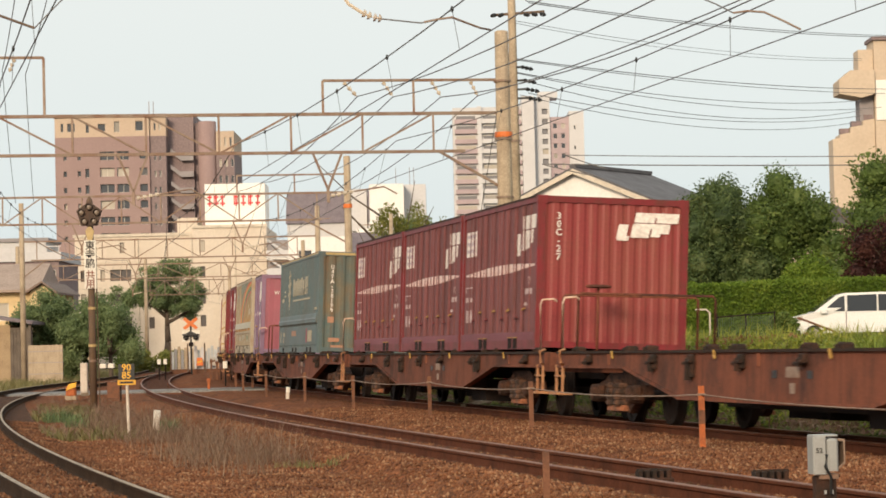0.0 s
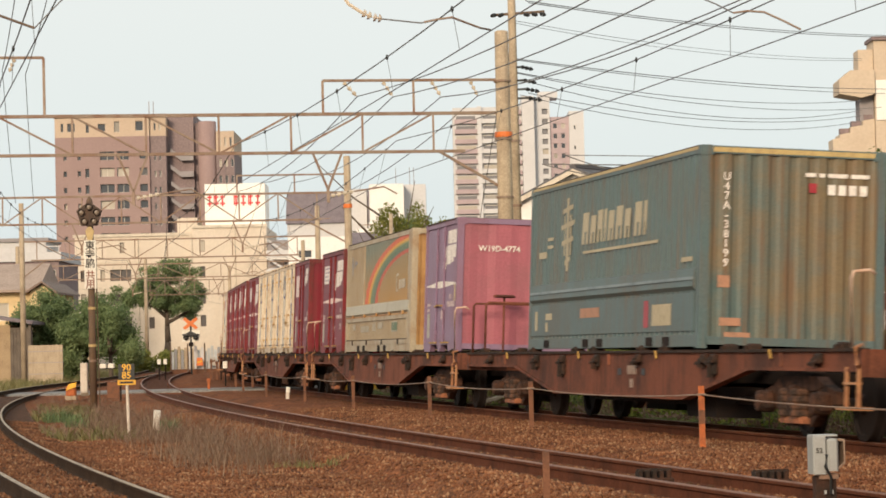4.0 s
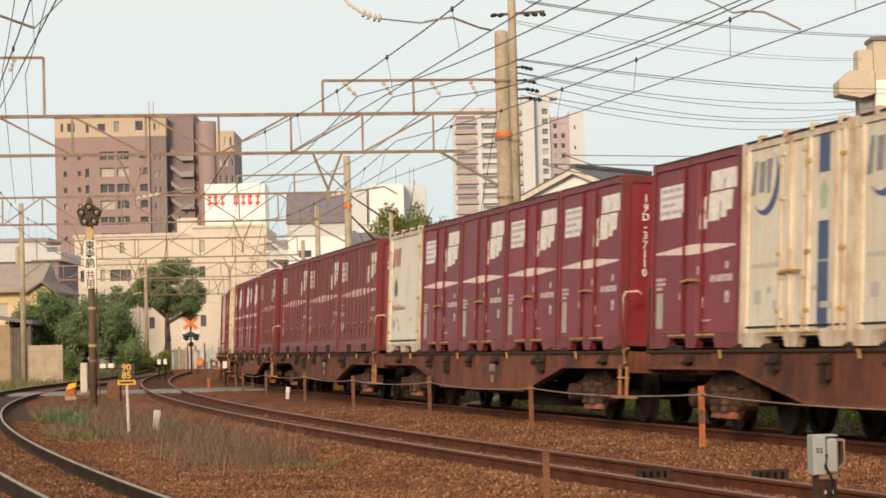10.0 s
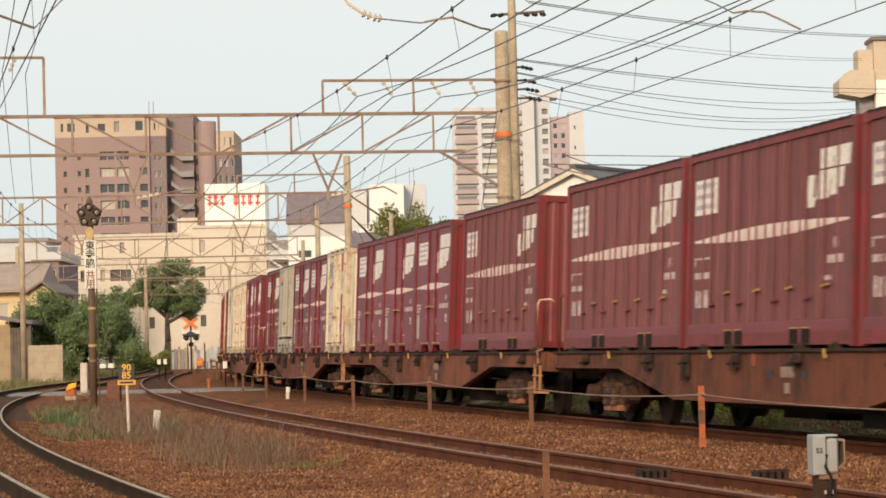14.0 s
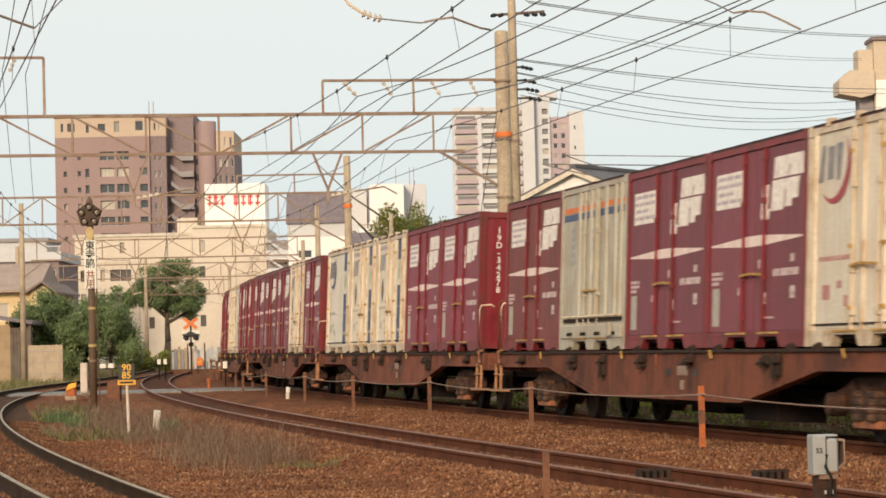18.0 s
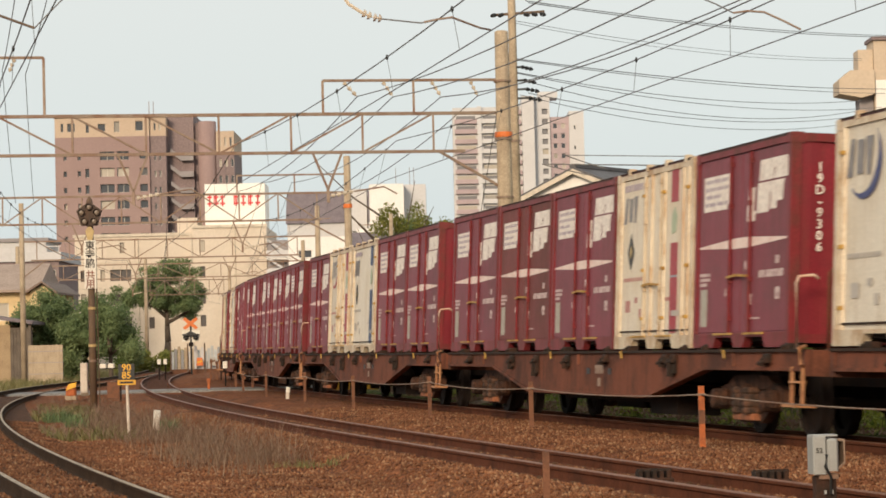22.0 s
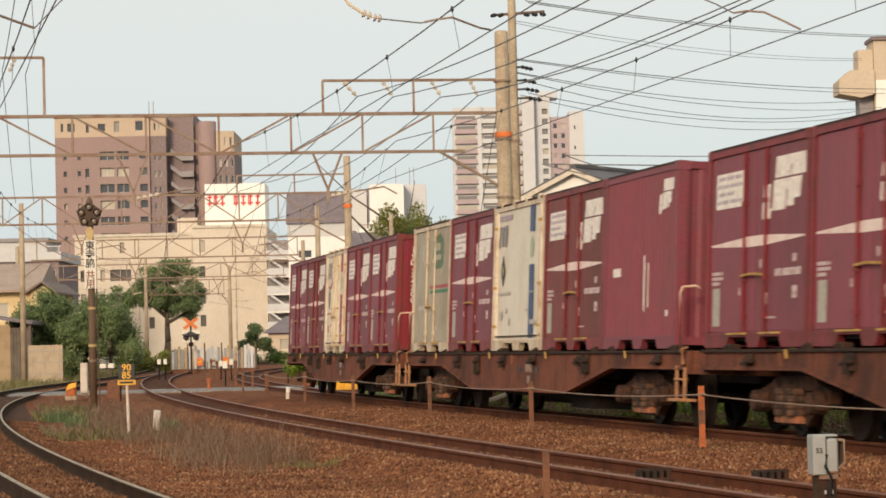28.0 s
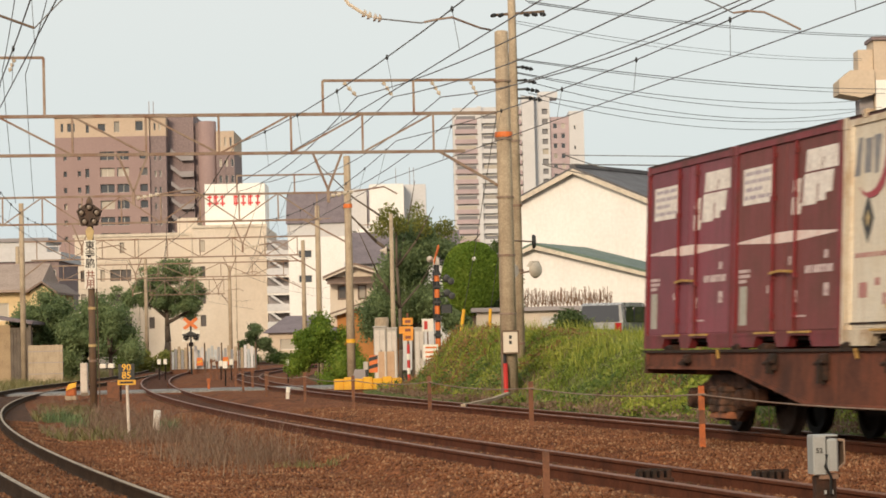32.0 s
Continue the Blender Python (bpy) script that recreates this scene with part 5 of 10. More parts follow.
def bank_z(x, y):
    """The grassy bank right of the train's track: it runs out at the level crossing."""
    w = off(track_c, x, y)
    e = soft(78.5, 84.5, y)
    high = 1.02 + 0.40 * soft(60, 73, y) * (1 - soft(6.5, 10, w)) + 0.12 * (1 - soft(3.6, 6.0, w))
    top = (high * (1 - e) + e * (-0.1 + 1.1 * soft(7, 15, w))) * soft(-30, 10, y + 30)
    return -0.12 + (top + 0.12) * soft(2.3 + 0.55 * soft(66, 76, y), 4.8 - 0.4 * soft(60, 75, y), w)


def ballast_z(x, y):
    a, b, c = off(track_a, x, y), off(track_b, x, y), off(track_c, x, y)
    z = np.full_like(x, -0.13)
    z = np.where((b > 0) & (c < 0), -0.10 + 0.05 * soft(0.9, 1.6, b) * soft(0.8, 1.5, -c), z)
    z = np.where(b < 0, -0.19 - 0.10 * soft(0.9, 1.6, -b) * soft(0.9, 1.6, a), z)
    z = np.where(a < -0.8, -0.19 - 0.22 * soft(0.8, 3.5, -a), z)
    z = np.where(c > 0.9, -0.16 - 0.05 * soft(0.9, 2.2, c), z)
    for tr, w in ((track_a, a), (track_b, b), (track_c, c)):
        k = 1 - soft(1.02, 1.5, abs(w))
        z = z * (1 - k) + k * (-0.142 + tr.cant * (HALF - w) / (2 * HALF))
    z = z + 0.018 * lumps(x, y, 5.0) + 0.02 * lumps(x, y, 1.3, 2.0) * soft(0.8, 1.3, np.minimum(np.minimum(abs(a), abs(b)), abs(c)))
    road = soft(84.2, 86.7, y) * (1 - soft(92.4, 94.5, y))
    return z * (1 - road) + road * (-0.075 - 0.02 * soft(86.4, 87.0, y))


def sheet(xs_of, ys, zf):
    """A sheet from rows of x for each y."""
    vs, fs, rows = [], [], []
    for y in ys:
        xs = np.asarray(xs_of(y))
        zs = zf(xs, np.full_like(xs, y))
        rows.append(len(vs))
        vs += [(float(a), float(y), float(c)) for a, c in zip(xs, zs)]
    n = len(np.asarray(xs_of(ys[0])))
    for i in range(len(ys) - 1):
        for j in range(n - 1):
            p = rows[i] + j
            fs.append((p, p + 1, p + n + 1, p + n))
    return Solid().add(vs, fs)


def ground_material(name, colours, scale=0.7, fine=18.0, bump=0.6, rough=0.95):
    """Soil, stones or turf: three colours mixed by noise at two scales and rough relief."""
    m = bpy.data.materials.new(name)
    m.use_nodes = True
    n, l = m.node_tree.nodes, m.node_tree.links
    b = n["Principled BSDF"]
    b.inputs["Roughness"].default_value, b.inputs["Specular IOR Level"].default_value = rough, 0.15
    co = n.new("ShaderNodeTexCoord")
    n1, n2, vo = n.new("ShaderNodeTexNoise"), n.new("ShaderNodeTexNoise"), n.new("ShaderNodeTexVoronoi")
    n1.inputs["Scale"].default_value, n1.inputs["Detail"].default_value = scale, 8
    n2.inputs["Scale"].default_value, n2.inputs["Detail"].default_value = fine * 0.4, 6
    vo.inputs["Scale"].default_value = fine
    for q in (n1, n2, vo):
        l.new(co.outputs["Object"], q.inputs["Vector"])
    ra = n.new("ShaderNodeValToRGB")
    ra.color_ramp.elements[0].position, ra.color_ramp.elements[0].color = 0.32, (*colours[0], 1)
    ra.color_ramp.elements[1].position, ra.color_ramp.elements[1].color = 0.68, (*colours[2], 1)
    ra.color_ramp.elements.new(0.5).color = (*colours[1], 1)
    l.new(n1.outputs[0], ra.inputs[0])
    mr = n.new("ShaderNodeMapRange")
    mr.inputs[3].default_value, mr.inputs[4].default_value = 0.45, 1.45
    sepc = n.new("ShaderNodeSeparateColor")
    l.new(vo.outputs["Color"], sepc.inputs[0])
    l.new(sepc.outputs[0], mr.inputs[0])
    mr2 = n.new("ShaderNodeMapRange")
    mr2.inputs[1].default_value, mr2.inputs[2].default_value, mr2.inputs[3].default_value, mr2.inputs[4].default_value = 0.3, 0.7, 0.7, 1.2
    l.new(n2.outputs[0], mr2.inputs[0])
    mu = n.new("ShaderNodeMath")
    mu.operation = "MULTIPLY"
    l.new(mr.outputs[0], mu.inputs[0])
    l.new(mr2.outputs[0], mu.inputs[1])
    hs = n.new("ShaderNodeHueSaturation")
    l.new(ra.outputs[0], hs.inputs["Color"])
    l.new(mu.outputs[0], hs.inputs["Value"])
    l.new(hs.outputs[0], b.inputs["Base Color"])
    bp = n.new("ShaderNodeBump")
    bp.inputs["Strength"].default_value, bp.inputs["Distance"].default_value = bump, 0.06
    l.new(vo.outputs["Distance"], bp.inputs["Height"])
    l.new(bp.outputs[0], b.inputs["Normal"])
    return m


m_soil = ground_material("dry_soil_and_turf", ((0.10, 0.09, 0.04), (0.13, 0.085, 0.05), (0.07, 0.10, 0.03)), 0.15, 16)
m_ballast = ground_material("rusty_ballast", ((0.120, 0.047, 0.023), (0.212, 0.077, 0.032), (0.180, 0.078, 0.036)), 0.35, 19)
m_oldballast = ground_material("old_brown_ballast", ((0.070, 0.038, 0.025), (0.105, 0.052, 0.030), (0.085, 0.048, 0.031)), 0.5, 19)
m_turf = ground_material("bank_turf", ((0.075, 0.105, 0.025), (0.115, 0.135, 0.035), (0.14, 0.11, 0.05)), 0.8, 9)
# Asphalt lightened: the sheen at a grazing view is in its colour.
m_asphalt = ground_material("sheen_paled_asphalt", ((0.20, 0.19, 0.18), (0.26, 0.245, 0.23), (0.18, 0.17, 0.16)), 0.5, 60, 0.15, 0.7)


def stone_material(name="loose_ballast_stone", tone=1.0):
    """Stones in rust browns; tone scales them for older, darker ballast."""
    m = bpy.data.materials.new(name)
    m.use_nodes = True
    n, l = m.node_tree.nodes, m.node_tree.links
    b = n["Principled BSDF"]
    b.inputs["Roughness"].default_value, b.inputs["Specular IOR Level"].default_value = 0.9, 0.2
    ge = n.new("ShaderNodeNewGeometry")
    ra = n.new("ShaderNodeValToRGB")
    ra.color_ramp.elements[0].color = (0.120, 0.049, 0.025, 1)
    ra.color_ramp.elements[1].color = (0.33, 0.190, 0.105, 1)
    e = ra.color_ramp.elements.new(0.45)
    e.color = (0.192, 0.079, 0.037, 1)
    e = ra.color_ramp.elements.new(0.8)
    e.color = (0.240, 0.110, 0.054, 1)
    l.new(ge.outputs["Random Per Island"], ra.inputs[0])
    no = n.new("ShaderNodeTexNoise")
    no.inputs["Scale"].default_value, no.inputs["Detail"].default_value = 0.8, 5
    co = n.new("ShaderNodeTexCoord")
    l.new(co.outputs["Object"], no.inputs[0])
    hs = n.new("ShaderNodeHueSaturation")
    mr = n.new("ShaderNodeMapRange")
    mr.inputs[1].default_value, mr.inputs[2].default_value, mr.inputs[3].default_value, mr.inputs[4].default_value = 0.3, 0.7, 0.7 * tone, 1.25 * tone
    l.new(no.outputs[0], mr.inputs[0])
    l.new(mr.outputs[0], hs.inputs["Value"])
    l.new(ra.outputs[0], hs.inputs["Color"])
    l.new(hs.outputs[0], b.inputs["Base Color"])
    return m


def far_rows():
    a = [-120, -80, -50, -30, -15, 0, 8]
    y = 14.0
    while y < 130:
        a.append(y)
        y += 3.0
    while y < 3200:
        a.append(y)
        y *= 1.16
    return a


def ground_xs(y):
    c = float(np.interp(y, track_c.y, track_c.x))
    near = np.concatenate([np.linspace(-22, -8, 8), np.linspace(-6, 12, 13)])
    wide = np.concatenate([[-2500, -900, -400, -160, -70, -35], near, [18, 28, 45, 80, 170, 400, 900, 2500]])
    return c + wide


def ground_z(x, y):
    w = off(track_c, x, y)
    z = np.where(w > 2.2, bank_z(x, y) - 0.10, -0.42)
    return z


thing("ground", "dry soil and scrubby turf around the railway", "ground", kind="structure", solid=sheet(ground_xs, far_rows(), ground_z), material=m_soil)
ys = np.concatenate([np.arange(-40, 8, 1.0), np.arange(8, 70, 0.3), np.arange(70, 130, 0.7), np.arange(130, 330, 4.0)])
bl = sheet(lambda y: np.interp(y, track_c.y, track_c.x) + np.linspace(-8.4, 2.9, 92), ys, ballast_z)
bo = sheet(lambda y: np.interp(y, track_c.y, track_c.x) + np.linspace(-17.0, -8.4, 41), ys, ballast_z)
thing("ballast_bed", "old dark brown ballast under the bright-railed track", "ballast", kind="structure", solid=bo, material=m_oldballast)
thing("ballast_bed", "rust-stained crushed stone ballast under the tracks", "ballast", kind="structure", solid=bl, material=m_ballast)
ys = np.arange(6, 86.6, 0.6)
thing("embankment", "overgrown grassy bank beside the railway", "embankment", kind="structure",
      solid=sheet(lambda y: np.interp(y, track_c.y, track_c.x) + np.concatenate([np.linspace(1.8, 2.9, 8), np.linspace(3.2, 17.0, 42)]), ys, lambda x, y: bank_z(x, y) + (0.05 * lumps(x, y, 1.6) + 0.03 * lumps(x, y, 4.1, 1.0)) * soft(2.3, 3.2, off(track_c, x, y)) - 0.32 * (1 - soft(1.85, 2.35, off(track_c, x, y)))), material=m_turf)


def scatter_stones(old):
    """Loose stones over the near ballast, joined: nobody could count them."""
    rng = np.random.default_rng(5)
    n = 150000
    y = 13 + 44 * rng.random(n) ** 1.25
    x = (rng.random(n) * 2 - 1) * (0.172 * y + 0.6)
    c = off(track_c, x, y)
    ok = (c < 2.4) & ((c < -8.4) == old)
    for tr in (track_a, track_b, track_c):
        w = off(tr, x, y)
        ok &= (abs(abs(w) - HALF) > 0.10)
    x, y = x[ok], y[ok]
    n = len(x)
    z = ballast_z(x, y)
    r = 0.010 + 0.017 * rng.random(n)
    base = np.array([(1, 0, 0), (-1, 0, 0), (0, 1, 0), (0, -1, 0), (0, 0, 1), (0, 0, -1)], float)
    v = base[None] * (r[:, None, None] * (0.65 + 0.7 * rng.random((n, 6, 1)))) + 0.35 * r[:, None, None] * (rng.random((n, 6, 3)) - 0.5)
    a = rng.random(n) * 6.283
    tl = (rng.random(n) - 0.5) * 1.6
    ca, sa, ct, st = np.cos(a)[:, None], np.sin(a)[:, None], np.cos(tl)[:, None], np.sin(tl)[:, None]
    vx, vy, vz = v[..., 0], v[..., 1], v[..., 2]
    vx, vz = vx * ct - vz * st, vx * st + vz * ct
    vx, vy = vx * ca - vy * sa, vx * sa + vy * ca
    v = np.stack([vx + x[:, None], vy + y[:, None], vz + (z + r * 0.35)[:, None]], -1).reshape(-1, 3)
    tri = np.array([(0, 2, 4), (2, 1, 4), (1, 3, 4), (3, 0, 4), (2, 0, 5), (1, 2, 5), (3, 1, 5), (0, 3, 5)])
    f = (tri[None] + 6 * np.arange(n)[:, None, None]).reshape(-1, 3)
    return quick_mesh("loose_ballast", v, f)


def quick_mesh(name, v, f):
    """A mesh of triangles or quads from arrays."""
    me = bpy.data.meshes.new(name)
    k = f.shape[1]
    me.vertices.add(len(v))
    me.vertices.foreach_set("co", np.ascontiguousarray(v, dtype=np.float32).ravel())
    me.loops.add(f.size)
    me.loops.foreach_set("vertex_index", np.ascontiguousarray(f, dtype=np.int32).ravel())
    me.polygons.add(len(f))
    me.polygons.foreach_set("loop_start", np.arange(0, f.size, k, dtype=np.int32))
    me.update(calc_edges=True)
    return me


thing("loose_ballast", "loose rust-stained ballast stones between the tracks", "gravel", kind="stuff", solid=scatter_stones(False), material=stone_material())
thing("loose_ballast", "loose dark brown ballast stones by the bright-railed track", "gravel", kind="stuff", solid=scatter_stones(True), material=stone_material("old_ballast_stone", 0.80))
build_track(track_a, "curving track with a bright worn railhead", m_rail_top)
build_track(track_b, "curving track with rusty rails on ballast", m_rail_dull)
build_track(track_c, "curving track under the freight train", m_rail_dull)

# Darker, smoother red-brown strip between the rails.
m_gaugeballast = ground_material("dark_gauge_ballast", ((0.070, 0.028, 0.015), (0.105, 0.040, 0.020), (0.088, 0.036, 0.019)), 0.6, 22)
for tr in (track_b, track_c):
    bed = grown(tr, -40, 120, 1.0, [(w, lift(tr, w) - 0.128 - d) for w, d in ((-0.47, 0.0), (0.0, -0.008), (0.47, 0.0), (0.47, 0.06), (-0.47, 0.06))])
    thing("ballast_bed", "darker red-brown ballast between the rails", "ballast", kind="structure", solid=bed, material=m_gaugeballast)

# the level crossing road
road = Solid()
xs = np.concatenate([np.linspace(-60, -24, 8), np.linspace(-22, 8, 40), np.linspace(10, 80, 12)])
vs, fs = [], []
for i, x in enumerate(xs):
    hump = 0.0
    up = 1.2 * float(soft(2.0, 14.0, x))
    for y, d in ((86.9, -0.5), (87.0, 0.0), (92.2, 0.0), (92.3, -0.5)):
        vs.append((x, y + 0.02 * x, -0.03 + up + d))
for i in range(len(xs) - 1):
    fs += [(4 * i + j, 4 * i + j + 1, 4 * i + j + 5, 4 * i + j + 4) for j in range(3)]
road.add(vs, fs)
thing("road", "asphalt road over the level crossing, paled for grazing sheen", "road", kind="structure", solid=road, material=m_asphalt)

# ---- overhead line: portals, wires, arms ----


def concrete_pole(parent, x, y, z0, z1, r=0.19, m=None):
    p = part("pole", Solid().lathe([(r, z0), (r * 0.78, z1), (r * 0.6, z1 + 0.02)], (x, y, 0), "z", 14), m or m_concrete, parent, "weathered concrete pole", True)
    return p


def portal(label, right, left, z_top, z_bottom, pole_top, bays, r=0.19, left_top=None, base=(0.0, 0.0), frames=(), first=0.07, reach=0.88, inward=False):
    """A lattice portal across the tracks: right and left are its feet in plan."""
    t = thing("catenary_portal", label, "catenary support", group="catenary portals")
    R, Lf = Vector((*right, 0)), Vector((*left, 0))
    concrete_pole(t, R.x, R.y, base[0], pole_top, r)
    concrete_pole(t, Lf.x, Lf.y, base[1], left_top or pole_top, r)
    d = (Lf - R)
    at = lambda u, z: R + d * u + Vector((0, 0, z))
    part("top_chord", Solid().bar(at(0, z_top), at(1, z_top), 0.075, 0.075), m_galv, t)
    part("bottom_chord", Solid().bar(at(0.06, z_bottom), at(0.97, z_bottom), 0.07, 0.07), m_galv, t)
    part("brace", Solid().bar(at(0.0, z_bottom - 0.9), at(0.10, z_bottom), 0.06), m_galv, t)
    part("brace", Solid().bar(at(1.0, z_bottom - 0.9), at(0.92, z_bottom), 0.06), m_galv, t)
    for i in range(bays + 1):
        u = first + reach * i / bays
        part("strut", Solid().bar(at(u, z_bottom), at(u, z_top), 0.05), m_galv, t)
        if i < bays:
            v = first + reach * (i + 1) / bays
            a, b = ((u, z_top), (v, z_bottom)) if i % 2 == (bays // 2) % 2 else ((u, z_bottom), (v, z_top))
            if inward:
                a, b = ((u, z_top), (v, z_bottom)) if i < bays // 2 else ((v, z_top), (u, z_bottom))
            part("diagonal", Solid().bar(at(*a), at(*b), 0.045), m_galv, t)
    for u0, u1, zf, posts in frames:
        part("upper_frame", Solid().bar(at(u0, zf), at(u1, zf), 0.06), m_galv, t)
        for u in posts:
            part("frame_post", Solid().bar(at(u, z_top), at(u, zf), 0.055), m_galv, t)
    return t, at


P1, P1L = (1.47, 62.0), (-13.6, 59.3)
P2, P2L = (-3.45, 98.0), (-19.5, 96.2)
P3, P3L = (-6.4, 137.0), (-21.4, 136.0)
P4, P4L = (-16.4, 205.0), (-22.6, 203.0)
t1, at1 = portal("lattice steel portal on tall concrete poles over the tracks", P1, P1L, 6.59, 5.71, 8.48, 7, 0.20, frames=((0.0, 0.275, 7.36, (0.137, 0.275)), (0.688, 0.98, 7.92, (0.688, 0.85))), base=(-0.2, -0.4), first=0.108, reach=0.756, inward=True)
part("marker_band", Solid().lathe([(0.205, 6.02), (0.205, 6.14)], (P1[0], P1[1], 0), "z", 14), m_orange, t1, "orange band round the pole")
t2, at2 = portal("lattice portal beyond the level crossing", P2, P2L, 6.93, 5.95, 8.24, 10, 0.16, frames=((0.0, 0.25, 7.6, (0.12, 0.25)),), base=(-0.2, -0.4))
part("marker_band", Solid().lathe([(0.165, 6.35), (0.165, 6.5)], (P2[0], P2[1], 0), "z", 14), m_orange, t2, "orange band round the pole")
part("marker_band", Solid().lathe([(0.172, 1.40), (0.172, 1.55)], (P2[0], P2[1], 0), "z", 14), m_yellow, t2, "yellow warning band")
t3, at3 = portal("lattice portal far along the curve", P3, P3L, 7.0, 6.05, 8.53, 8, 0.16, left_top=8.95, base=(-0.3, -0.4))
t4, at4 = portal("distant lattice portal on the curve", P4, P4L, 6.7, 5.6, 7.7, 5, 0.16, left_top=8.4, base=(-0.3, -0.4))
t5, at5 = portal("distant lattice portal on the curve", (-9.0, 172.0), (-27.2, 171.0), 6.9, 6.0, 8.2, 8, 0.16, base=(-0.3, -0.4))


def insulator(parent, a, b, n=4, m=None):
    """A short string of porcelain discs from a to b."""
    a, b = Vector(a), Vector(b)
    so = Solid()
    q = (b - a)
    for i in range(n):
        c0, c1 = a + q * ((i + 0.2) / n), a + q * ((i + 0.75) / n)
        so.tube(c0, c1, 0.055, 0.035, 8)
    so.tube(a, b, 0.014, n=5)
    return part("insulator", so, m or m_insul, parent, "dark insulator string" if m is m_black else "pale porcelain insulator")


def hanger(parent, at, u, z):
    """A V-shaped bracket under the beam with two insulators and a steady arm."""
    p = at(u, z)
    d = (at(1, 0) - at(0, 0)).normalized()
    foot = p + Vector((0, 0, -0.85))
    so = Solid().bar(p - d * 0.34, foot, 0.05).bar(p + d * 0.34, foot, 0.05).bar(foot, foot + Vector((0, 0, -0.3)), 0.07)
    b = part("bracket", so, m_galv, parent)
    insulator(b, foot + Vector((0, 0, -0.15)) - d * 0.05, foot - d * 0.6 + Vector((0, 0, -0.05)))
    part("steady_arm", Solid().wire([foot - d * 0.6 + Vector((0, 0, -0.05)), foot - d * 1.3 + Vector((0, 0, 0.05)), foot - d * 1.6 + Vector((0, 0, -0.12))], 0.02, 5), m_galv, b)


for parent, at, z, us in ((t1, at1, 5.71, (0.27, 0.56)), (t2, at2, 5.95, (0.24, 0.6)), (t3, at3, 6.05, (0.3, 0.62)), (t5, at5, 6.0, (0.3, 0.6))):
    for u in us:
        hanger(parent, at, u, z)
for u, v in ((0.244, 0.2236), (0.184, 0.169), (0.11, 0.0956), (0.05, 0.039)):
    insulator(t1, at1(u, 7.34), at1(v, 7.0), 3)
for u in (0.73, 0.78):
    insulator(t1, at1(u, 7.9), at1(u + 0.008, 7.6), 3)


def span(a, b, sag, n=9):
    a, b = Vector(a), Vector(b)
    return [a.lerp(b, i / n) - Vector((0, 0, sag * 4 * (i / n) * (1 - i / n))) for i in range(n + 1)]


def overhead(tr, label, ys_, z_contact=5.05, z_mess=(5.95, 5.95), sag=0.42, shift=(), stagger=(-0.2, 0.2, -0.2, 0.2, -0.2, 0.2, -0.2, 0.2), count=8.0, phase=0.5):
    """Messenger and contact wire with droppers along one track, held at the portals."""
    t = thing("overhead_wire", label, "overhead wire", group="overhead wires")
    hold = []
    for i, y in enumerate(ys_):
        x = float(np.interp(y, tr.y, tr.x)) + (shift[i] if i < len(shift) else 0.0)
        hold.append((Vector((x + stagger[i], y, z_contact)), Vector((x + 0.05, y, z_mess[0]))))
    for (c0, m0), (c1, m1) in zip(hold[:-1], hold[1:]):
        part("contact_wire", Solid().wire(span(c0, c1, 0.02, 2), 0.0085), m_wire, t)
        mp = span(m0, m1, sag, 10)
        part("messenger_wire", Solid().wire(mp, 0.010), m_wire, t)
        for i in range(int(count)):
            u = (i + phase) / count
            a = m0.lerp(m1, u) - Vector((0, 0, sag * 4 * u * (1 - u)))
            b = c0.lerp(c1, u)
            dr = part("dropper", Solid().tube(a, b, 0.004, n=4), m_wire, t)
            if c0.y < 90:
                part("clamp", Solid().lathe([(0.012, -0.04), (0.024, 0), (0.012, 0.04)], a, "z", 6), m_black, dr)
    return t


SPANS = [-22.0, 20.0, 61.4, 97.3, 136.5, 171.5, 204.0, 250.0]
overhead(track_c, "sagging messenger and contact wire over the train", SPANS, count=8.77, phase=0.44)
overhead(track_b, "sagging messenger and contact wire over a track", SPANS, shift=(0.0, -0.15, 0.55, 0.4, 0.2), stagger=(0.0, 0.15, 0.10, 0.0, -0.2, 0.2, -0.2, 0.2), count=7.9, phase=0.77)
overhead(track_a, "sagging messenger and contact wire over a track", [-22.0, 20.0, 60.0, 97.0, 136.0, 171.0, 204.0], shift=(-0.12, -0.12, -0.12))
fe = thing("feeder_wire", "bundle of feeder wires strung along the portals", "overhead wire", group="overhead wires")
for near, here, far, sag in (((6.35, 20.0, 7.01), (-1.90, 61.6, 7.01), (-7.40, 97.6, 7.03), 0.61), ((7.17, 20.0, 6.98), (-1.08, 61.6, 6.98), (-6.58, 97.6, 7.30), 0.68),
                             ((8.28, 20.0, 6.95), (0.03, 61.6, 6.95), (-5.47, 97.6, 7.30), 0.83), ((9.12, 20.0, 6.96), (0.88, 61.6, 6.96), (-4.63, 97.6, 6.54), 0.42)):
    part("wire", Solid().wire(span(near, here, sag, 14), 0.012), m_wire, fe)
    part("wire", Solid().wire(span(here, far, 0.4), 0.012), m_wire, fe)
    hold = [far] + [(float(np.interp(y, track_c.y, track_c.x)) + far[0] + 6.3, y, 7.05) for y in (136.6, 172.0)]
    for a, b in zip(hold[:-1], hold[1:]):
        part("wire", Solid().wire(span(a, b, 0.4), 0.010), m_wire, fe)
lf = thing("feeder_wire", "feeder wires on the far side of the tracks", "overhead wire", group="overhead wires")
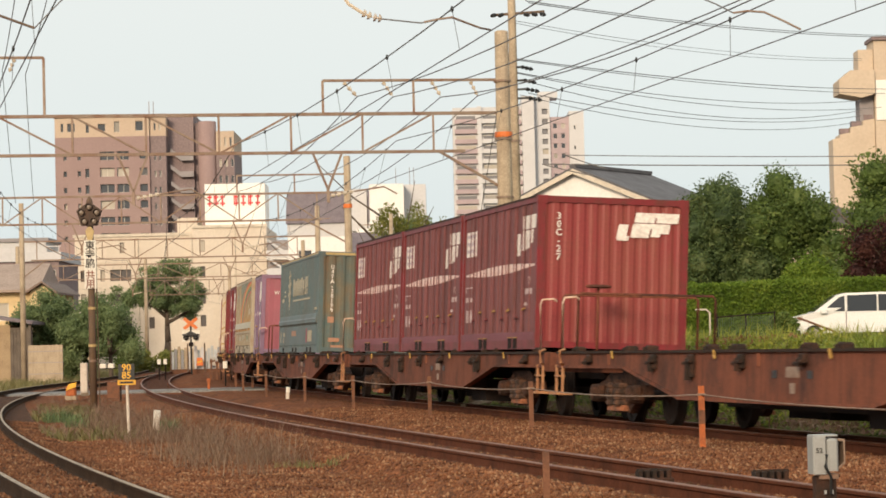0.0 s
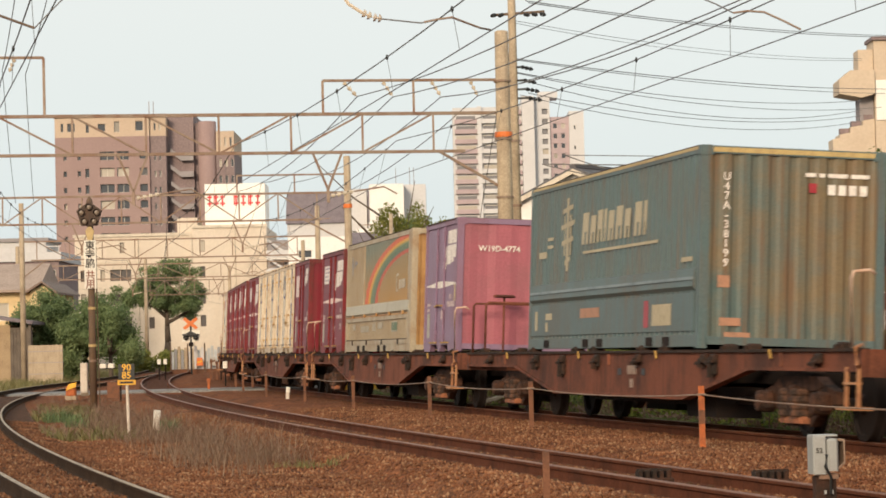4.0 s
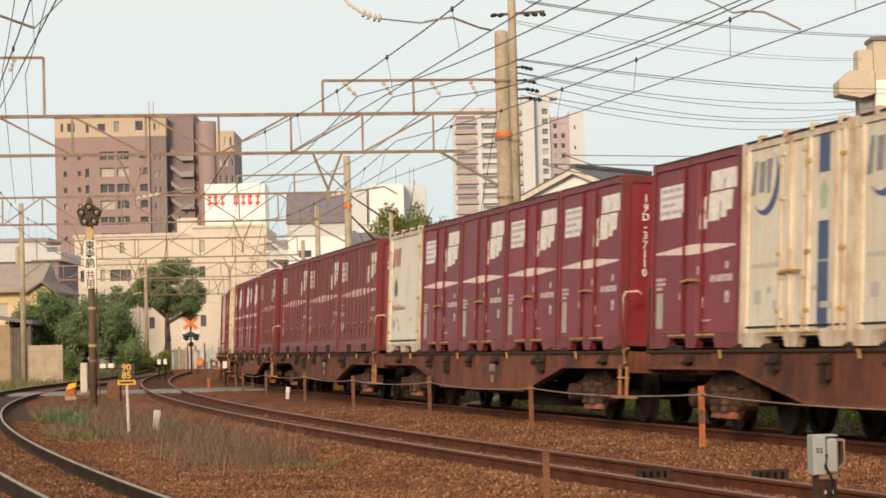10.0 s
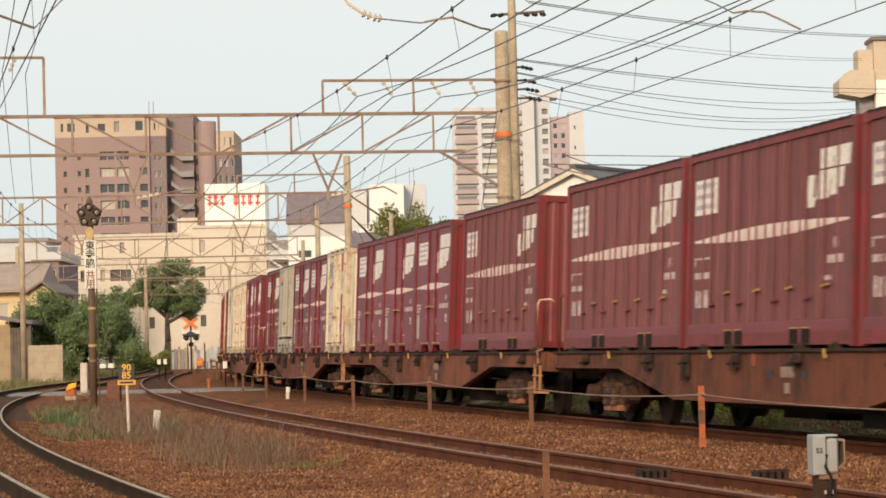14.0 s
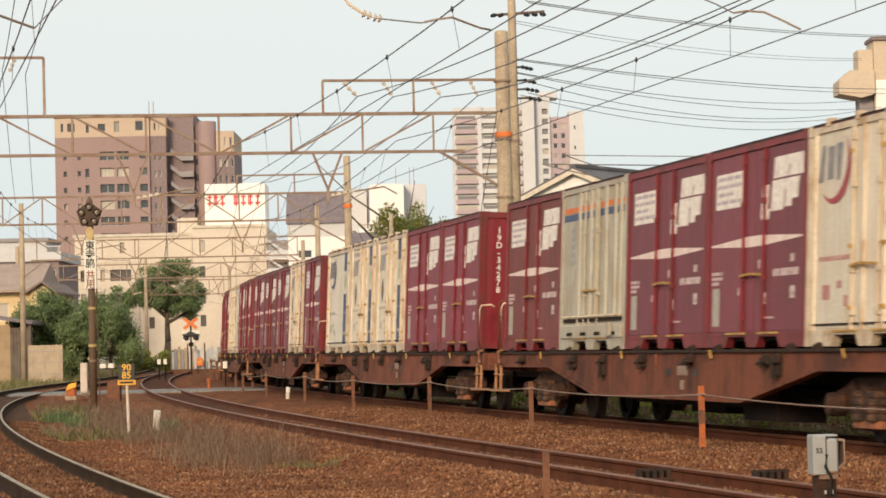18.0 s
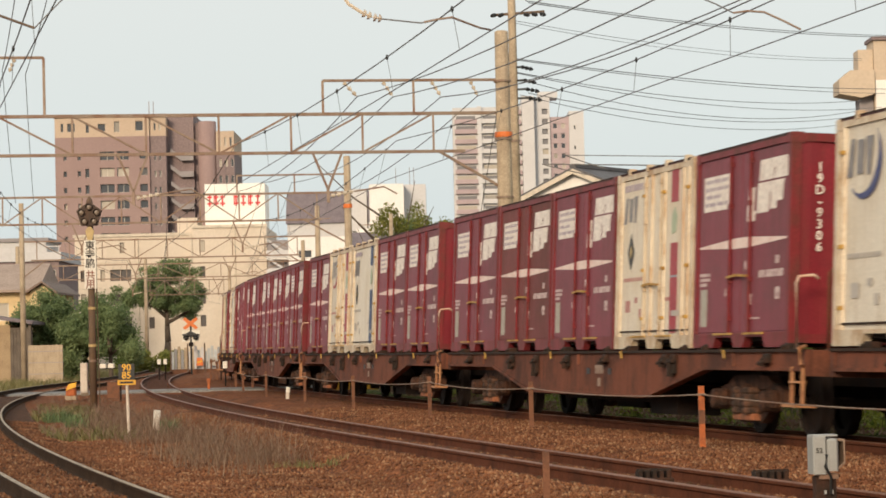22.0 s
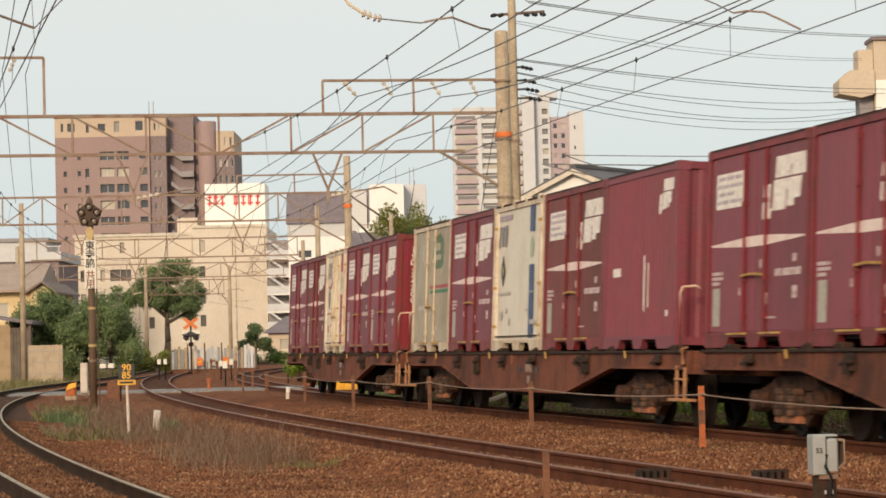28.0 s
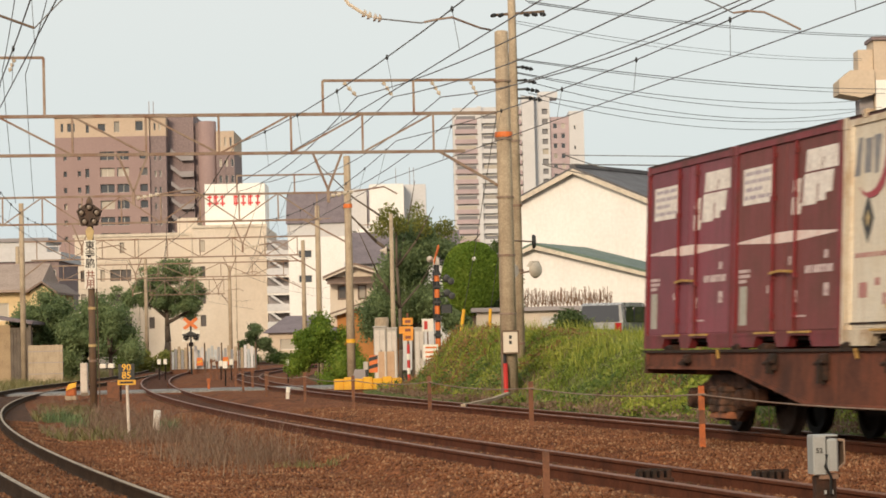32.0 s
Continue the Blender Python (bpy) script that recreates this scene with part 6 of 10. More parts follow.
for near, here, far in (((-1.98, 19.8, 7.86), (-9.32, 60.2, 7.56), (-14.74, 96.6, 6.72)), ((-2.56, 19.8, 7.87), (-9.84, 60.2, 7.66), (-15.39, 96.6, 6.73))):
    part("wire", Solid().wire(span(near, here, 0.4, 12), 0.009), m_wire, lf)
    part("wire", Solid().wire(span(here, far, 0.3), 0.009), m_wire, lf)

# ---- buildings ----
# Brown tower wall raised in tone, with haze put into the colour.
m_brownwall = paint("brown_tiled_wall", (0.31, 0.215, 0.20), 0.8, second=(0.275, 0.19, 0.18), grain=0.15, amount=0.6, fine=3, bump=0.05, fleck=0.05)
m_beigewall = paint("beige_tiled_wall", (0.50, 0.385, 0.29), 0.8, second=(0.45, 0.345, 0.26), grain=0.2, amount=0.6, fine=3, bump=0.05, fleck=0.05)
# Slate tone; on the brown tower it stands in for shaded faces.
m_slateshade = paint("slate_and_shade_wall", (0.235, 0.175, 0.172), 0.8, grain=0.2, amount=0.3, fine=3, bump=0.05)
m_creamwall = paint("cream_plaster_wall", (0.62, 0.535, 0.44), 0.85, second=(0.56, 0.47, 0.38), grain=0.25, amount=0.7, fine=4, bump=0.05, streak=0.12, streak_colour=(0.4, 0.3, 0.2), fleck=0.05)
m_whitewall = paint("white_plaster_wall", (0.80, 0.765, 0.73), 0.85, second=(0.75, 0.70, 0.66), grain=0.4, amount=0.7, fine=5, bump=0.05, streak=0.10, streak_colour=(0.5, 0.4, 0.3), fleck=0.05)
# Pink and pale grey walls cooled: the far tower's haze is included.
m_pinktile = paint("dusty_pink_tile", (0.43, 0.335, 0.345), 0.8, grain=0.2, amount=0.3, fine=3, bump=0.04, fleck=0.05)
m_palewall = paint("pale_grey_wall", (0.57, 0.555, 0.555), 0.8, second=(0.51, 0.495, 0.495), grain=0.2, amount=0.5, fine=3, bump=0.04, fleck=0.05)
m_greywall = paint("grey_wall", (0.30, 0.27, 0.27), 0.8, grain=0.2, amount=0.4, fine=3, bump=0.04, fleck=0.05)
m_rooftile = paint("grey_roof_tile", (0.10, 0.095, 0.10), 0.6, grain=1.0, amount=0.5, fine=12, bump=0.3)
m_greenroof = paint("green_metal_roof", (0.09, 0.14, 0.105), 0.5, grain=1.0, amount=0.5, fine=12, bump=0.1)
m_trim = paint("white_window_frame", (0.62, 0.58, 0.52), 0.5, grain=2, bump=0.0)
m_tanwall = paint("tan_plastered_wall", (0.56, 0.45, 0.34), 0.85, second=(0.50, 0.39, 0.29), grain=0.5, amount=0.5, fine=6, fleck=0.05)
m_mauveroof = paint("mauve_grey_roof_tile", (0.19, 0.155, 0.165), 0.75, second=(0.14, 0.115, 0.125), grain=1.2, amount=0.7, fine=10, bump=0.3)
m_tanroof = paint("sun_bleached_tan_roof_tile", (0.36, 0.275, 0.225), 0.8, second=(0.29, 0.22, 0.18), grain=1.2, amount=0.7, fine=10, bump=0.3)
m_fascia = paint("pale_timber_fascia", (0.60, 0.52, 0.42), 0.7, grain=2, amount=0.6)
m_browneave = paint("brown_tiled_eave", (0.20, 0.14, 0.11), 0.7, grain=2, amount=0.6)
m_signwhite = paint("white_sign_panel", (0.80, 0.78, 0.73), 0.5, grain=0.5, amount=0.2, bump=0.0)
m_signred = paint("red_sign_shape", (0.62, 0.045, 0.05), 0.5, grain=2, amount=0.2, bump=0.0)


def glass(name, tint_c, rough=0.08):
    m = bpy.data.materials.new(name)
    m.use_nodes = True
    n, l = m.node_tree.nodes, m.node_tree.links
    b = n["Principled BSDF"]
    info = n.new("ShaderNodeObjectInfo")
    ra = n.new("ShaderNodeValToRGB")
    ra.color_ramp.elements[0].color = (*tint_c, 1)
    ra.color_ramp.elements[1].color = (0.45, 0.40, 0.33, 1)
    ra.color_ramp.elements[0].position, ra.color_ramp.elements[1].position = 0.62, 0.78
    l.new(info.outputs["Random"], ra.inputs[0])
    l.new(ra.outputs[0], b.inputs["Base Color"])
    b.inputs["Roughness"].default_value = rough
    b.inputs["Specular IOR Level"].default_value = 0.6
    return m


m_pane = glass("window_pane", (0.055, 0.06, 0.07))
# Lighter copy of the pane: distance haze is in the glass colour.
m_farpane = glass("hazy_far_pane", (0.20, 0.19, 0.195))
m_officepane = glass("brown_office_pane", (0.10, 0.085, 0.075))
m_darkpane = glass("dark_pane", (0.03, 0.032, 0.036), 0.05)
m_darkpane.node_tree.nodes["Color Ramp"].color_ramp.elements[1].color = (0.05, 0.05, 0.055, 1)


def block(parent, x0, x1, y0, y1, z0, z1, wall, holes=(), reveal=0.25, pane=None, name="wall", label="", frame_m=None):
    """A walled block. holes: (x0, x1, z0, z1) in the wall towards the tracks, each a real opening with a window in it."""
    xs = sorted({x0, x1, *[h[0] for h in holes], *[h[1] for h in holes]})
    zs = sorted({z0, z1, *[h[2] for h in holes], *[h[3] for h in holes]})
    so = Solid()
    inside = lambda x, z: any(h[0] < x < h[1] and h[2] < z < h[3] for h in holes)
    for a, b in zip(xs[:-1], xs[1:]):
        for c, d in zip(zs[:-1], zs[1:]):
            if not inside((a + b) / 2, (c + d) / 2):
                so.add([(a, y0, c), (b, y0, c), (b, y0, d), (a, y0, d)], [(0, 1, 2, 3)])
    so.add([(x0, y0, z0), (x1, y0, z0), (x1, y1, z0), (x0, y1, z0), (x0, y0, z1), (x1, y0, z1), (x1, y1, z1), (x0, y1, z1)],
           [(1, 2, 6, 5), (2, 3, 7, 6), (3, 0, 4, 7), (4, 5, 6, 7)])
    for a, b, c, d in holes:
        so.add([(a, y0, c), (b, y0, c), (b, y0, d), (a, y0, d), (a, y0 + reveal, c), (b, y0 + reveal, c), (b, y0 + reveal, d), (a, y0 + reveal, d)],
               [(0, 1, 5, 4), (1, 2, 6, 5), (2, 3, 7, 6), (3, 0, 4, 7)])
    w = part(name, so, wall, parent, label)
    for a, b, c, d in holes:
        f = 0.07
        fr = Solid().box(a, b, y0 + reveal - 0.06, y0 + reveal, c, c + f).box(a, b, y0 + reveal - 0.06, y0 + reveal, d - f, d)
        fr.box(a, a + f, y0 + reveal - 0.06, y0 + reveal, c + f, d - f).box(b - f, b, y0 + reveal - 0.06, y0 + reveal, c + f, d - f)
        if b - a > 1.4:
            n = max(1, round((b - a) / 1.3))
            for i in range(1, n):
                x = a + (b - a) * i / n
                fr.box(x - 0.04, x + 0.04, y0 + reveal - 0.055, y0 + reveal, c + f, d - f)
        wi = part("window", fr, frame_m or m_trim, parent)
        part("pane", Solid().box(a, b, y0 + reveal - 0.015, y0 + reveal + 0.02, c, d), pane or m_pane, wi)
    return w


# brown apartment tower
bt = thing("apartment_tower", "tall brown tiled apartment tower with beige top storeys", "building")
holes = []
for k in range(13):
    z = 37.3 - 3.0 * k
    holes += [(-62.5, -59.9, z - 0.6, z + 1.0), (-59.4, -57.2, z - 0.6, z + 1.0), (-55.2, -53.8, z - 0.5, z + 0.9)]
    holes += [(-69.2, -68.6, z - 0.5, z + 0.5), (-66.6, -66.0, z - 0.5, z + 0.5)]
    if k:
        holes += [(-65.2, -64.5, z - 0.7, z + 0.9)]
block(bt, -70.7, -53.4, 490, 512, 0, 41.0, m_brownwall, [h for h in holes if h[1] < -53.5], 0.6)
top = [(-69.6, -69.1, 42.0, 43.6), (-68.4, -67.0, 42.0, 43.6), (-65.0, -64.4, 41.8, 43.6), (-62.8, -61.4, 42.0, 43.4), (-59.8, -58.8, 41.8, 43.8), (-55.9, -54.5, 42.0, 43.8)]
block(bt, -70.7, -53.4, 490, 512, 41.0, 44.7, m_beigewall, top, 0.4, name="top_storey")
sw = [(-52.6 + 0.9 * i, -52.2 + 0.9 * i, 36.5 - 3 * k, 37.6 - 3 * k) for k in range(11) for i in (0, 1)]
# The tower's turned face: its shade is given by a darker wall colour.
block(bt, -53.38, -50.4, 490.6, 512, 0, 41.0, m_slateshade, sw, 0.3)
block(bt, -53.38, -50.4, 490.6, 512, 41.0, 44.6, m_beigewall, [(-52.6, -52.2, 42, 43.4), (-51.7, -51.3, 42, 43.4)], 0.3, name="top_storey")
block(bt, -50.38, -45.6, 494, 512, 0, 45.2, m_slateshade, name="stair_core")
for k in range(12):
    part("stair_flight", Solid().prism([(-50.2 + 0.4, 2.0 + 3 * k + 3), (-48.0, 0.6 + 3 * k + 3), (-48.0, 1.4 + 3 * k + 3), (-50.2 + 0.4, 2.8 + 3 * k + 3)], "y", 492.6, 493.9), m_greywall, bt)
    part("landing", Solid().box(-48.0, -45.6, 492.6, 494.0, 3.0 * k + 3.5, 3.0 * k + 4.5), m_greywall, bt)
block(bt, -45.58, -44.2, 495, 512, 0, 43.5, m_slateshade, name="stair_core")
part("round_tower", Solid().lathe([(1.7, 0), (1.7, 43.6), (1.5, 43.7)], (-43.1, 494.0, 0), "z", 18), m_brownwall, bt, "", True)
block(bt, -41.4, -38.1, 493, 512, 0, 38.0, m_slateshade, [(-40.9 + 1.1 * i, -40.4 + 1.1 * i, 35.2 - 3 * k, 36.6 - 3 * k) for k in range(11) for i in range(3)], 0.3)
block(bt, -41.4, -38.1, 493, 512, 38.0, 41.8, m_beigewall, [(-40.9 + 1.0 * i, -40.5 + 1.0 * i, 39.0, 40.6) for i in range(3)], 0.3, name="top_storey")
part("parapet", Solid().box(-70.9, -50.2, 489.8, 490.0, 44.6, 45.0).box(-70.9, -70.7, 490, 512, 44.6, 45.0), m_slateshade, bt)
for x in (-54.4, -53.6):
    part("aerial", Solid().tube((x, 500, 44.6), (x, 500, 48.3), 0.08, n=5), m_greywall, bt)

# pale apartment tower far behind
wt = thing("apartment_tower", "tall pale apartment tower with pink-brown balconies", "building")
FL = 3.04
def floors(x0, x1, y, top, n, m_front, wall, inner):
    for k in range(n):
        z = top - FL * (k + 1)
        part("balcony", Solid().box(x0, x1, y - 1.3, y - 1.1, z, z + 1.15).box(x0, x1, y - 1.3, y, z - 0.18, z), m_front, wt)
        wi = part("window", Solid().box(x0 + 0.3, x1 - 0.3, y - 0.05, y, z + 2.2, z + 2.4), inner, wt)
        part("pane", Solid().box(x0 + 0.5, x1 - 0.5, y - 0.04, y + 0.02, z + 0.2, z + 2.2), m_farpane, wi)
block(wt, 3.8, 24.8, 810, 835, 0, 73.2, m_palewall)
floors(4.4, 11.2, 810, 71.5, 21, m_pinktile, m_palewall, m_palewall)
floors(12.6, 18.8, 810, 71.5, 21, m_palewall, m_palewall, m_trim)
floors(21.2, 24.6, 810, 74.0, 21, m_pinktile, m_palewall, m_palewall)
part("pier", Solid().box(11.25, 12.55, 808.5, 810, 0, 73.4), m_palewall, wt)
block(wt, 24.82, 28.5, 808, 835, 0, 76.2, m_palewall, name="pier")
block(wt, 28.52, 33.4, 812, 835, 0, 76.0, m_palewall, [(31.0, 32.8, 73 - FL * k - 2.2, 73 - FL * k - 0.5) for k in range(20)], 0.8, m_farpane)
block(wt, 33.42, 39.2, 813, 835, 0, 70.0, m_pinktile, [(34.4, 35.6, 66.5 - FL * k, 68 - FL * k) for k in range(19)] + [(36.8, 38.0, 66.5 - FL * k, 68 - FL * k) for k in range(19)], 0.3)
block(wt, 39.22, 43.7, 812, 835, 0, 71.6, m_palewall, [(40.6, 41.2, 66.0 - 2 * FL * k, 67.2 - 2 * FL * k) for k in range(9)], 0.3)
part("roof_box", Solid().box(30, 36, 815, 825, 76.0, 78.0), m_palewall, wt)

# cream office block with a sign tower
cb = thing("office_building", "cream plastered office block with a white sign tower", "building")
h1 = []
for z in (10.15, 7.2, 4.2):
    h1 += [(-44.75, -44.1, z, z + 1.42), (-42.3, -41.75, z, z + 1.42), (-41.1, -39.85, z, z + 1.42), (-39.8, -38.5, z, z + 1.42), (-36.4, -35.7, z, z + 1.42)]
block(cb, -45.4, -30.9, 330, 350, 0, 15.6, m_creamwall, h1 + [(-39.85, -39.3, 13.6, 14.9), (-34.2, -33.4, 10.15, 11.5)], 0.35, m_officepane, frame_m=m_browneave)
h2 = [(-30.0, -29.3, z, z + 1.42) for z in (13.5, 10.3, 7.1, 4.3)]
block(cb, -30.88, -21.7, 329.4, 350, 0, 16.4, m_creamwall, h2, 0.35, m_officepane, frame_m=m_browneave)
part("pier", Solid().box(-31.2, -30.88, 329.2, 330, 0, 15.6), m_creamwall, cb)
part("rain_pipe", Solid().tube((-37.6, 329.9, 0), (-37.6, 329.9, 15.4), 0.08, n=6), m_fascia, cb)
part("rain_pipe", Solid().tube((-25.6, 329.3, 0), (-25.6, 329.3, 16.2), 0.08, n=6), m_fascia, cb)
for z in (6.2, 9.2, 12.4):
    part("string_course", Solid().box(-45.45, -30.9, 329.93, 330, z, z + 0.12), m_fascia, cb)
part("sign_bracket", Solid().box(-46.3, -45.42, 329.8, 330, 9.9, 10.9), m_signwhite, cb, "small white projecting sign")
part("roof_edge", Solid().box(-45.6, -30.9, 329.8, 330, 15.6, 15.95).box(-30.9, -21.6, 329.2, 329.4, 16.4, 16.75), m_fascia, cb)
block(cb, -29.6, -22.1, 334, 342, 16.4, 22.1, m_signwhite, name="sign_tower", label="white sign tower")
for i, x in enumerate((-29.3, -28.5, -27.7, -26.0, -25.1, -24.2, -23.3)):
    so = Solid().box(x, x + 0.62, 333.93, 333.99, 19.55, 19.75).box(x, x + 0.62, 333.93, 333.99, 20.35, 20.55).box(x + 0.22, x + 0.40, 333.925, 333.985, 19.3, 20.8)
    if i % 2:
        so.box(x + 0.02, x + 0.14, 333.925, 333.985, 19.4, 20.7)
    part("sign_shape", so, m_signred, cb, "red block shape on the sign")
block(cb, -33.0, -30.5, 333, 340, 15.6, 17.9, m_creamwall, name="penthouse")
part("rooftop_rail", Solid().box(-22.0, -14.0, 334, 334.1, 17.4, 17.5), m_galv, cb)

# white building with an open stair
sb = thing("office_building", "white building with an open outside staircase", "building")
block(sb, -18.6, -10.6, 322, 345, 0, 14.7, m_whitewall, [(-17.4, -15.8, z, z + 0.9) for z in (12.2, 9.2)], 0.3)
part("stair_wall", Solid().box(-21.3, -18.62, 324.5, 345, 0, 14.5), m_greywall, sb)
for k in range(6):
    z = 1.6 + 2.15 * k
    part("landing", Solid().box(-21.3, -18.62, 322.4, 324.5, z - 0.25, z), m_whitewall, sb)
    part("balustrade", Solid().box(-21.3, -18.62, 322.3, 322.4, z, z + 0.85), m_palewall, sb)
    part("stair_flight", Solid().prism([(-21.2, z + 2.0), (-18.7, z + 0.2), (-18.7, z + 0.5), (-21.2, z + 2.3)], "y", 322.5, 323.3), m_palewall, sb)
block(sb, -10.58, -2.6, 330, 345, 0, 15.9, m_whitewall, [(-9.4, -6.6, 13.9, 14.6)], 0.2, m_slateshade)
part("rooftop_rail", Solid().box(-10.4, -4.0, 329.9, 330, 16.3, 16.4), m_galv, sb)

gb = thing("warehouse", "long grey building with a dark sloping roof", "building")
block(gb, -23.2, -10.6, 400, 420, 0, 20.0, m_palewall)
part("roof", Solid().prism([(399.5, 20.0), (420, 20.0), (415, 24.9), (404, 24.9)], "x", -23.4, -10.5), m_mauveroof, gb)
wb = thing("office_building", "plain white block with rooftop boxes", "building")
block(wb, -10.3, -5.4, 380, 395, 0, 24.4, m_whitewall)
block(wb, -5.38, -2.3, 384, 395, 0, 24.5, m_palewall)
part("roof_box", Solid().box(-13.0, -10.8, 384, 390, 18, 24.0), m_palewall, wb)
for x in (-6.6, -4.6, -4.0):
    part("aerial", Solid().tube((x, 388, 24.4), (x, 388, 27.2), 0.05, n=5), m_greywall, wb)

# white gabled house with a dark tiled roof, and the low green-roofed one before it
hs = thing("gabled_house", "tall white gabled house with a dark tiled roof", "house", pose(7.5, 150, 0, 0, 0, -30))
part("wall", Solid().prism([(-3.65, 1.0), (4.75, 1.0), (4.75, 8.85), (0.1, 10.75), (-3.65, 9.2)], "y", 0, 9), m_whitewall, hs)
for s, x, zz in ((-1, -4.15, 9.0), (1, 5.4, 8.62)):
    part("roof", Solid().prism([(0.1, 10.80), (x, zz), (x, zz + 0.25), (0.1, 11.07)] if s < 0 else [(x, zz), (0.1, 10.80), (0.1, 11.07), (x, zz + 0.25)], "y", -0.45, 9.4), m_rooftile, hs, "dark tiled roof slope")
    part("bargeboard", Solid().prism([(0.1, 10.66), (x, zz - 0.14), (x, zz + 0.14), (0.1, 10.94)], "y", -0.51, -0.45), m_fascia, hs, "pale bargeboard")
part("ridge_cap", Solid().box(-0.12, 0.32, -0.45, 9.4, 11.02, 11.22), m_rooftile, hs)
part("eave_board", Solid().box(5.25, 5.38, -0.45, 9.4, 8.48, 8.62), m_fascia, hs)
lh = thing("low_house", "low cream building with a green metal roof", "house", pose(4.4, 130, 0, 0, 0, -20))
part("wall", Solid().prism([(-1.4, 0.4), (5.9, 0.4), (5.9, 4.35), (0.1, 5.9), (-1.4, 5.3)], "y", 0, 8), m_whitewall, lh)
part("roof", Solid().prism([(0.1, 5.95), (6.5, 4.25), (6.5, 4.40), (0.1, 6.12)], "y", -0.4, 8.4), m_greenroof, lh, "green metal roof slope")
part("roof", Solid().prism([(-1.8, 5.2), (0.1, 5.95), (0.1, 6.12), (-1.8, 5.36)], "y", -0.4, 8.4), m_greenroof, lh)
part("bargeboard", Solid().prism([(0.1, 5.80), (6.5, 4.10), (6.5, 4.28), (0.1, 6.0)], "y", -0.46, -0.4), m_fascia, lh)
part("bargeboard", Solid().prism([(-1.8, 5.06), (0.1, 5.80), (0.1, 6.0), (-1.8, 5.24)], "y", -0.46, -0.4), m_fascia, lh)

# long low shed and site wall below the houses
sh = thing("shed", "long low cream shed with a flat grey roof", "shed")
block(sh, 1.2, 5.2, 100.5, 103, 0.2, 2.45, m_creamwall, [(3.6, 4.8, 1.5, 2.25)], 0.1, m_palewall)
part("roof", Solid().box(1.0, 5.4, 100.2, 103.2, 2.45, 2.60), m_greywall, sh)

# orange-walled house and its neighbour by the crossing
oh = thing("house", "small house with a cream upper wall and orange lower wall", "house")
block(oh, -5.15, -2.7, 121, 127, 2.2, 4.2, m_creamwall, [(-4.81, -4.34, 3.4, 4.07), (-3.9, -3.5, 3.4, 4.07)], 0.12, m_officepane, frame_m=m_browneave)
part("gable", Solid().prism([(-5.15, 4.2), (-2.7, 4.2), (-2.7, 4.45), (-4.0, 4.92), (-5.15, 4.44)], "y", 121, 121.2), m_creamwall, oh)
for a, b in (((-5.45, 4.36), (-4.0, 4.95)), ((-4.0, 4.95), (-2.4, 4.42))):
    part("roof", Solid().prism([a, b, (b[0], b[1] + 0.11), (a[0], a[1] + 0.11)], "y", 120.5, 127.5), m_browneave, oh, "brown tiled roof slope")
    part("bargeboard", Solid().prism([(a[0], a[1] - 0.07), (b[0], b[1] - 0.07), b, a], "y", 120.46, 120.56), m_fascia, oh, "pale bargeboard")
part("pent_roof", Solid().prism([(120.3, 4.10), (121, 4.36), (121, 4.44), (120.3, 4.18)], "x", -5.25, -2.6), m_browneave, oh, "narrow brown roof over the window")
m_orangewall = paint("orange_wall", (0.46, 0.20, 0.06), 0.85, grain=0.8, amount=0.5, fine=6, fleck=0.05)
part("annex", Solid().prism([(-4.7, 0), (-2.0, 0), (-2.0, 3.55), (-4.7, 2.74)], "y", 117, 120.9), m_orangewall, oh, "orange rendered annex")
part("annex_roof", Solid().prism([(-5.0, 2.66), (-1.8, 3.64), (-1.8, 3.74), (-5.0, 2.76)], "y", 116.6, 121), m_browneave, oh)
part("annex_bargeboard", Solid().prism([(-5.0, 2.56), (-1.8, 3.54), (-1.8, 3.66), (-5.0, 2.68)], "y", 116.54, 116.62), m_fascia, oh, "pale bargeboard")
mr_ = thing("house", "house with a mauve-grey tiled roof behind the crossing trees", "house")
block(mr_, -5.2, 0.6, 140, 147, 0, 5.7, m_palewall, [(-4.4, -3.6, 4.2, 5.2)], 0.15)
part("roof", Solid().prism([(139.5, 5.6), (147.5, 5.6), (143.5, 7.4)], "x", -4.9, 0.9), m_mauveroof, mr_, "mauve-grey tiled roof")
lr_ = thing("house", "low house with a grey-mauve hipped roof", "house")
block(lr_, -16.4, -10.4, 250, 258, 0, 2.9, m_tanwall, [(-15.4, -13.8, 1.2, 2.2), (-12.8, -11.4, 1.2, 2.2)], 0.2, m_officepane)
part("roof", Solid().add([(-17.0, 249.4, 2.8), (-9.8, 249.4, 2.8), (-9.8, 258.6, 2.8), (-17.0, 258.6, 2.8), (-15.0, 254, 4.4), (-11.6, 254, 4.4)], [(0, 1, 5, 4), (1, 2, 5), (2, 3, 4, 5), (3, 0, 4), (3, 2, 1, 0)]), m_mauveroof, lr_, "grey-mauve hipped roof")

# houses behind the trees
yh = thing("house", "yellow plastered house with a grey tiled roof", "house")
m_yellowwall = paint("pale_yellow_wall", (0.66, 0.50, 0.28), 0.85, grain=0.8, amount=0.4, fine=6, fleck=0.05)
block(yh, -28.0, -22.9, 150, 158, 0, 4.9, m_yellowwall, [(-25.4, -24.4, 3.2, 4.2)], 0.15)
part("roof", Solid().prism([(149.3, 4.78), (149.3, 4.92), (154, 6.5), (158.7, 4.92), (158.7, 4.78)], "x", -28.6, -22.6), m_tanroof, yh, "tan tiled roof slope")
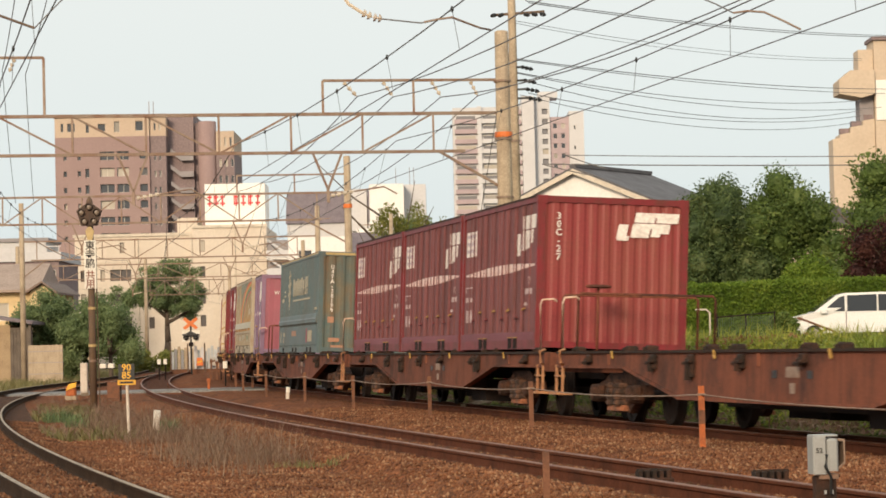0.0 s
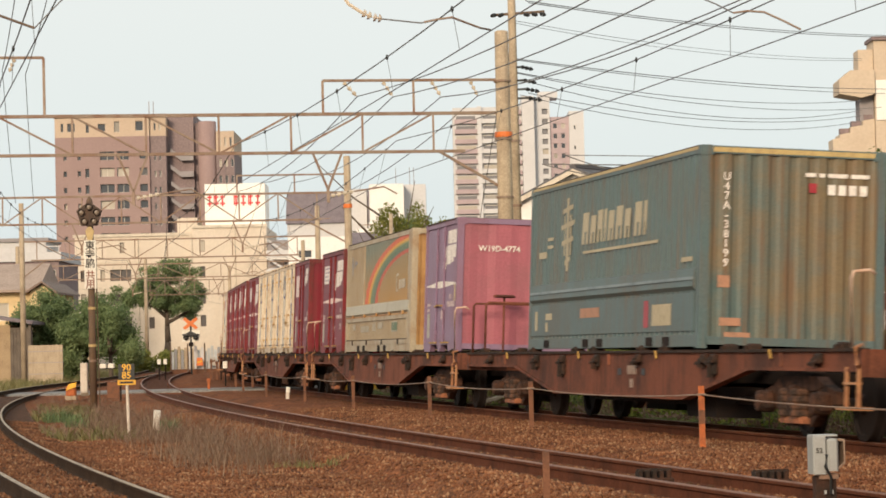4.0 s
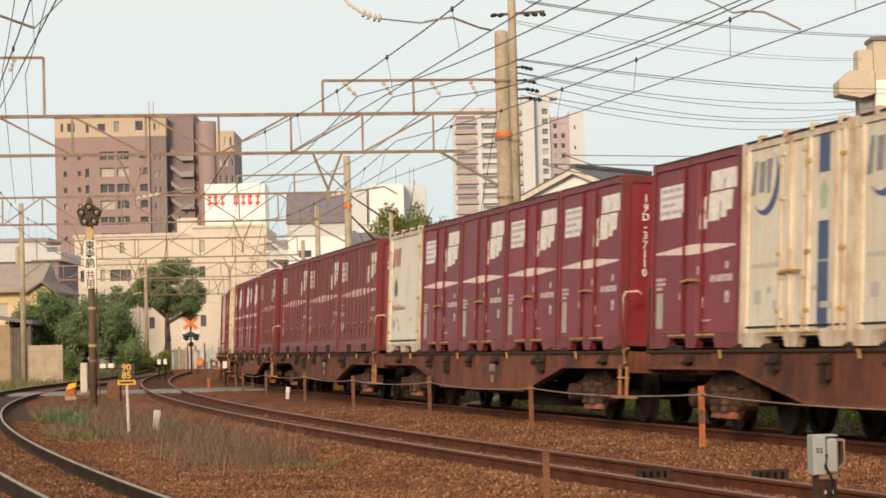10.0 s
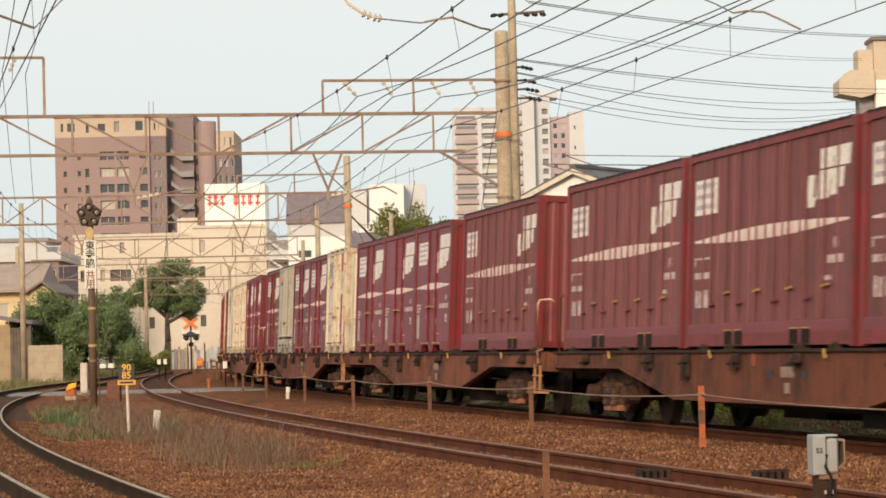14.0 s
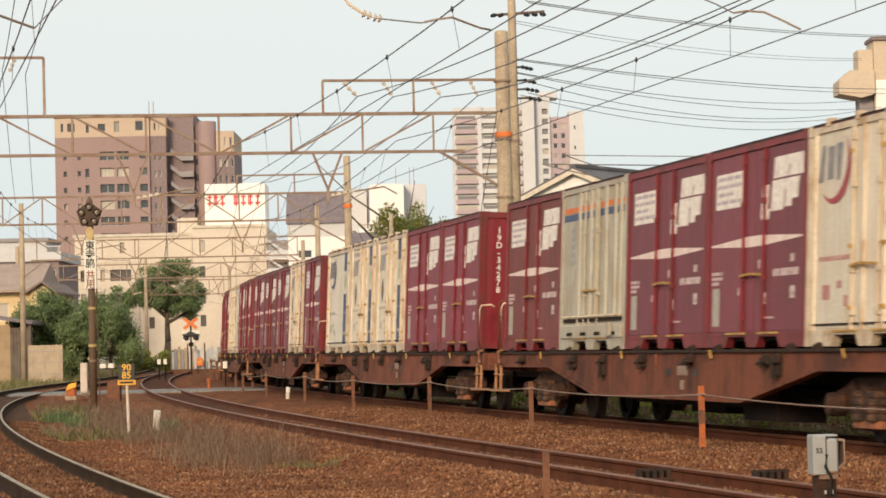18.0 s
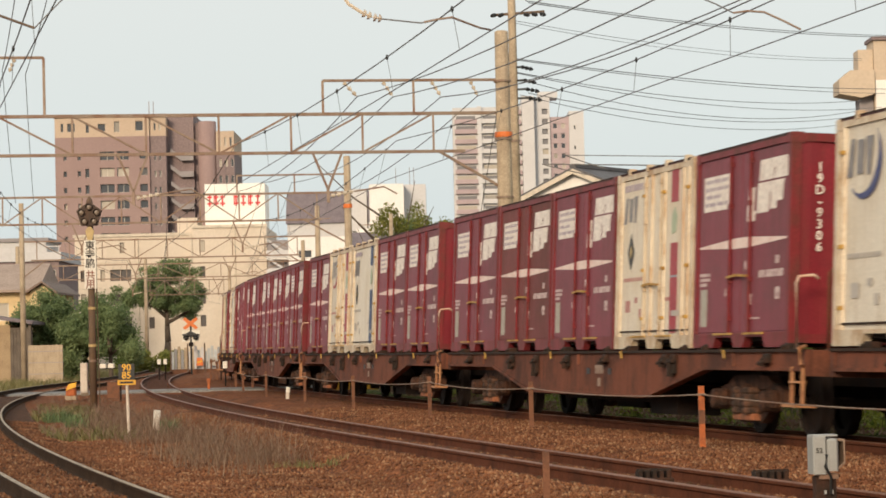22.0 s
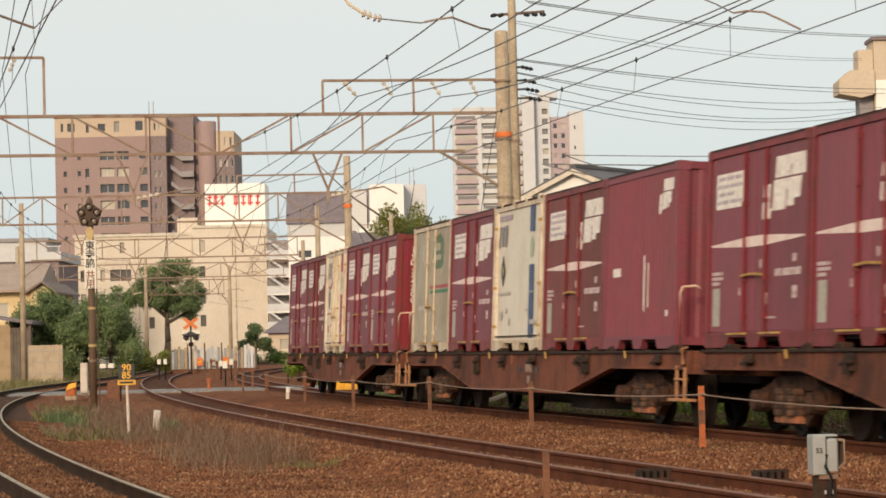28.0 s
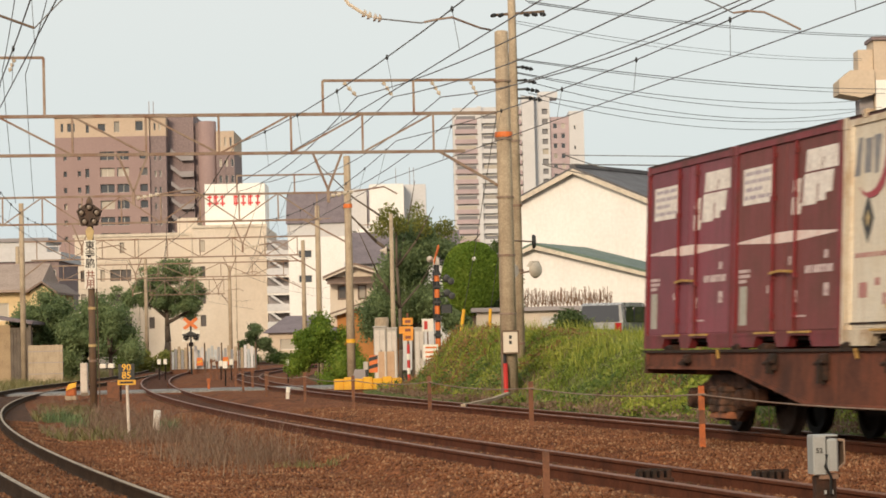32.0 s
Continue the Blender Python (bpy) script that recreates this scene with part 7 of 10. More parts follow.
part("gable", Solid().prism([(-23.0, 0), (-21.85, 0), (-21.85, 4.72), (-22.33, 5.18), (-23.0, 4.80)], "y", 149.0, 158), m_yellowwall, yh, "yellow gabled wing")
for a, b in (((-23.2, 4.70), (-22.33, 5.24)), ((-22.33, 5.24), (-21.5, 4.62))):
    part("porch_roof", Solid().prism([a, b, (b[0], b[1] + 0.12), (a[0], a[1] + 0.12)], "y", 148.6, 158.2), m_browneave, yh, "brown porch roof slope")
wi = part("window", Solid().box(-22.5, -22.1, 148.94, 148.99, 3.75, 4.35), m_browneave, yh)
part("pane", Solid().box(-22.46, -22.14, 148.92, 148.94, 3.79, 4.31), m_officepane, wi)
ah = thing("apartment_house", "low mauve apartment house with a pale roof parapet", "building")
block(ah, -34.0, -27.3, 190, 200, 0, 7.9, m_slateshade, [(x, x + 0.9, z, z + 1.0) for x in (-31.2, -29.6, -28.4) for z in (6.3, 3.6)], 0.2)
part("parapet", Solid().box(-34.2, -27.1, 189.8, 200.2, 7.9, 8.55), m_palewall, ah, "pale parapet band")
part("rail", Solid().box(-34.2, -27.1, 189.75, 189.8, 8.9, 8.97), m_palewall, ah)
for i in range(9):
    part("rail_post", Solid().box(-34.0 + 0.84 * i, -33.94 + 0.84 * i, 189.75, 189.8, 8.55, 8.9), m_palewall, ah)
for x, w, h, y in ((-60, 14, 10, 260), (-50.5, 6.0, 14, 300), (-52, 9, 8, 240)):
    q = thing("town_house", "small town building half hidden behind the wires", "building", group="town buildings")
    block(q, x, x + w, y, y + 10, 0, h, m_palewall, [(x + 1 + 2.6 * i, x + 2.4 + 2.6 * i, z, z + 1.2) for i in range(int(w / 2.8)) for z in (h - 2.4, h - 5.2)], 0.2)
    part("roof", Solid().box(x - 0.3, x + w + 0.3, y - 0.3, y + 10.3, h, h + 0.4), m_greywall, q)
st = thing("shed", "small tan shed with a grey lean-to roof", "shed")
m_tanwood = paint("tan_board_wall", (0.36, 0.26, 0.155), 0.85, second=(0.26, 0.18, 0.11), grain=2, amount=0.7, fine=20)
m_timber = paint("weathered_timber", (0.15, 0.12, 0.095), 0.85, second=(0.10, 0.08, 0.065), grain=2, amount=0.8, fine=20)
block(st, -25.2, -22.4, 138, 142, -0.4, 2.82, m_tanwood)
part("roof", Solid().prism([(-25.6, 3.53), (-21.1, 2.82), (-21.1, 2.98), (-25.6, 3.69)], "y", 137.3, 142.5), m_mauveroof, st, "grey lean-to roof")
part("post", Solid().box(-21.4, -21.27, 137.6, 137.75, -0.4, 2.85), m_timber, st)
for i in range(7):
    part("plank", Solid().box(-22.39 + 0.165 * i, -22.24 + 0.165 * i, 138.0 + 0.012 * (i % 2), 138.05 + 0.012 * (i % 2), -0.4, 2.68), m_timber, st)
lw = thing("garden_wall", "low grey block wall beside the line", "wall")
part("wall", Solid().box(-20.4, -18.72, 131, 131.2, -0.4, 1.72), m_concrete, lw)
for k in range(3):
    part("course", Solid().box(-20.42, -18.70, 130.985, 131.0, 0.3 + 0.55 * k, 0.33 + 0.55 * k), m_greywall, lw)

# tall beige building at the edge of the bank, with a stepped side and a hooded balcony
rb = thing("tall_building", "beige building with a stepped roofline and a projecting hood", "building", pose(0.36, 0, -0.2))
block(rb, 24.1, 40, 150, 152.5, 0, 18.0, m_tanwall)
part("roof_slab", Solid().box(24.0, 40.2, 149.8, 152.6, 18.0, 18.2), m_slateshade, rb)
part("white_panel", Solid().box(24.15, 25.6, 149.9, 150.0, 13.5, 15.75), m_signwhite, rb, "white vertical panel")
part("column", Solid().box(23.3, 24.08, 150.5, 152, 10.9, 17.0), m_greywall, rb)
part("upper_box", Solid().box(23.25, 24.08, 150.2, 152, 16.1, 17.5), m_tanwall, rb)
part("hood", Solid().prism([(22.05, 15.0), (22.05, 15.75), (22.7, 16.3), (24.05, 16.3), (24.05, 14.95), (23.3, 14.75)], "y", 149.6, 152), m_tanwall, rb, "hooded balcony box")
part("stepped_wall", Solid().prism([(21.7, 0), (24.08, 0), (24.08, 13.6), (23.4, 13.5), (23.4, 13.25), (22.7, 13.15), (22.7, 12.85), (22.1, 12.75), (22.1, 12.55), (21.7, 12.5)], "y", 150.2, 152), m_tanwall, rb)
for x, z in ((23.5, 13.55), (22.8, 13.2), (22.15, 12.8)):
    part("roof_vent", Solid().box(x, x + 0.5, 150.4, 151, z, z + 0.3), m_slateshade, rb)
gh = thing("house", "grey-roofed house behind the trees", "house")
block(gh, 17.6, 22.6, 140, 148, 0, 7.3, m_tanwall)
part("roof", Solid().prism([(16.9, 7.1), (19.0, 8.6), (23.3, 7.0)], "y", 139.4, 148.5), m_rooftile, gh)

# ---- plants ----


def leaf_material(name, a, b, c):
    m = bpy.data.materials.new(name)
    m.use_nodes = True
    n, l = m.node_tree.nodes, m.node_tree.links
    p = n["Principled BSDF"]
    p.inputs["Roughness"].default_value, p.inputs["Specular IOR Level"].default_value = 0.6, 0.25
    ge = n.new("ShaderNodeNewGeometry")
    ra = n.new("ShaderNodeValToRGB")
    ra.color_ramp.elements[0].color, ra.color_ramp.elements[1].color = (*a, 1), (*c, 1)
    ra.color_ramp.elements.new(0.55).color = (*b, 1)
    co, no = n.new("ShaderNodeTexCoord"), n.new("ShaderNodeTexNoise")
    no.inputs["Scale"].default_value, no.inputs["Detail"].default_value = 0.9, 4
    l.new(co.outputs["Object"], no.inputs[0])
    ad = n.new("ShaderNodeMath")
    ad.operation = "MULTIPLY_ADD"
    ad.inputs[1].default_value, ad.inputs[2].default_value = 0.6, -0.15
    l.new(ge.outputs["Random Per Island"], ad.inputs[0])
    su = n.new("ShaderNodeMath")
    su.operation = "ADD"
    l.new(ad.outputs[0], su.inputs[0])
    mr = n.new("ShaderNodeMapRange")
    mr.inputs[1].default_value, mr.inputs[2].default_value, mr.inputs[4].default_value = 0.3, 0.7, 0.6
    l.new(no.outputs[0], mr.inputs[0])
    l.new(mr.outputs[0], su.inputs[1])
    l.new(su.outputs[0], ra.inputs[0])
    l.new(ra.outputs[0], p.inputs["Base Color"])
    tr = n.new("ShaderNodeBsdfTranslucent")
    l.new(ra.outputs[0], tr.inputs[0])
    mx = n.new("ShaderNodeMixShader")
    mx.inputs[0].default_value = 0.32
    l.new(p.outputs[0], mx.inputs[1])
    l.new(tr.outputs[0], mx.inputs[2])
    l.new(mx.outputs[0], n["Material Output"].inputs[0])
    return m


m_leaf = leaf_material("green_leaf", (0.0515, 0.0858, 0.0234), (0.1144, 0.1690, 0.0416), (0.2145, 0.2600, 0.0715))
m_topiary = leaf_material("vivid_clipped_leaf", (0.085, 0.150, 0.018), (0.165, 0.250, 0.032), (0.28, 0.345, 0.055))
# Leaf greens paled and greyed, with aerial haze put into the colour.
m_hazeleaf = leaf_material("haze_paled_leaf", (0.095, 0.140, 0.062), (0.190, 0.250, 0.108), (0.31, 0.37, 0.165))
m_darkleaf = leaf_material("dark_evergreen_leaf", (0.0447, 0.0725, 0.0275), (0.0957, 0.1377, 0.0464), (0.1755, 0.2030, 0.0696))
m_brightleaf = leaf_material("bright_clipped_leaf", (0.075, 0.135, 0.014), (0.150, 0.225, 0.026), (0.255, 0.310, 0.048))
m_yellowleaf = leaf_material("yellow_green_leaf", (0.10, 0.115, 0.025), (0.19, 0.20, 0.045), (0.30, 0.28, 0.075))
m_redleaf = leaf_material("purple_maple_leaf", (0.03, 0.012, 0.012), (0.07, 0.025, 0.022), (0.11, 0.045, 0.03))
m_bark = paint("grey_brown_bark", (0.12, 0.09, 0.065), 0.9, second=(0.07, 0.05, 0.04), grain=3, amount=0.8, fine=20, bump=0.5)


def leaf_cloud(points, size, rng, up=0.35):
    """Small folded leaves at the points, turned at random."""
    n = len(points)
    a, b = rng.normal(size=(n, 3)), rng.normal(size=(n, 3))
    b[:, 2] += up
    a /= np.linalg.norm(a, axis=1)[:, None]
    b -= a * (a * b).sum(1)[:, None]
    b /= np.linalg.norm(b, axis=1)[:, None]
    s = size * (0.6 + 0.8 * rng.random(n))[:, None]
    v = np.stack([points - a * s, points + b * s * 0.45, points + a * s, points - b * s * 0.45], 1).reshape(-1, 3)
    f = np.arange(4 * n).reshape(n, 4)
    return v, f


def blob(c, r, rng, n=9):
    """A rough dark lump that fills the inside of a crown."""
    so = Solid()
    prof = [(math.sin(math.pi * i / 6) * r * (0.9 + 0.2 * rng.random()) + 0.001, -math.cos(math.pi * i / 6) * r) for i in range(7)]
    return so.lathe(prof, c, "z", n)


def crown(parent, lumps_, leaf, count, m, rng, fill=0.62):
    """lumps_: (x, y, z, r, squash). A crown of many small leaves round overlapping lumps."""
    vs = []
    tot = sum(q[3] ** 2 for q in lumps_)
    core = Solid()
    for x, y, z, r, sq in lumps_:
        n = int(1.7 * count * r * r / tot)
        d = rng.normal(size=(n, 3))
        d /= np.linalg.norm(d, axis=1)[:, None]
        k = 1 + 0.20 * lumps(d[:, 0] * 5 + x, d[:, 1] * 5 + d[:, 2] * 4, 1.0, z) + 0.12 * lumps(d[:, 0] * 14 + y, d[:, 2] * 14 + d[:, 1] * 11, 1.0, x)
        p = d * (r * k * (0.55 + 0.72 * rng.random(n) ** 1.1))[:, None]
        p[:, 2] *= sq
        vs.append(p + np.array([x, y, z]))
        b = blob((0, 0, 0), r * fill, rng)
        core.add([(vx + x, vy + y, vz * sq + z) for vx, vy, vz in b.v], b.f)
    v, f = leaf_cloud(np.concatenate(vs), leaf * 0.78, rng)
    me = quick_mesh("crown", v, f)
    cr = part("crown", me, m, parent)
    cr["kind"] = "stuff"
    part("inner_foliage", core, m, cr)["kind"] = "stuff"
    return cr


def trunk(parent, x, y, z0, z1, r, limbs, rng, lean=(0, 0)):
    so = Solid()
    pts = [Vector((x + lean[0] * i / 4 + 0.05 * rng.normal(), y + lean[1] * i / 4, z0 + (z1 - z0) * i / 4)) for i in range(5)]
    for i in range(4):
        so.tube(pts[i], pts[i + 1], r * (1 - 0.13 * i), r * (1 - 0.13 * (i + 1)), 9)
    tk = part("trunk", so, m_bark, parent, "", True)
    for i in range(limbs):
        a = 2 * math.pi * i / limbs + rng.random()
        s = pts[2 + i % 3]
        ln = (z1 - z0) * (0.4 + 0.3 * rng.random())
        mid = s + Vector((math.cos(a) * ln * 0.5, math.sin(a) * ln * 0.3, ln * 0.35))
        end = s + Vector((math.cos(a) * ln * 0.95, math.sin(a) * ln * 0.5, ln * 0.8))
        part("limb", Solid().tube(s, mid, r * 0.5, r * 0.34, 7).tube(mid, end, r * 0.34, r * 0.12, 7), m_bark, tk, "", True)


def tree(label, lumps_, leaf, count, m, seed, stem=None, category="tree", name="tree", fill=0.62):
    rng = np.random.default_rng(seed)
    t = thing(name, label, category)
    if stem:
        trunk(t, *stem, rng)
    crown(t, lumps_, leaf, count, m, rng, fill)
    return t


def heap(seed, x0, x1, y, dy, z0, z1, n, r, sq=0.9):
    """Lumps strewn over a box: for shrubs and rounded crowns."""
    rng = np.random.default_rng(seed)
    out = []
    for i in range(n):
        u = rng.random()
        x = x0 + (x1 - x0) * u
        arch = math.sqrt(max(0.05, 1 - (2 * u - 1) ** 2))
        out.append((x, y + dy * (rng.random() - 0.5), z0 + (z1 - z0 - r * 0.6) * arch * (0.25 + 0.75 * rng.random()), r * (0.7 + 0.6 * rng.random()), sq))
    return out


# beside the old line, behind the signal
tree("bushy green tree beside the garden wall", heap(1, -23.6, -18.8, 142, 2, 0.3, 4.7, 46, 0.55), 0.10, 16000, m_hazeleaf, 1, (-20.4, 142, -0.3, 2.6, 0.14, 4))
tree("bushy green tree beside the line", heap(2, -20.0, -16.3, 141, 3, 0.2, 4.4, 40, 0.55), 0.10, 14000, m_hazeleaf, 2, (-17.6, 141, -0.3, 2.6, 0.13, 4))
rng = np.random.default_rng(303)
oak = []
for cx, cz, rx, rz, k in ((-22.0, 6.45, 2.75, 2.25, 86), (-25.6, 5.7, 1.25, 0.75, 13), (-23.8, 5.6, 0.9, 0.7, 7), (-20.1, 4.7, 0.85, 0.65, 9), (-22.7, 5.0, 0.7, 0.4, 3)):
    for i in range(k):
        a, q = rng.random() * 6.283, math.sqrt(rng.random())
        oak.append((cx + math.cos(a) * rx * q, 215 + rng.normal() * 1.0, cz + math.sin(a) * rz * q, 0.30 + 0.28 * rng.random(), 0.8))
bt_ = tree("spreading evergreen tree with a forked trunk", oak, 0.10, 24000, m_hazeleaf, 3, (-22.25, 215, -0.5, 4.6, 0.34, 0), fill=0.4)
for a, b, c in (((-22.25, 4.0), (-23.3, 4.9), (-25.2, 5.5)), ((-22.25, 4.4), (-22.9, 5.6), (-23.6, 7.0)), ((-22.2, 4.5), (-21.9, 6.0), (-22.1, 7.8)), ((-22.2, 4.3), (-21.2, 5.3), (-20.6, 6.8)), ((-22.2, 3.6), (-21.0, 4.2), (-20.0, 4.8))):
    part("limb", Solid().tube((a[0], 215, a[1]), (b[0], 214.8, b[1]), 0.17, 0.11, 7).tube((b[0], 214.8, b[1]), (c[0], 214.9, c[1]), 0.11, 0.04, 7), m_bark, bt_, "", True)
tree("low green hedge shrubs under the big tree", heap(4, -26, -22.6, 192, 2, 0, 3.8, 9, 0.9), 0.14, 4000, m_leaf, 4, name="shrub", category="shrub")
tree("small layered pine by the curve", heap(5, -17.5, -14.7, 228, 2, 0.6, 3.7, 22, 0.42, 0.6), 0.11, 5500, m_hazeleaf, 5, (-16.1, 228, -0.3, 2.4, 0.1, 4))
tree("pale shrubs along the foot of the building", heap(6, -17.5, -11.5, 232, 3, 0, 1.4, 10, 0.7, 0.7), 0.14, 3000, m_leaf, 6, name="shrub", category="shrub")
tree("yellowing verge bushes by the far track", heap(7, -21.5, -16.9, 178, 3, -0.3, 1.7, 16, 0.5, 0.7), 0.10, 5500, m_yellowleaf, 7, name="shrub", category="shrub")
# by the level crossing
tree("dense green shrub beside the pole", heap(8, -6.0, -3.6, 106, 2.5, 0.2, 2.6, 26, 0.42), 0.075, 10000, m_brightleaf, 8, name="shrub", category="shrub")
tree("low green shrub by the crossing", heap(9, -4.4, -2.9, 100.5, 1.5, -0.1, 0.85, 8, 0.4), 0.07, 3500, m_brightleaf, 9, name="shrub", category="shrub")
tree("dark evergreen tree behind the crossing", heap(10, -3.3, 1.1, 113, 4, 1.0, 6.6, 60, 0.62), 0.085, 24000, m_hazeleaf, 10, (-1.2, 113, -0.6, 4.5, 0.2, 5))
tree("leggy young tree with yellow-green shoots", [(-2.2, 110, 6.6, 0.42, 1.1), (-2.5, 110, 6.1, 0.40, 0.9), (-1.8, 110, 6.2, 0.38, 0.9), (-1.05, 111, 6.7, 0.3, 1.9), (-0.8, 111, 6.2, 0.35, 1.2), (0.1, 111, 6.1, 0.4, 0.9)], 0.085, 1500, m_yellowleaf, 11, (-1.9, 110.5, -0.6, 6.2, 0.1, 5), fill=0.2)
def clipped_tree():
    """A tree shorn to a smooth round head."""
    rng = np.random.default_rng(12)
    t = thing("tree", "round clipped bright green tree", "tree")
    trunk(t, 1.12, 103, -0.6, 3.2, 0.14, 3, rng)
    d = rng.normal(size=(34000, 3))
    d /= np.linalg.norm(d, axis=1)[:, None]
    p = d * (1.17 * (0.90 + 0.11 * rng.random(len(d))) * (1 + 0.03 * lumps(d[:, 0] * 6, d[:, 2] * 6, 1.0)))[:, None]
    p[:, 2] *= np.where(p[:, 2] > 0, 1.08, 1.35)
    v, f = leaf_cloud(p + np.array([1.12, 103, 3.95]), 0.045, rng)
    cr = part("crown", quick_mesh("crown", v, f), m_topiary, t)
    cr["kind"] = "stuff"
    b = blob((0, 0, 0), 1.02, rng, 14)
    part("inner_foliage", Solid().add([(x + 1.12, y + 103, z * 1.15 + 3.9) for x, y, z in b.v], b.f), m_topiary, cr)["kind"] = "stuff"


clipped_tree()
for i, x in enumerate((2.35, 2.7, 3.05)):
    tree("narrow dark conifer behind the clipped tree", [(x, 120, 2.6, 0.5, 1.6), (x, 120, 4.2, 0.38, 1.8), (x, 120, 5.5 + 0.2 * (i % 2), 0.2, 2.0)], 0.09, 2200, m_darkleaf, 30 + i)
# on the bank
tree("dark rounded garden tree behind the hedge", heap(13, 10.9, 15.0, 126, 4, 2.2, 8.8, 70, 0.8), 0.12, 22000, m_darkleaf, 13, (12.9, 126, 0.6, 5, 0.2, 5))
tree("leafy garden tree behind the hedge", heap(14, 14.0, 18.4, 127, 4, 2.2, 9.0, 70, 0.8), 0.12, 22000, m_leaf, 14, (16.2, 127, 0.6, 5, 0.2, 5))
tree("large leafy tree with broad foliage", heap(15, 17.8, 23.5, 122, 4, 2.2, 9.7, 74, 0.85), 0.15, 20000, m_leaf, 15, (20.2, 122, 0.6, 5, 0.22, 5))
tree("purple-leaved maple in the garden", heap(16, 18.0, 20.2, 116, 1.5, 3.6, 6.3, 9, 0.6), 0.11, 3500, m_redleaf, 16, (19.4, 116, 0.6, 4, 0.1, 4))
tree("bright bamboo clump in the garden", heap(17, 15.0, 17.0, 117, 1.5, 2.5, 4.9, 9, 0.6, 1.3), 0.10, 4500, m_brightleaf, 17, name="shrub", category="shrub")
rng = np.random.default_rng(18)
hd = thing("hedge", "long neatly clipped bright green hedge", "hedge")
n = 62000
hp = np.stack([8.6 + 12.4 * rng.random(n), 107.5 + 1.1 * rng.random(n), 0.9 + 2.45 * rng.random(n)], 1)
side = rng.random(n)
hp[:, 1] = np.where(side < 0.7, 107.5 + 0.12 * rng.normal(size=n), hp[:, 1])
hp[:, 2] = np.where(side >= 0.7, 3.36 + 0.05 * rng.normal(size=n), hp[:, 2]) + 0.015 * (hp[:, 0] - 8.6) + 0.04 * lumps(hp[:, 0], hp[:, 1], 2.0)
v, f = leaf_cloud(hp, 0.055, rng)
h1 = part("foliage", quick_mesh("foliage", v, f), m_brightleaf, hd)
h1["kind"] = "stuff"
part("inner_foliage", Solid().box(8.7, 20.9, 107.62, 108.5, 0.3, 3.3), m_leaf, h1)
tree("ivy and weeds smothering the fence", heap(19, 6.6, 10.0, 80, 1.0, 0.7, 1.5, 16, 0.22), 0.06, 5000, m_leaf, 19, name="shrub", category="shrub")
tree("ivy hanging over the fence beside the car", heap(20, 9.55, 10.45, 79.4, 0.7, 0.9, 2.1, 11, 0.22), 0.065, 5000, m_leaf, 20, name="shrub", category="shrub")
tree("small dark bush before the shed", heap(21, 3.9, 5.0, 92, 1.0, 0.9, 2.5, 8, 0.42), 0.07, 3500, m_darkleaf, 21, name="shrub", category="shrub")


def blades(n, place, high, lean, m, name, label, seed, wide=0.012):
    """Thin blades of grass: place(rng, n) gives x, y, z."""
    rng = np.random.default_rng(seed)
    x, y, z = place(rng, n)
    n = len(x)
    h = high * (0.45 + 0.9 * rng.random(n) ** 1.5)
    a = rng.random(n) * 6.283
    dx, dy = np.cos(a), np.sin(a)
    l1 = lean * h * (0.3 + rng.random(n))
    b = np.stack([x, y, z], 1)
    w = np.stack([-dy, dx, np.zeros(n)], 1) * (wide * (0.7 + 0.6 * rng.random(n)))[:, None]
    mid = b + np.stack([dx * l1 * 0.4, dy * l1 * 0.4, h * 0.6], 1)
    tip = b + np.stack([dx * l1 * 1.2, dy * l1 * 1.2, h], 1)
    v = np.stack([b - w, b + w, mid + w * 0.7, mid - w * 0.7, tip], 1).reshape(-1, 3)
    k = np.arange(n)[:, None] * 5
    f = np.concatenate([k + np.array([0, 1, 2]), k + np.array([0, 2, 3]), k + np.array([3, 2, 4])], 0)
    return thing(name, label, "grass", kind="stuff", solid=quick_mesh(name, v, f), material=m)


m_grass = leaf_material("bank_grass", (0.105, 0.150, 0.024), (0.215, 0.270, 0.046), (0.36, 0.36, 0.085))
m_straw = leaf_material("dry_reddish_weed", (0.125, 0.072, 0.045), (0.250, 0.165, 0.110), (0.37, 0.275, 0.185))
m_haygrass = leaf_material("pale_hay", (0.1300, 0.1300, 0.0455), (0.2210, 0.1950, 0.0780), (0.3250, 0.2600, 0.1300))


def on_bank(w0, w1, y0, y1, keep, low=2.3):
    def place(rng, n):
        y = y0 + (y1 - y0) * rng.random(n)
        w = w0 + (w1 - w0) * rng.random(n)
        x = np.interp(y, track_c.y, track_c.x) + w
        ok = keep(x, y) & (w > low + 0.3 * soft(66, 76, y) + 0.3 * lumps(x, y, 2.2, 4.0))
        x, y = x[ok], y[ok]
        return x, y, bank_z(x, y) - 0.03
    return place


blades(30000, on_bank(1.9, 6.5, 26, 84, lambda x, y: lumps(x, y, 0.9) > -0.2), 0.20, 1.1, m_grass, "bank_grass", "lush green grass on the railway bank", 1, 0.014)
blades(9000, on_bank(2.2, 6.0, 26, 84, lambda x, y: lumps(x, y, 0.9, 3.0) > 0.12), 0.26, 1.1, m_haygrass, "bank_grass", "yellowing weeds on the railway bank", 2, 0.014)
m_bankweed = leaf_material("yellow_green_weed", (0.185, 0.220, 0.032), (0.32, 0.34, 0.056), (0.46, 0.43, 0.10))
m_redweed = leaf_material("reddish_weed", (0.19, 0.095, 0.040), (0.30, 0.165, 0.070), (0.40, 0.26, 0.11))


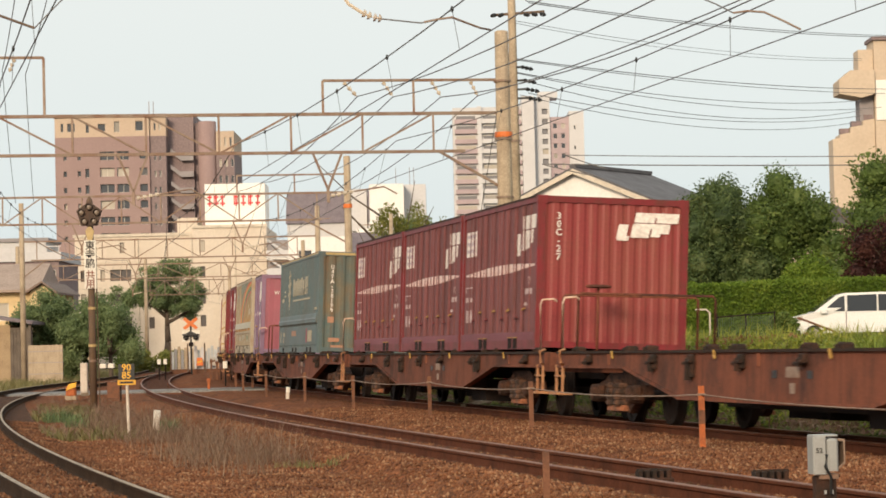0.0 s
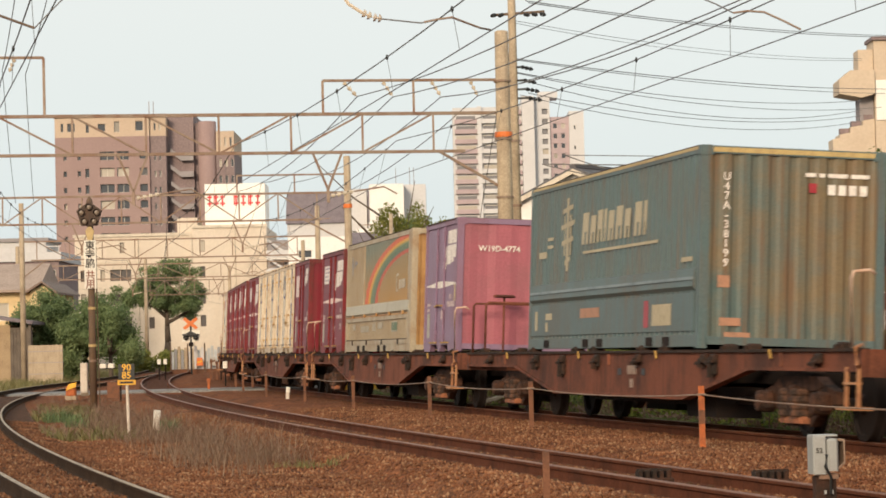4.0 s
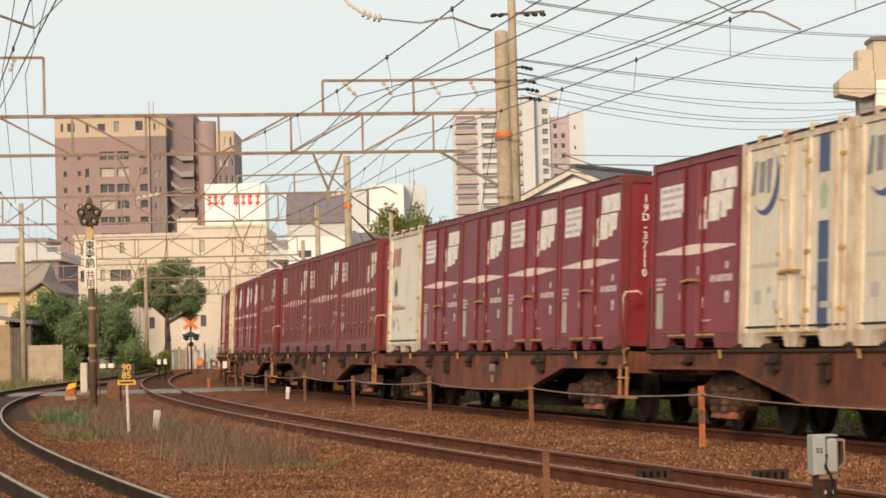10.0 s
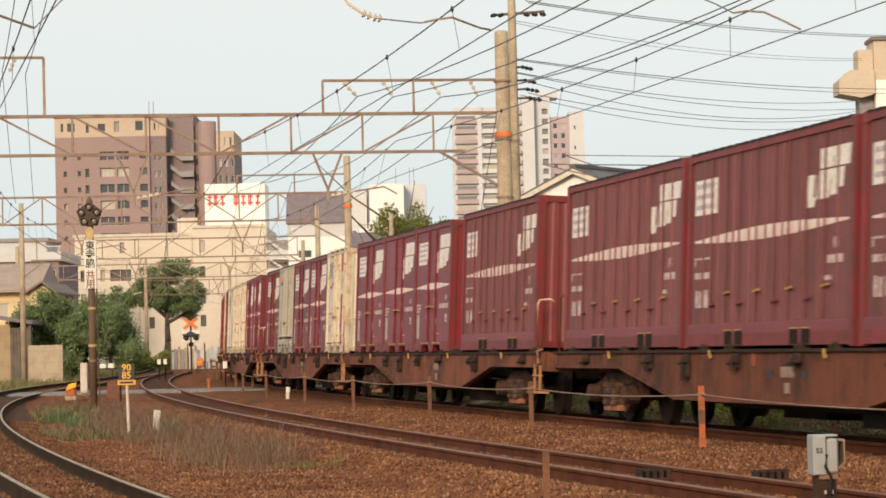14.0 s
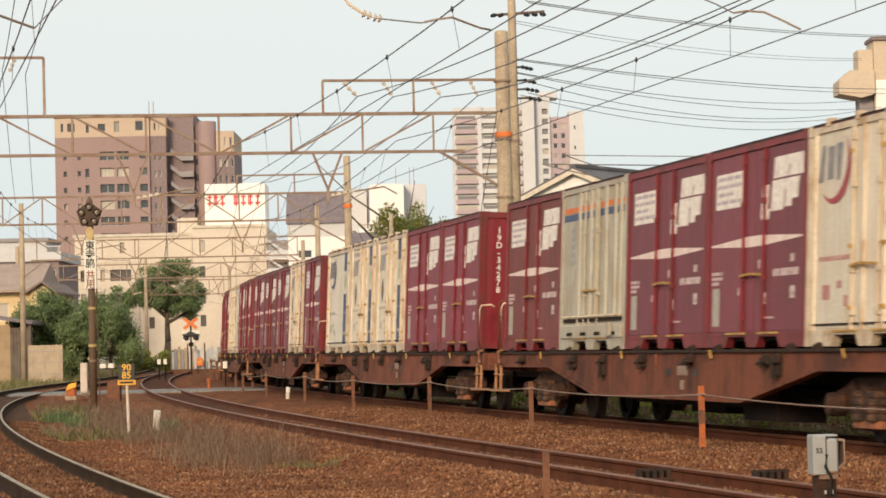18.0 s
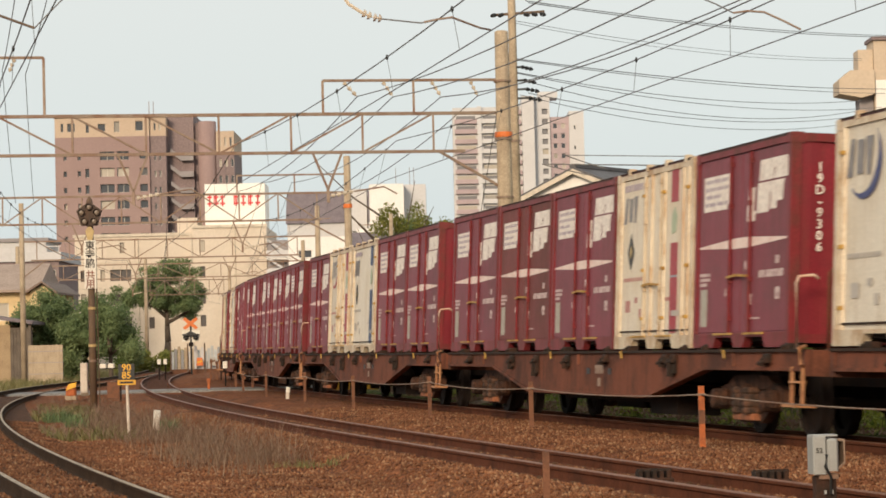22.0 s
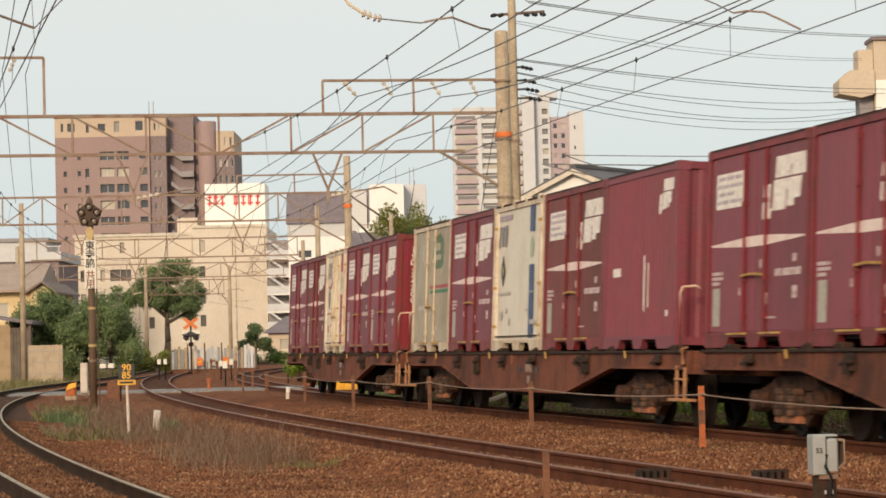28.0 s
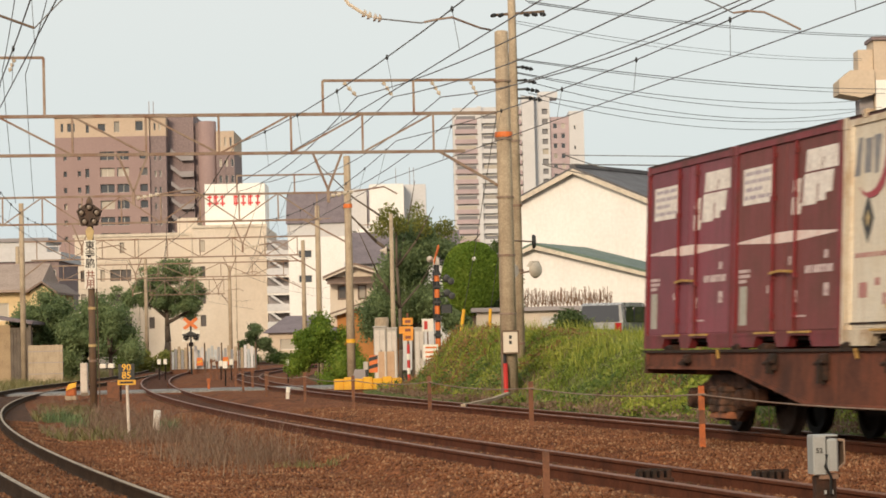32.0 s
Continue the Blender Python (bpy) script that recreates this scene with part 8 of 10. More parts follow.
def ground_cover(n, place, rise, size, m, label, seed):
    """Low leafy weeds: small leaves strewn over the slope in uneven mounds."""
    rng = np.random.default_rng(seed)
    x, y, z = place(rng, n)
    h = rise * (1.15 - 0.5 * soft(2.5, 6.0, off(track_c, x, y))) * np.clip(0.5 + 0.7 * lumps(x, y, 2.3, seed) + 0.4 * lumps(x, y, 6.0, 1.0 + seed), 0.03, 1.6) * rng.random(len(x)) ** 0.6
    v, f = leaf_cloud(np.stack([x, y, z + 0.03 + h], 1), size, rng, 0.6)
    return thing("bank_weeds", label, "weeds", kind="stuff", solid=quick_mesh("bank_weeds", v, f), material=m)


ground_cover(70000, on_bank(1.9, 7.5, 34, 84, lambda x, y: lumps(x, y, 0.8, 0.5) > -0.45), 0.20, 0.045, m_grass, "low leafy green weeds over the bank", 3)
ground_cover(64000, on_bank(1.9, 8.0, 34, 80, lambda x, y: lumps(x, y, 0.42, 2.0) > 0.0), 0.26, 0.045, m_bankweed, "yellow-green weeds mounding on the bank", 4)
ground_cover(34000, on_bank(2.0, 6.2, 34, 84, lambda x, y: lumps(x, y, 0.5, 5.0) > 0.45 - 0.60 * soft(62, 74, y)), 0.30, 0.045, m_redweed, "reddish dying weeds on the bank", 5)
ground_cover(9000, on_bank(1.8, 3.0, 26, 82, lambda x, y: lumps(x, y, 1.4, 3.0) > -0.5, 1.9), 0.16, 0.04, m_straw, "dry brown weeds along the foot of the bank", 16)
blades(5000, on_bank(1.9, 3.4, 34, 80, lambda x, y: lumps(x, y, 1.1, 9.0) > 0.15, 2.0), 0.40, 0.8, m_straw, "dry_weeds", "dry reddish grass at the foot of the bank", 17, 0.006)
ground_cover(9000, on_bank(2.2, 3.4, 34, 80, lambda x, y: lumps(x, y, 1.1, 7.0) > 0.05), 0.36, 0.055, m_leaf, "taller dark green weeds at the foot of the bank", 6)

ground_cover(14000, on_bank(7.0, 16.0, 52, 84, lambda x, y: lumps(x, y, 0.6, 2.0) > -0.5), 0.22, 0.06, m_grass, "weeds over the flat top of the bank", 8)
blades(9000, on_bank(3.6, 9.0, 45, 84, lambda x, y: lumps(x, y, 0.7, 6.0) > 0.0), 0.42, 0.6, m_bankweed, "bank_grass", "tall soft grass along the crest of the bank", 9, 0.012)


def between_ab(t0, t1, y0, y1, keep):
    def place(rng, n):
        y = y0 + (y1 - y0) * rng.random(n)
        a = np.interp(y, track_a.y, track_a.x) + 1.25
        b = np.interp(y, track_b.y, track_b.x) - 1.3
        x = a + (b - a) * (t0 + (t1 - t0) * rng.random(n))
        ok = keep(x, y)
        x, y = x[ok], y[ok]
        return x, y, ballast_z(x, y) - 0.02
    return place


blades(5200, between_ab(0.34, 0.95, 32, 58, lambda x, y: (lumps(x, y, 1.6, 1.0) > 0.05)), 0.50, 0.9, m_straw, "dry_weeds", "dry brown weeds standing between the tracks", 4, 0.0045)
blades(4200, between_ab(0.0, 0.9, 44, 84, lambda x, y: (lumps(x, y, 0.7, 2.0) > 0.0)), 0.22, 1.3, m_straw, "dry_weeds", "pale hay grass between the tracks", 5, 0.007)
blades(3200, between_ab(0.0, 0.55, 46, 74, lambda x, y: (lumps(x, y, 0.9, 4.0) > 0.05)), 0.20, 1.2, m_haygrass, "green_weeds", "green weeds between the tracks", 6, 0.014)
blades(3000, between_ab(0.7, 1.0, 22, 34, lambda x, y: (lumps(x, y, 1.2, 4.0) > 0.35)), 0.12, 0.8, m_haygrass, "green_weeds", "sparse pale weeds on the ballast shoulder", 7, 0.008)


def tuft(cx, cy, r):
    def place(rng, n):
        a, k = rng.random(n) * 6.283, r * np.sqrt(rng.random(n))
        x, y = cx + np.cos(a) * k, cy + np.sin(a) * k * 2
        return x, y, ballast_z(x, y) - 0.02
    return place


for i, (x, y, r) in enumerate(((-7.6, 55.0, 0.26), (-5.22, 50.0, 0.18), (-8.6, 60.0, 0.4), (1.2, 19.0, 0.3))):
    blades(260, tuft(x, y, r), 0.26, 0.8, m_hazeleaf, "weed_clump", "small leafy green weed clump between the tracks", 40 + i, 0.013)


def verge(rng, n):
    y = 90 + 100 * rng.random(n)
    x = np.interp(y, track_a.y, track_a.x) - 2.0 - 4.0 * rng.random(n)
    return x, y, np.full(n, -0.40)


blades(9000, verge, 0.5, 0.7, m_haygrass, "verge_grass", "scruffy grass along the old track", 8, 0.02)

# ---- things beside the tracks ----
m_cabinet = paint("pale_grey_cabinet", (0.40, 0.37, 0.33), 0.5, second=(0.42, 0.37, 0.31), grain=2, amount=0.7, streak=0.25, streak_colour=(0.28, 0.17, 0.1))
m_cabinetdoor = paint("pale_cabinet_door", (0.58, 0.52, 0.46), 0.5, second=(0.48, 0.41, 0.34), grain=3, amount=0.7, streak=0.3, streak_colour=(0.33, 0.2, 0.12))
m_signboard = paint("white_signboard", (0.70, 0.66, 0.58), 0.5, second=(0.58, 0.50, 0.40), grain=3, amount=0.6, bump=0.0)
m_letter = paint("black_lettering", (0.03, 0.025, 0.02), 0.6, grain=5, bump=0.0)
m_brownletter = paint("brown_lettering", (0.20, 0.06, 0.03), 0.6, grain=5, bump=0.0)
m_postwood = paint("orange_primed_post", (0.42, 0.11, 0.03), 0.75, second=(0.16, 0.06, 0.03), grain=6, amount=0.9)
m_rustpost = paint("rust_brown_post", (0.17, 0.07, 0.035), 0.8, second=(0.09, 0.045, 0.03), grain=6, amount=0.9)
m_mast = paint("brown_steel_mast", (0.115, 0.075, 0.05), 0.7, second=(0.17, 0.10, 0.05), grain=2, amount=0.8, streak=0.4)
m_sighead = paint("dark_brown_signal_plate", (0.055, 0.034, 0.024), 0.7, second=(0.09, 0.055, 0.035), grain=4, amount=0.8, streak=0.3)
m_duskylens = paint("dusty_grey_lens", (0.20, 0.15, 0.11), 0.35, second=(0.13, 0.09, 0.07), grain=6, bump=0.0)
m_redguard = paint("red_plastic_guard", (0.50, 0.03, 0.025), 0.5, grain=3)
m_signamber = paint("amber_sign_paint", (0.68, 0.26, 0.02), 0.5, second=(0.50, 0.18, 0.02), grain=4, bump=0.05)
m_pale = paint("pale_post_paint", (0.58, 0.50, 0.42), 0.7, second=(0.44, 0.35, 0.27), grain=5, amount=0.7)


def put_text(parent, text, size, at, m, label=""):
    ob = part("lettering", lettering(text, size), m, parent, label)
    ob.matrix_local = face(at, (1, 0, 0), (0, 0, 1))
    return ob


# position-light signal on its mast
sg = thing("railway_signal", "brown signal mast with a five-lamp head and name board", "railway signal", pose(-9.74, 74, 0))
part("mast", Solid().lathe([(0.105, -0.45), (0.10, 2.0), (0.085, 4.5), (0.07, 5.3)], (0, 0, 0), "z", 12), m_mast, sg, "", True)
pent = [(0.37 * math.sin(2 * math.pi * i / 5), 5.06 + 0.37 * math.cos(2 * math.pi * i / 5)) for i in range(5)]
hd_ = part("signal_head", Solid().prism(pent, "y", -0.24, -0.10), m_sighead, sg, "dark pentagonal lamp plate")
for i in range(5):
    a = 2 * math.pi * i / 5
    x, z = 0.22 * math.sin(a), 5.06 + 0.22 * math.cos(a)
    lp = part("lamp_hood", Solid().lathe([(0.080, -0.247), (0.085, -0.33), (0.095, -0.33), (0.095, -0.242)], (x, 0, z), "y", 12), m_sighead, hd_)
    part("lens", Solid().lathe([(0.01, -0.268), (0.055, -0.262), (0.068, -0.250)], (x, 0, z), "y", 12), m_duskylens, hd_, "dusty unlit lens")
part("cap", Solid().lathe([(0.10, 5.38), (0.07, 5.50), (0.02, 5.58)], (0, -0.1, 0), "z", 8), m_mast, sg)
part("neck", Solid().prism([(-0.06, 4.35), (0.06, 4.35), (0.12, 4.62), (0.03, 4.75), (-0.03, 4.75), (-0.12, 4.62)], "y", -0.16, -0.08), m_ochre, sg, "ochre bracket")
nb = part("name_board", Solid().cbox(-0.165, 0.165, -0.17, -0.13, 3.03, 4.36, 0.006), m_signboard, sg, "white upright name board")
for i, (ch, m) in enumerate((("東", m_letter), ("寺", m_letter), ("脇", m_letter), ("共", m_brownletter), ("用", m_brownletter))):
    ob = part("lettering", lettering(ch, 0.27), m, nb)
    ob.matrix_local = face((0, -0.172, 4.20 - 0.245 * i - (0.08 if i > 2 else 0)), (1, 0, 0), (0, 0, 1))
for z in (1.42, 1.0, 2.45):
    part("clamp_band", Solid().lathe([(0.115, z), (0.115, z + 0.07)], (0, 0, 0), "z", 12), m_ochre if z > 1.2 else m_galv, sg)
part("ladder_rail", Solid().tube((0.16, 0.1, -0.4), (0.12, 0.1, 4.2), 0.02, n=6), m_mast, sg)

# speed board
sp = thing("speed_board", "black and yellow speed board on a pale post", "railway sign", pose(-5.62, 47.2, 0))
part("post", Solid().tube((0.02, 0, -0.3), (0.0, 0, 0.72), 0.028, n=8), m_pale, sp)
bd = part("board", Solid().cbox(-0.145, 0.145, -0.05, -0.03, 0.755, 1.035, 0.004), m_black, sp, "black board")
put_text(bd, "90", 0.17, (0, -0.052, 0.965), m_yellow, "yellow figures")
put_text(bd, "85", 0.17, (0, -0.052, 0.828), m_yellow, "yellow figures")
st_ = part("strip", Solid().cbox(-0.16, 0.16, -0.052, -0.03, 0.665, 0.75, 0.004), m_yellow, sp, "yellow strip")
part("small_print", Solid().box(-0.12, 0.12, -0.056, -0.052, 0.69, 0.725), m_letter, st_)

# white leaning marker stones
for x, y, w, h in ((-5.32, 49.0, 0.06, 0.36), (-4.05, 68.0, 0.045, 0.46)):
    mk = thing("marker_post", "short weathered white marker post in the weeds", "marker post", pose(x, y, -0.2, 0, 5, 8), group="marker posts")
    part("shaft", Solid().cbox(-w, w, -w, w, 0, h, 0.015), m_pale, mk)
    part("cap", Solid().cbox(-w - 0.005, w + 0.005, -w - 0.005, w + 0.005, h - 0.12, h + 0.01, 0.015), m_signboard, mk)

# rope fence between two tracks
fn = thing("rope_fence", "row of rusty orange posts joined by a slack cable", "fence")
tops = []
for i, (s, col, h) in enumerate(((-18.0, m_postwood, 0.68), (-8.6, m_postwood, 0.70), (0.0, m_rustpost, 0.68), (8.0, m_rustpost, 0.70), (16.9, m_rustpost, 0.66), (25.0, m_rustpost, 0.68), (34.2, m_rustpost, 0.66), (42.0, m_rustpost, 0.62))):
    p = track_c.side(s, -1.79, -0.12)
    po = part("post", Solid().bar(p, p + Vector((0.0, 0, h + 0.10)), 0.068), col, fn)
    if i == 1:
        part("band", Solid().bar(p + Vector((0, 0, 0.36)), p + Vector((0, 0, 0.52)), 0.072), m_rustpost, po, "dark rusted band")
    part("eye", Solid().bar(p + Vector((-0.05, -0.03, h + 0.0)), p + Vector((0.05, -0.03, h + 0.0)), 0.03), m_galv, po)
    tops.append(p + Vector((0, -0.045, h)))
for a, b in zip(tops[:-1], tops[1:]):
    part("cable", Solid().wire(span(a, b, 0.06, 8), 0.009), m_galv, fn)

# track circuit box
m_boxgrey = paint("smooth_grey_box_paint", (0.31, 0.31, 0.295), 0.45, second=(0.25, 0.24, 0.225), grain=6, amount=0.6, fleck=0.04, bump=0.0)
rl = thing("relay_box", "small pale grey lineside box on a dark post", "equipment box", pose(2.045, 14.5, 0.478, 0, 0, 6))
K = 0.54
kb = lambda x0, x1, y0, y1, z0, z1, r: Solid().cbox(x0 * K, x1 * K, y0 * K, y1 * K, z0 * K, z1 * K, r * K)
part("post", kb(-0.13, 0.08, -0.06, 0.10, -1.6, -0.02, 0.01), m_sootrust, rl)
bx = part("case", kb(-0.165, -0.03, -0.13, 0.14, 0.0, 0.385, 0.015), m_boxgrey, rl)
part("lid", kb(-0.026, 0.085, -0.15, 0.14, 0.03, 0.355, 0.02), m_boxgrey, rl)
part("hood", Solid().prism([(0.09 * K, 0.06 * K), (0.10 * K, 0.05 * K), (0.165 * K, 0.10 * K), (0.165 * K, 0.345 * K), (0.09 * K, 0.352 * K), (0.09 * K, 0.33 * K), (0.15 * K, 0.32 * K), (0.15 * K, 0.12 * K)], "y", -0.10 * K, 0.12 * K), m_galv, rl)
part("hood_back", kb(0.087, 0.155, 0.08, 0.12, 0.08, 0.34, 0.005), m_slateshade, rl)
part("top_cover", kb(-0.16, 0.09, -0.12, 0.13, 0.375, 0.392, 0.006), m_boxgrey, rl)
put_text(bx, "52", 0.07 * K, (-0.105 * K, -0.133 * K, 0.235 * K), m_letter)
part("collar", kb(-0.10, 0.10, -0.10, 0.12, -0.05, 0.0, 0.01), m_galv, rl)
part("cable", Solid().wire([(-0.04 * K, -0.16 * K, 0.20 * K), (-0.06 * K, -0.18 * K, 0.08 * K), (0.0, -0.15 * K, -0.02 * K), (0.01 * K, -0.1 * K, -0.2 * K)], 0.010 * K * 1.5), m_black, rl)
for dx in (-0.04, 0.03):
    part("bolt", kb(dx - 0.012, dx + 0.012, -0.085, -0.06, -0.20, -0.16, 0.002), m_boxgrey, rl)
rp = thing("steel_post", "short rust-brown steel post beside the track", "post", pose(0.74, 20.3, 0))
part("web", Solid().box(-0.008, 0.008, -0.03, 0.03, -0.4, 0.40), m_rustpost, rp)
part("flange", Solid().box(-0.025, 0.025, -0.042, -0.03, -0.4, 0.40), m_rustpost, rp)
part("flange", Solid().box(-0.025, 0.025, 0.03, 0.042, -0.4, 0.40), m_rustpost, rp)

# box, guard and mirror on the big pole
pb = thing("pole_box", "cream metal notice box strapped to the pole", "equipment box", pose(1.5, 61.72, 0))
part("case", Solid().cbox(-0.18, 0.18, -0.09, 0.04, 1.02, 1.52, 0.02), m_creamwall, pb)
part("frame", Solid().box(-0.20, -0.17, -0.1, 0.04, 1.0, 1.54).box(0.17, 0.20, -0.1, 0.04, 1.0, 1.54).box(-0.17, 0.17, -0.1, 0.04, 1.5, 1.54).box(-0.17, 0.17, -0.1, 0.04, 1.0, 1.03), m_mast, pb)
part("small_print", Solid().box(-0.03, 0.03, -0.094, -0.09, 1.34, 1.42), m_letter, pb)
part("small_print", Solid().box(-0.03, 0.03, -0.094, -0.09, 1.22, 1.30), m_letter, pb)
part("conduit", Solid().tube((-0.14, -0.02, 0.1), (-0.14, -0.02, 1.02), 0.035, n=8), m_black, pb)
part("guard", Solid().tube((-0.12, -0.08, 0.0), (-0.13, -0.08, 0.78), 0.055, n=8), m_redguard, pb, "red plastic cable guard")
for k in range(5):
    z = 1.9 + 1.35 * k
    part("strap", Solid().lathe([(0.205, z), (0.205, z + 0.05)], (-0.03, 0.28, 0), "z", 14), m_galv, pb)
mr = thing("traffic_mirror", "round traffic mirror seen from behind on a bracket", "mirror", pose(2.10, 63.0, 0))
part("ring", Solid().lathe([(0.14, 0.0), (0.165, 0.02), (0.165, 0.06), (0.12, 0.09)], (0, 0, 3.62), "x", 16), m_black, mr)
part("dish", Solid().lathe([(0.02, 0.06), (0.14, 0.03), (0.14, 0.0)], (0, 0, 3.62), "x", 16), m_cabinet, mr)
part("bracket", Solid().tube((0.0, 0, 3.62), (-0.5, -0.95, 3.62), 0.02, n=6), m_galv, mr)
m3 = thing("traffic_mirror", "round tan-backed traffic mirror on the slender pole", "mirror", pose(2.26, 65.5, 0, 0, 0, 40))
part("dish", Solid().lathe([(0.02, -0.09), (0.11, -0.08), (0.18, -0.03), (0.205, 0.02), (0.19, 0.04), (0.05, 0.05)], (0, 0, 3.02), "y", 18), m_fascia, m3, "tan dish seen from behind", True)
part("hood", Solid().prism([(-0.20, 3.10), (-0.10, 3.24), (0.10, 3.24), (0.20, 3.10), (0.12, 3.21), (-0.12, 3.21)], "y", 0.0, 0.12), m_fascia, m3)
part("bracket", Solid().tube((0.0, 0.0, 3.02), (0.0, 0.66, 2.95), 0.025, n=6), m_galv, m3)
part("clamp", Solid().tube((0.0, 0.64, 2.90), (0.0, 0.64, 3.0), 0.06, n=8), m_galv, m3)
kb_ = thing("kerb", "low pale concrete kerb at the foot of the pole", "kerb")
part("slab", Solid().bar((0.34, 56.0, -0.04), (1.0, 58.4, 0.03), 0.10, 0.06), m_concrete, kb_)
part("slab", Solid().bar((1.0, 58.4, 0.03), (1.4, 60.4, 0.11), 0.10, 0.06), m_concrete, kb_)
ml = thing("traffic_mirror", "round pale traffic mirror beside the pole", "mirror", pose(1.42, 63.5, 0))
part("dish", Solid().lathe([(0.02, -0.05), (0.20, -0.02), (0.20, 0.01), (0.05, 0.05)], (0.17, 0, 2.95), "y", 18), m_cabinet, ml)
part("post", Solid().tube((0.0, 0.05, 0.3), (0.0, 0.05, 3.0), 0.035, n=8), m_orange, ml)

# utility pole with its wires to the right
up = thing("utility_pole", "slender concrete utility pole with crossarm and insulators", "utility pole")
part("pole", Solid().lathe([(0.13, -0.3), (0.095, 10.6), (0.08, 10.62)], (1.84, 66, 0), "z", 12), m_concrete, up, "", True)
part("crossarm", Solid().bar((1.35, 66, 9.36), (2.65, 66, 9.42), 0.06), m_mast, up)
for x in (1.42, 1.60, 2.16, 2.36, 2.56):
    insulator(up, (x, 65.95, 9.36), (x + 0.10 * (1 if x > 1.8 else -1), 65.7, 9.30), 2, m_black)
for k, z in enumerate((8.05, 7.72, 7.5, 7.28)):
    part("bracket", Solid().bar((1.84, 66, z), (2.05 + 0.05 * k, 65.9, z), 0.05), m_black, up)
    insulator(up, (2.05 + 0.05 * k, 65.9, z), (2.34 + 0.07 * k, 66.1, z - 0.05), 3, m_black)
for z in (1.2, 3.0, 4.6, 6.2):
    part("strap", Solid().lathe([(0.135, z), (0.135, z + 0.06)], (1.84, 66, 0), "z", 12), m_galv, up)
uw = thing("utility_wire", "slack black utility wires crossing the sky", "utility wire")
for a, b, sag, r in (((2.26, 66.0, 9.65), (16.79, 100.0, 12.38), 0.18, 0.012), ((2.19, 66.0, 9.7), (16.79, 100.0, 12.44), 0.17, 0.012), ((1.83, 66.0, 9.17), (15.85, 100.0, 11.53), 0.29, 0.007), ((1.83, 66.0, 9.23), (15.85, 100.0, 11.59), 0.24, 0.007), ((1.9, 66.0, 8.27), (16.73, 100.0, 10.43), 0.19, 0.012), ((1.9, 66.0, 8.24), (16.72, 100.0, 10.26), 0.18, 0.01)):
    part("wire", Solid().wire(span(a, b, sag, 14), r), m_wire, uw)
for a, b, sag, r in (((1.93, 66.0, 7.93), (15.81, 100.0, 10.02), 0.36, 0.01), ((1.93, 66.0, 7.91), (16.54, 100.0, 9.75), 0.42, 0.01), ((2.07, 66.0, 7.73), (15.79, 100.0, 9.66), 0.6, 0.01), ((2.2, 66.0, 7.41), (15.79, 100.0, 9.45), 0.45, 0.01), ((1.99, 66.0, 7.37), (15.78, 100.0, 9.24), 0.56, 0.009)):
    part("wire", Solid().wire(span(a, b, sag, 14), r), m_wire, uw)
for a, b, sag, r in (((5.3, 140, 10.6), (25.4, 140, 10.11), 0.06, 0.032), ((6.5, 140, 11.05), (25.4, 140, 10.56), 0.06, 0.024), ((5.3, 140, 10.6), (7.9, 140, 9.95), 0.03, 0.03), ((6.5, 140, 11.05), (8.6, 140, 10.3), 0.03, 0.03)):
    part("wire", Solid().wire(span(a, b, sag, 14), r), m_wire, uw)

# pull-off arms in the wires overhead
pa = thing("pull_off_arm", "curved pull-off arm with pale insulators between the wires", "catenary fitting", group="pull-off arms")
part("arm", Solid().wire([(-1.13, 31.9, 5.436), (-1.06, 31.9, 5.33), (-0.90, 31.9, 5.22)], 0.022, 6), m_insul, pa, "pale fibre arm")
insulator(pa, (-0.90, 31.9, 5.22), (-0.78, 31.9, 5.17), 2)
insulator(pa, (-0.77, 31.9, 5.165), (-0.66, 31.9, 5.14), 2, m_pale)
part("link", Solid().wire([(-0.66, 31.9, 5.14), (-0.199, 31.9, 5.081), (-0.10, 31.9, 5.10)], 0.009), m_wire, pa)
part("arm", Solid().wire([(-0.16, 31.9, 5.09), (0.0, 31.9, 5.12), (0.174, 31.9, 5.14), (0.51, 32.1, 5.03), (0.64, 32.5, 5.05)], 0.014), m_galv, pa)
part("stay", Solid().wire([(-1.13, 31.9, 5.436), (-1.25, 31.9, 6.2)], 0.008), m_wire, pa)
pa2 = thing("pull_off_arm", "curved pull-off arm holding the contact wire", "catenary fitting", group="pull-off arms")
part("link", Solid().wire([(2.96, 33.3, 5.623), (3.31, 33.3, 5.472), (3.485, 33.3, 5.397), (3.69, 33.3, 5.285)], 0.009), m_wire, pa2)
part("arm", Solid().wire([(3.69, 33.3, 5.283), (3.87, 33.3, 5.303), (4.08, 33.3, 5.284), (4.325, 33.3, 5.165), (4.533, 33.3, 5.053)], 0.014), m_galv, pa2)
insulator(pa2, (2.69, 33.3, 5.74), (2.96, 33.3, 5.623), 4)
pa3 = thing("pull_off_arm", "pull-off arm over the bright track", "catenary fitting", group="pull-off arms")
part("arm", Solid().wire([(-5.6, 31.4, 5.42), (-5.148, 31.4, 5.226), (-4.745, 31.4, 5.069)], 0.016), m_mast, pa3)
part("link", Solid().wire([(-4.745, 31.4, 5.069), (-4.582, 31.4, 5.233), (-4.3, 31.4, 5.51), (-3.9, 31.4, 5.9)], 0.008), m_wire, pa3)

# level crossing: mast, cabinets, signs, blocks
cm = thing("crossing_signal", "yellow and black banded crossing mast with lamps", "crossing signal", pose(-0.25, 95, 0))
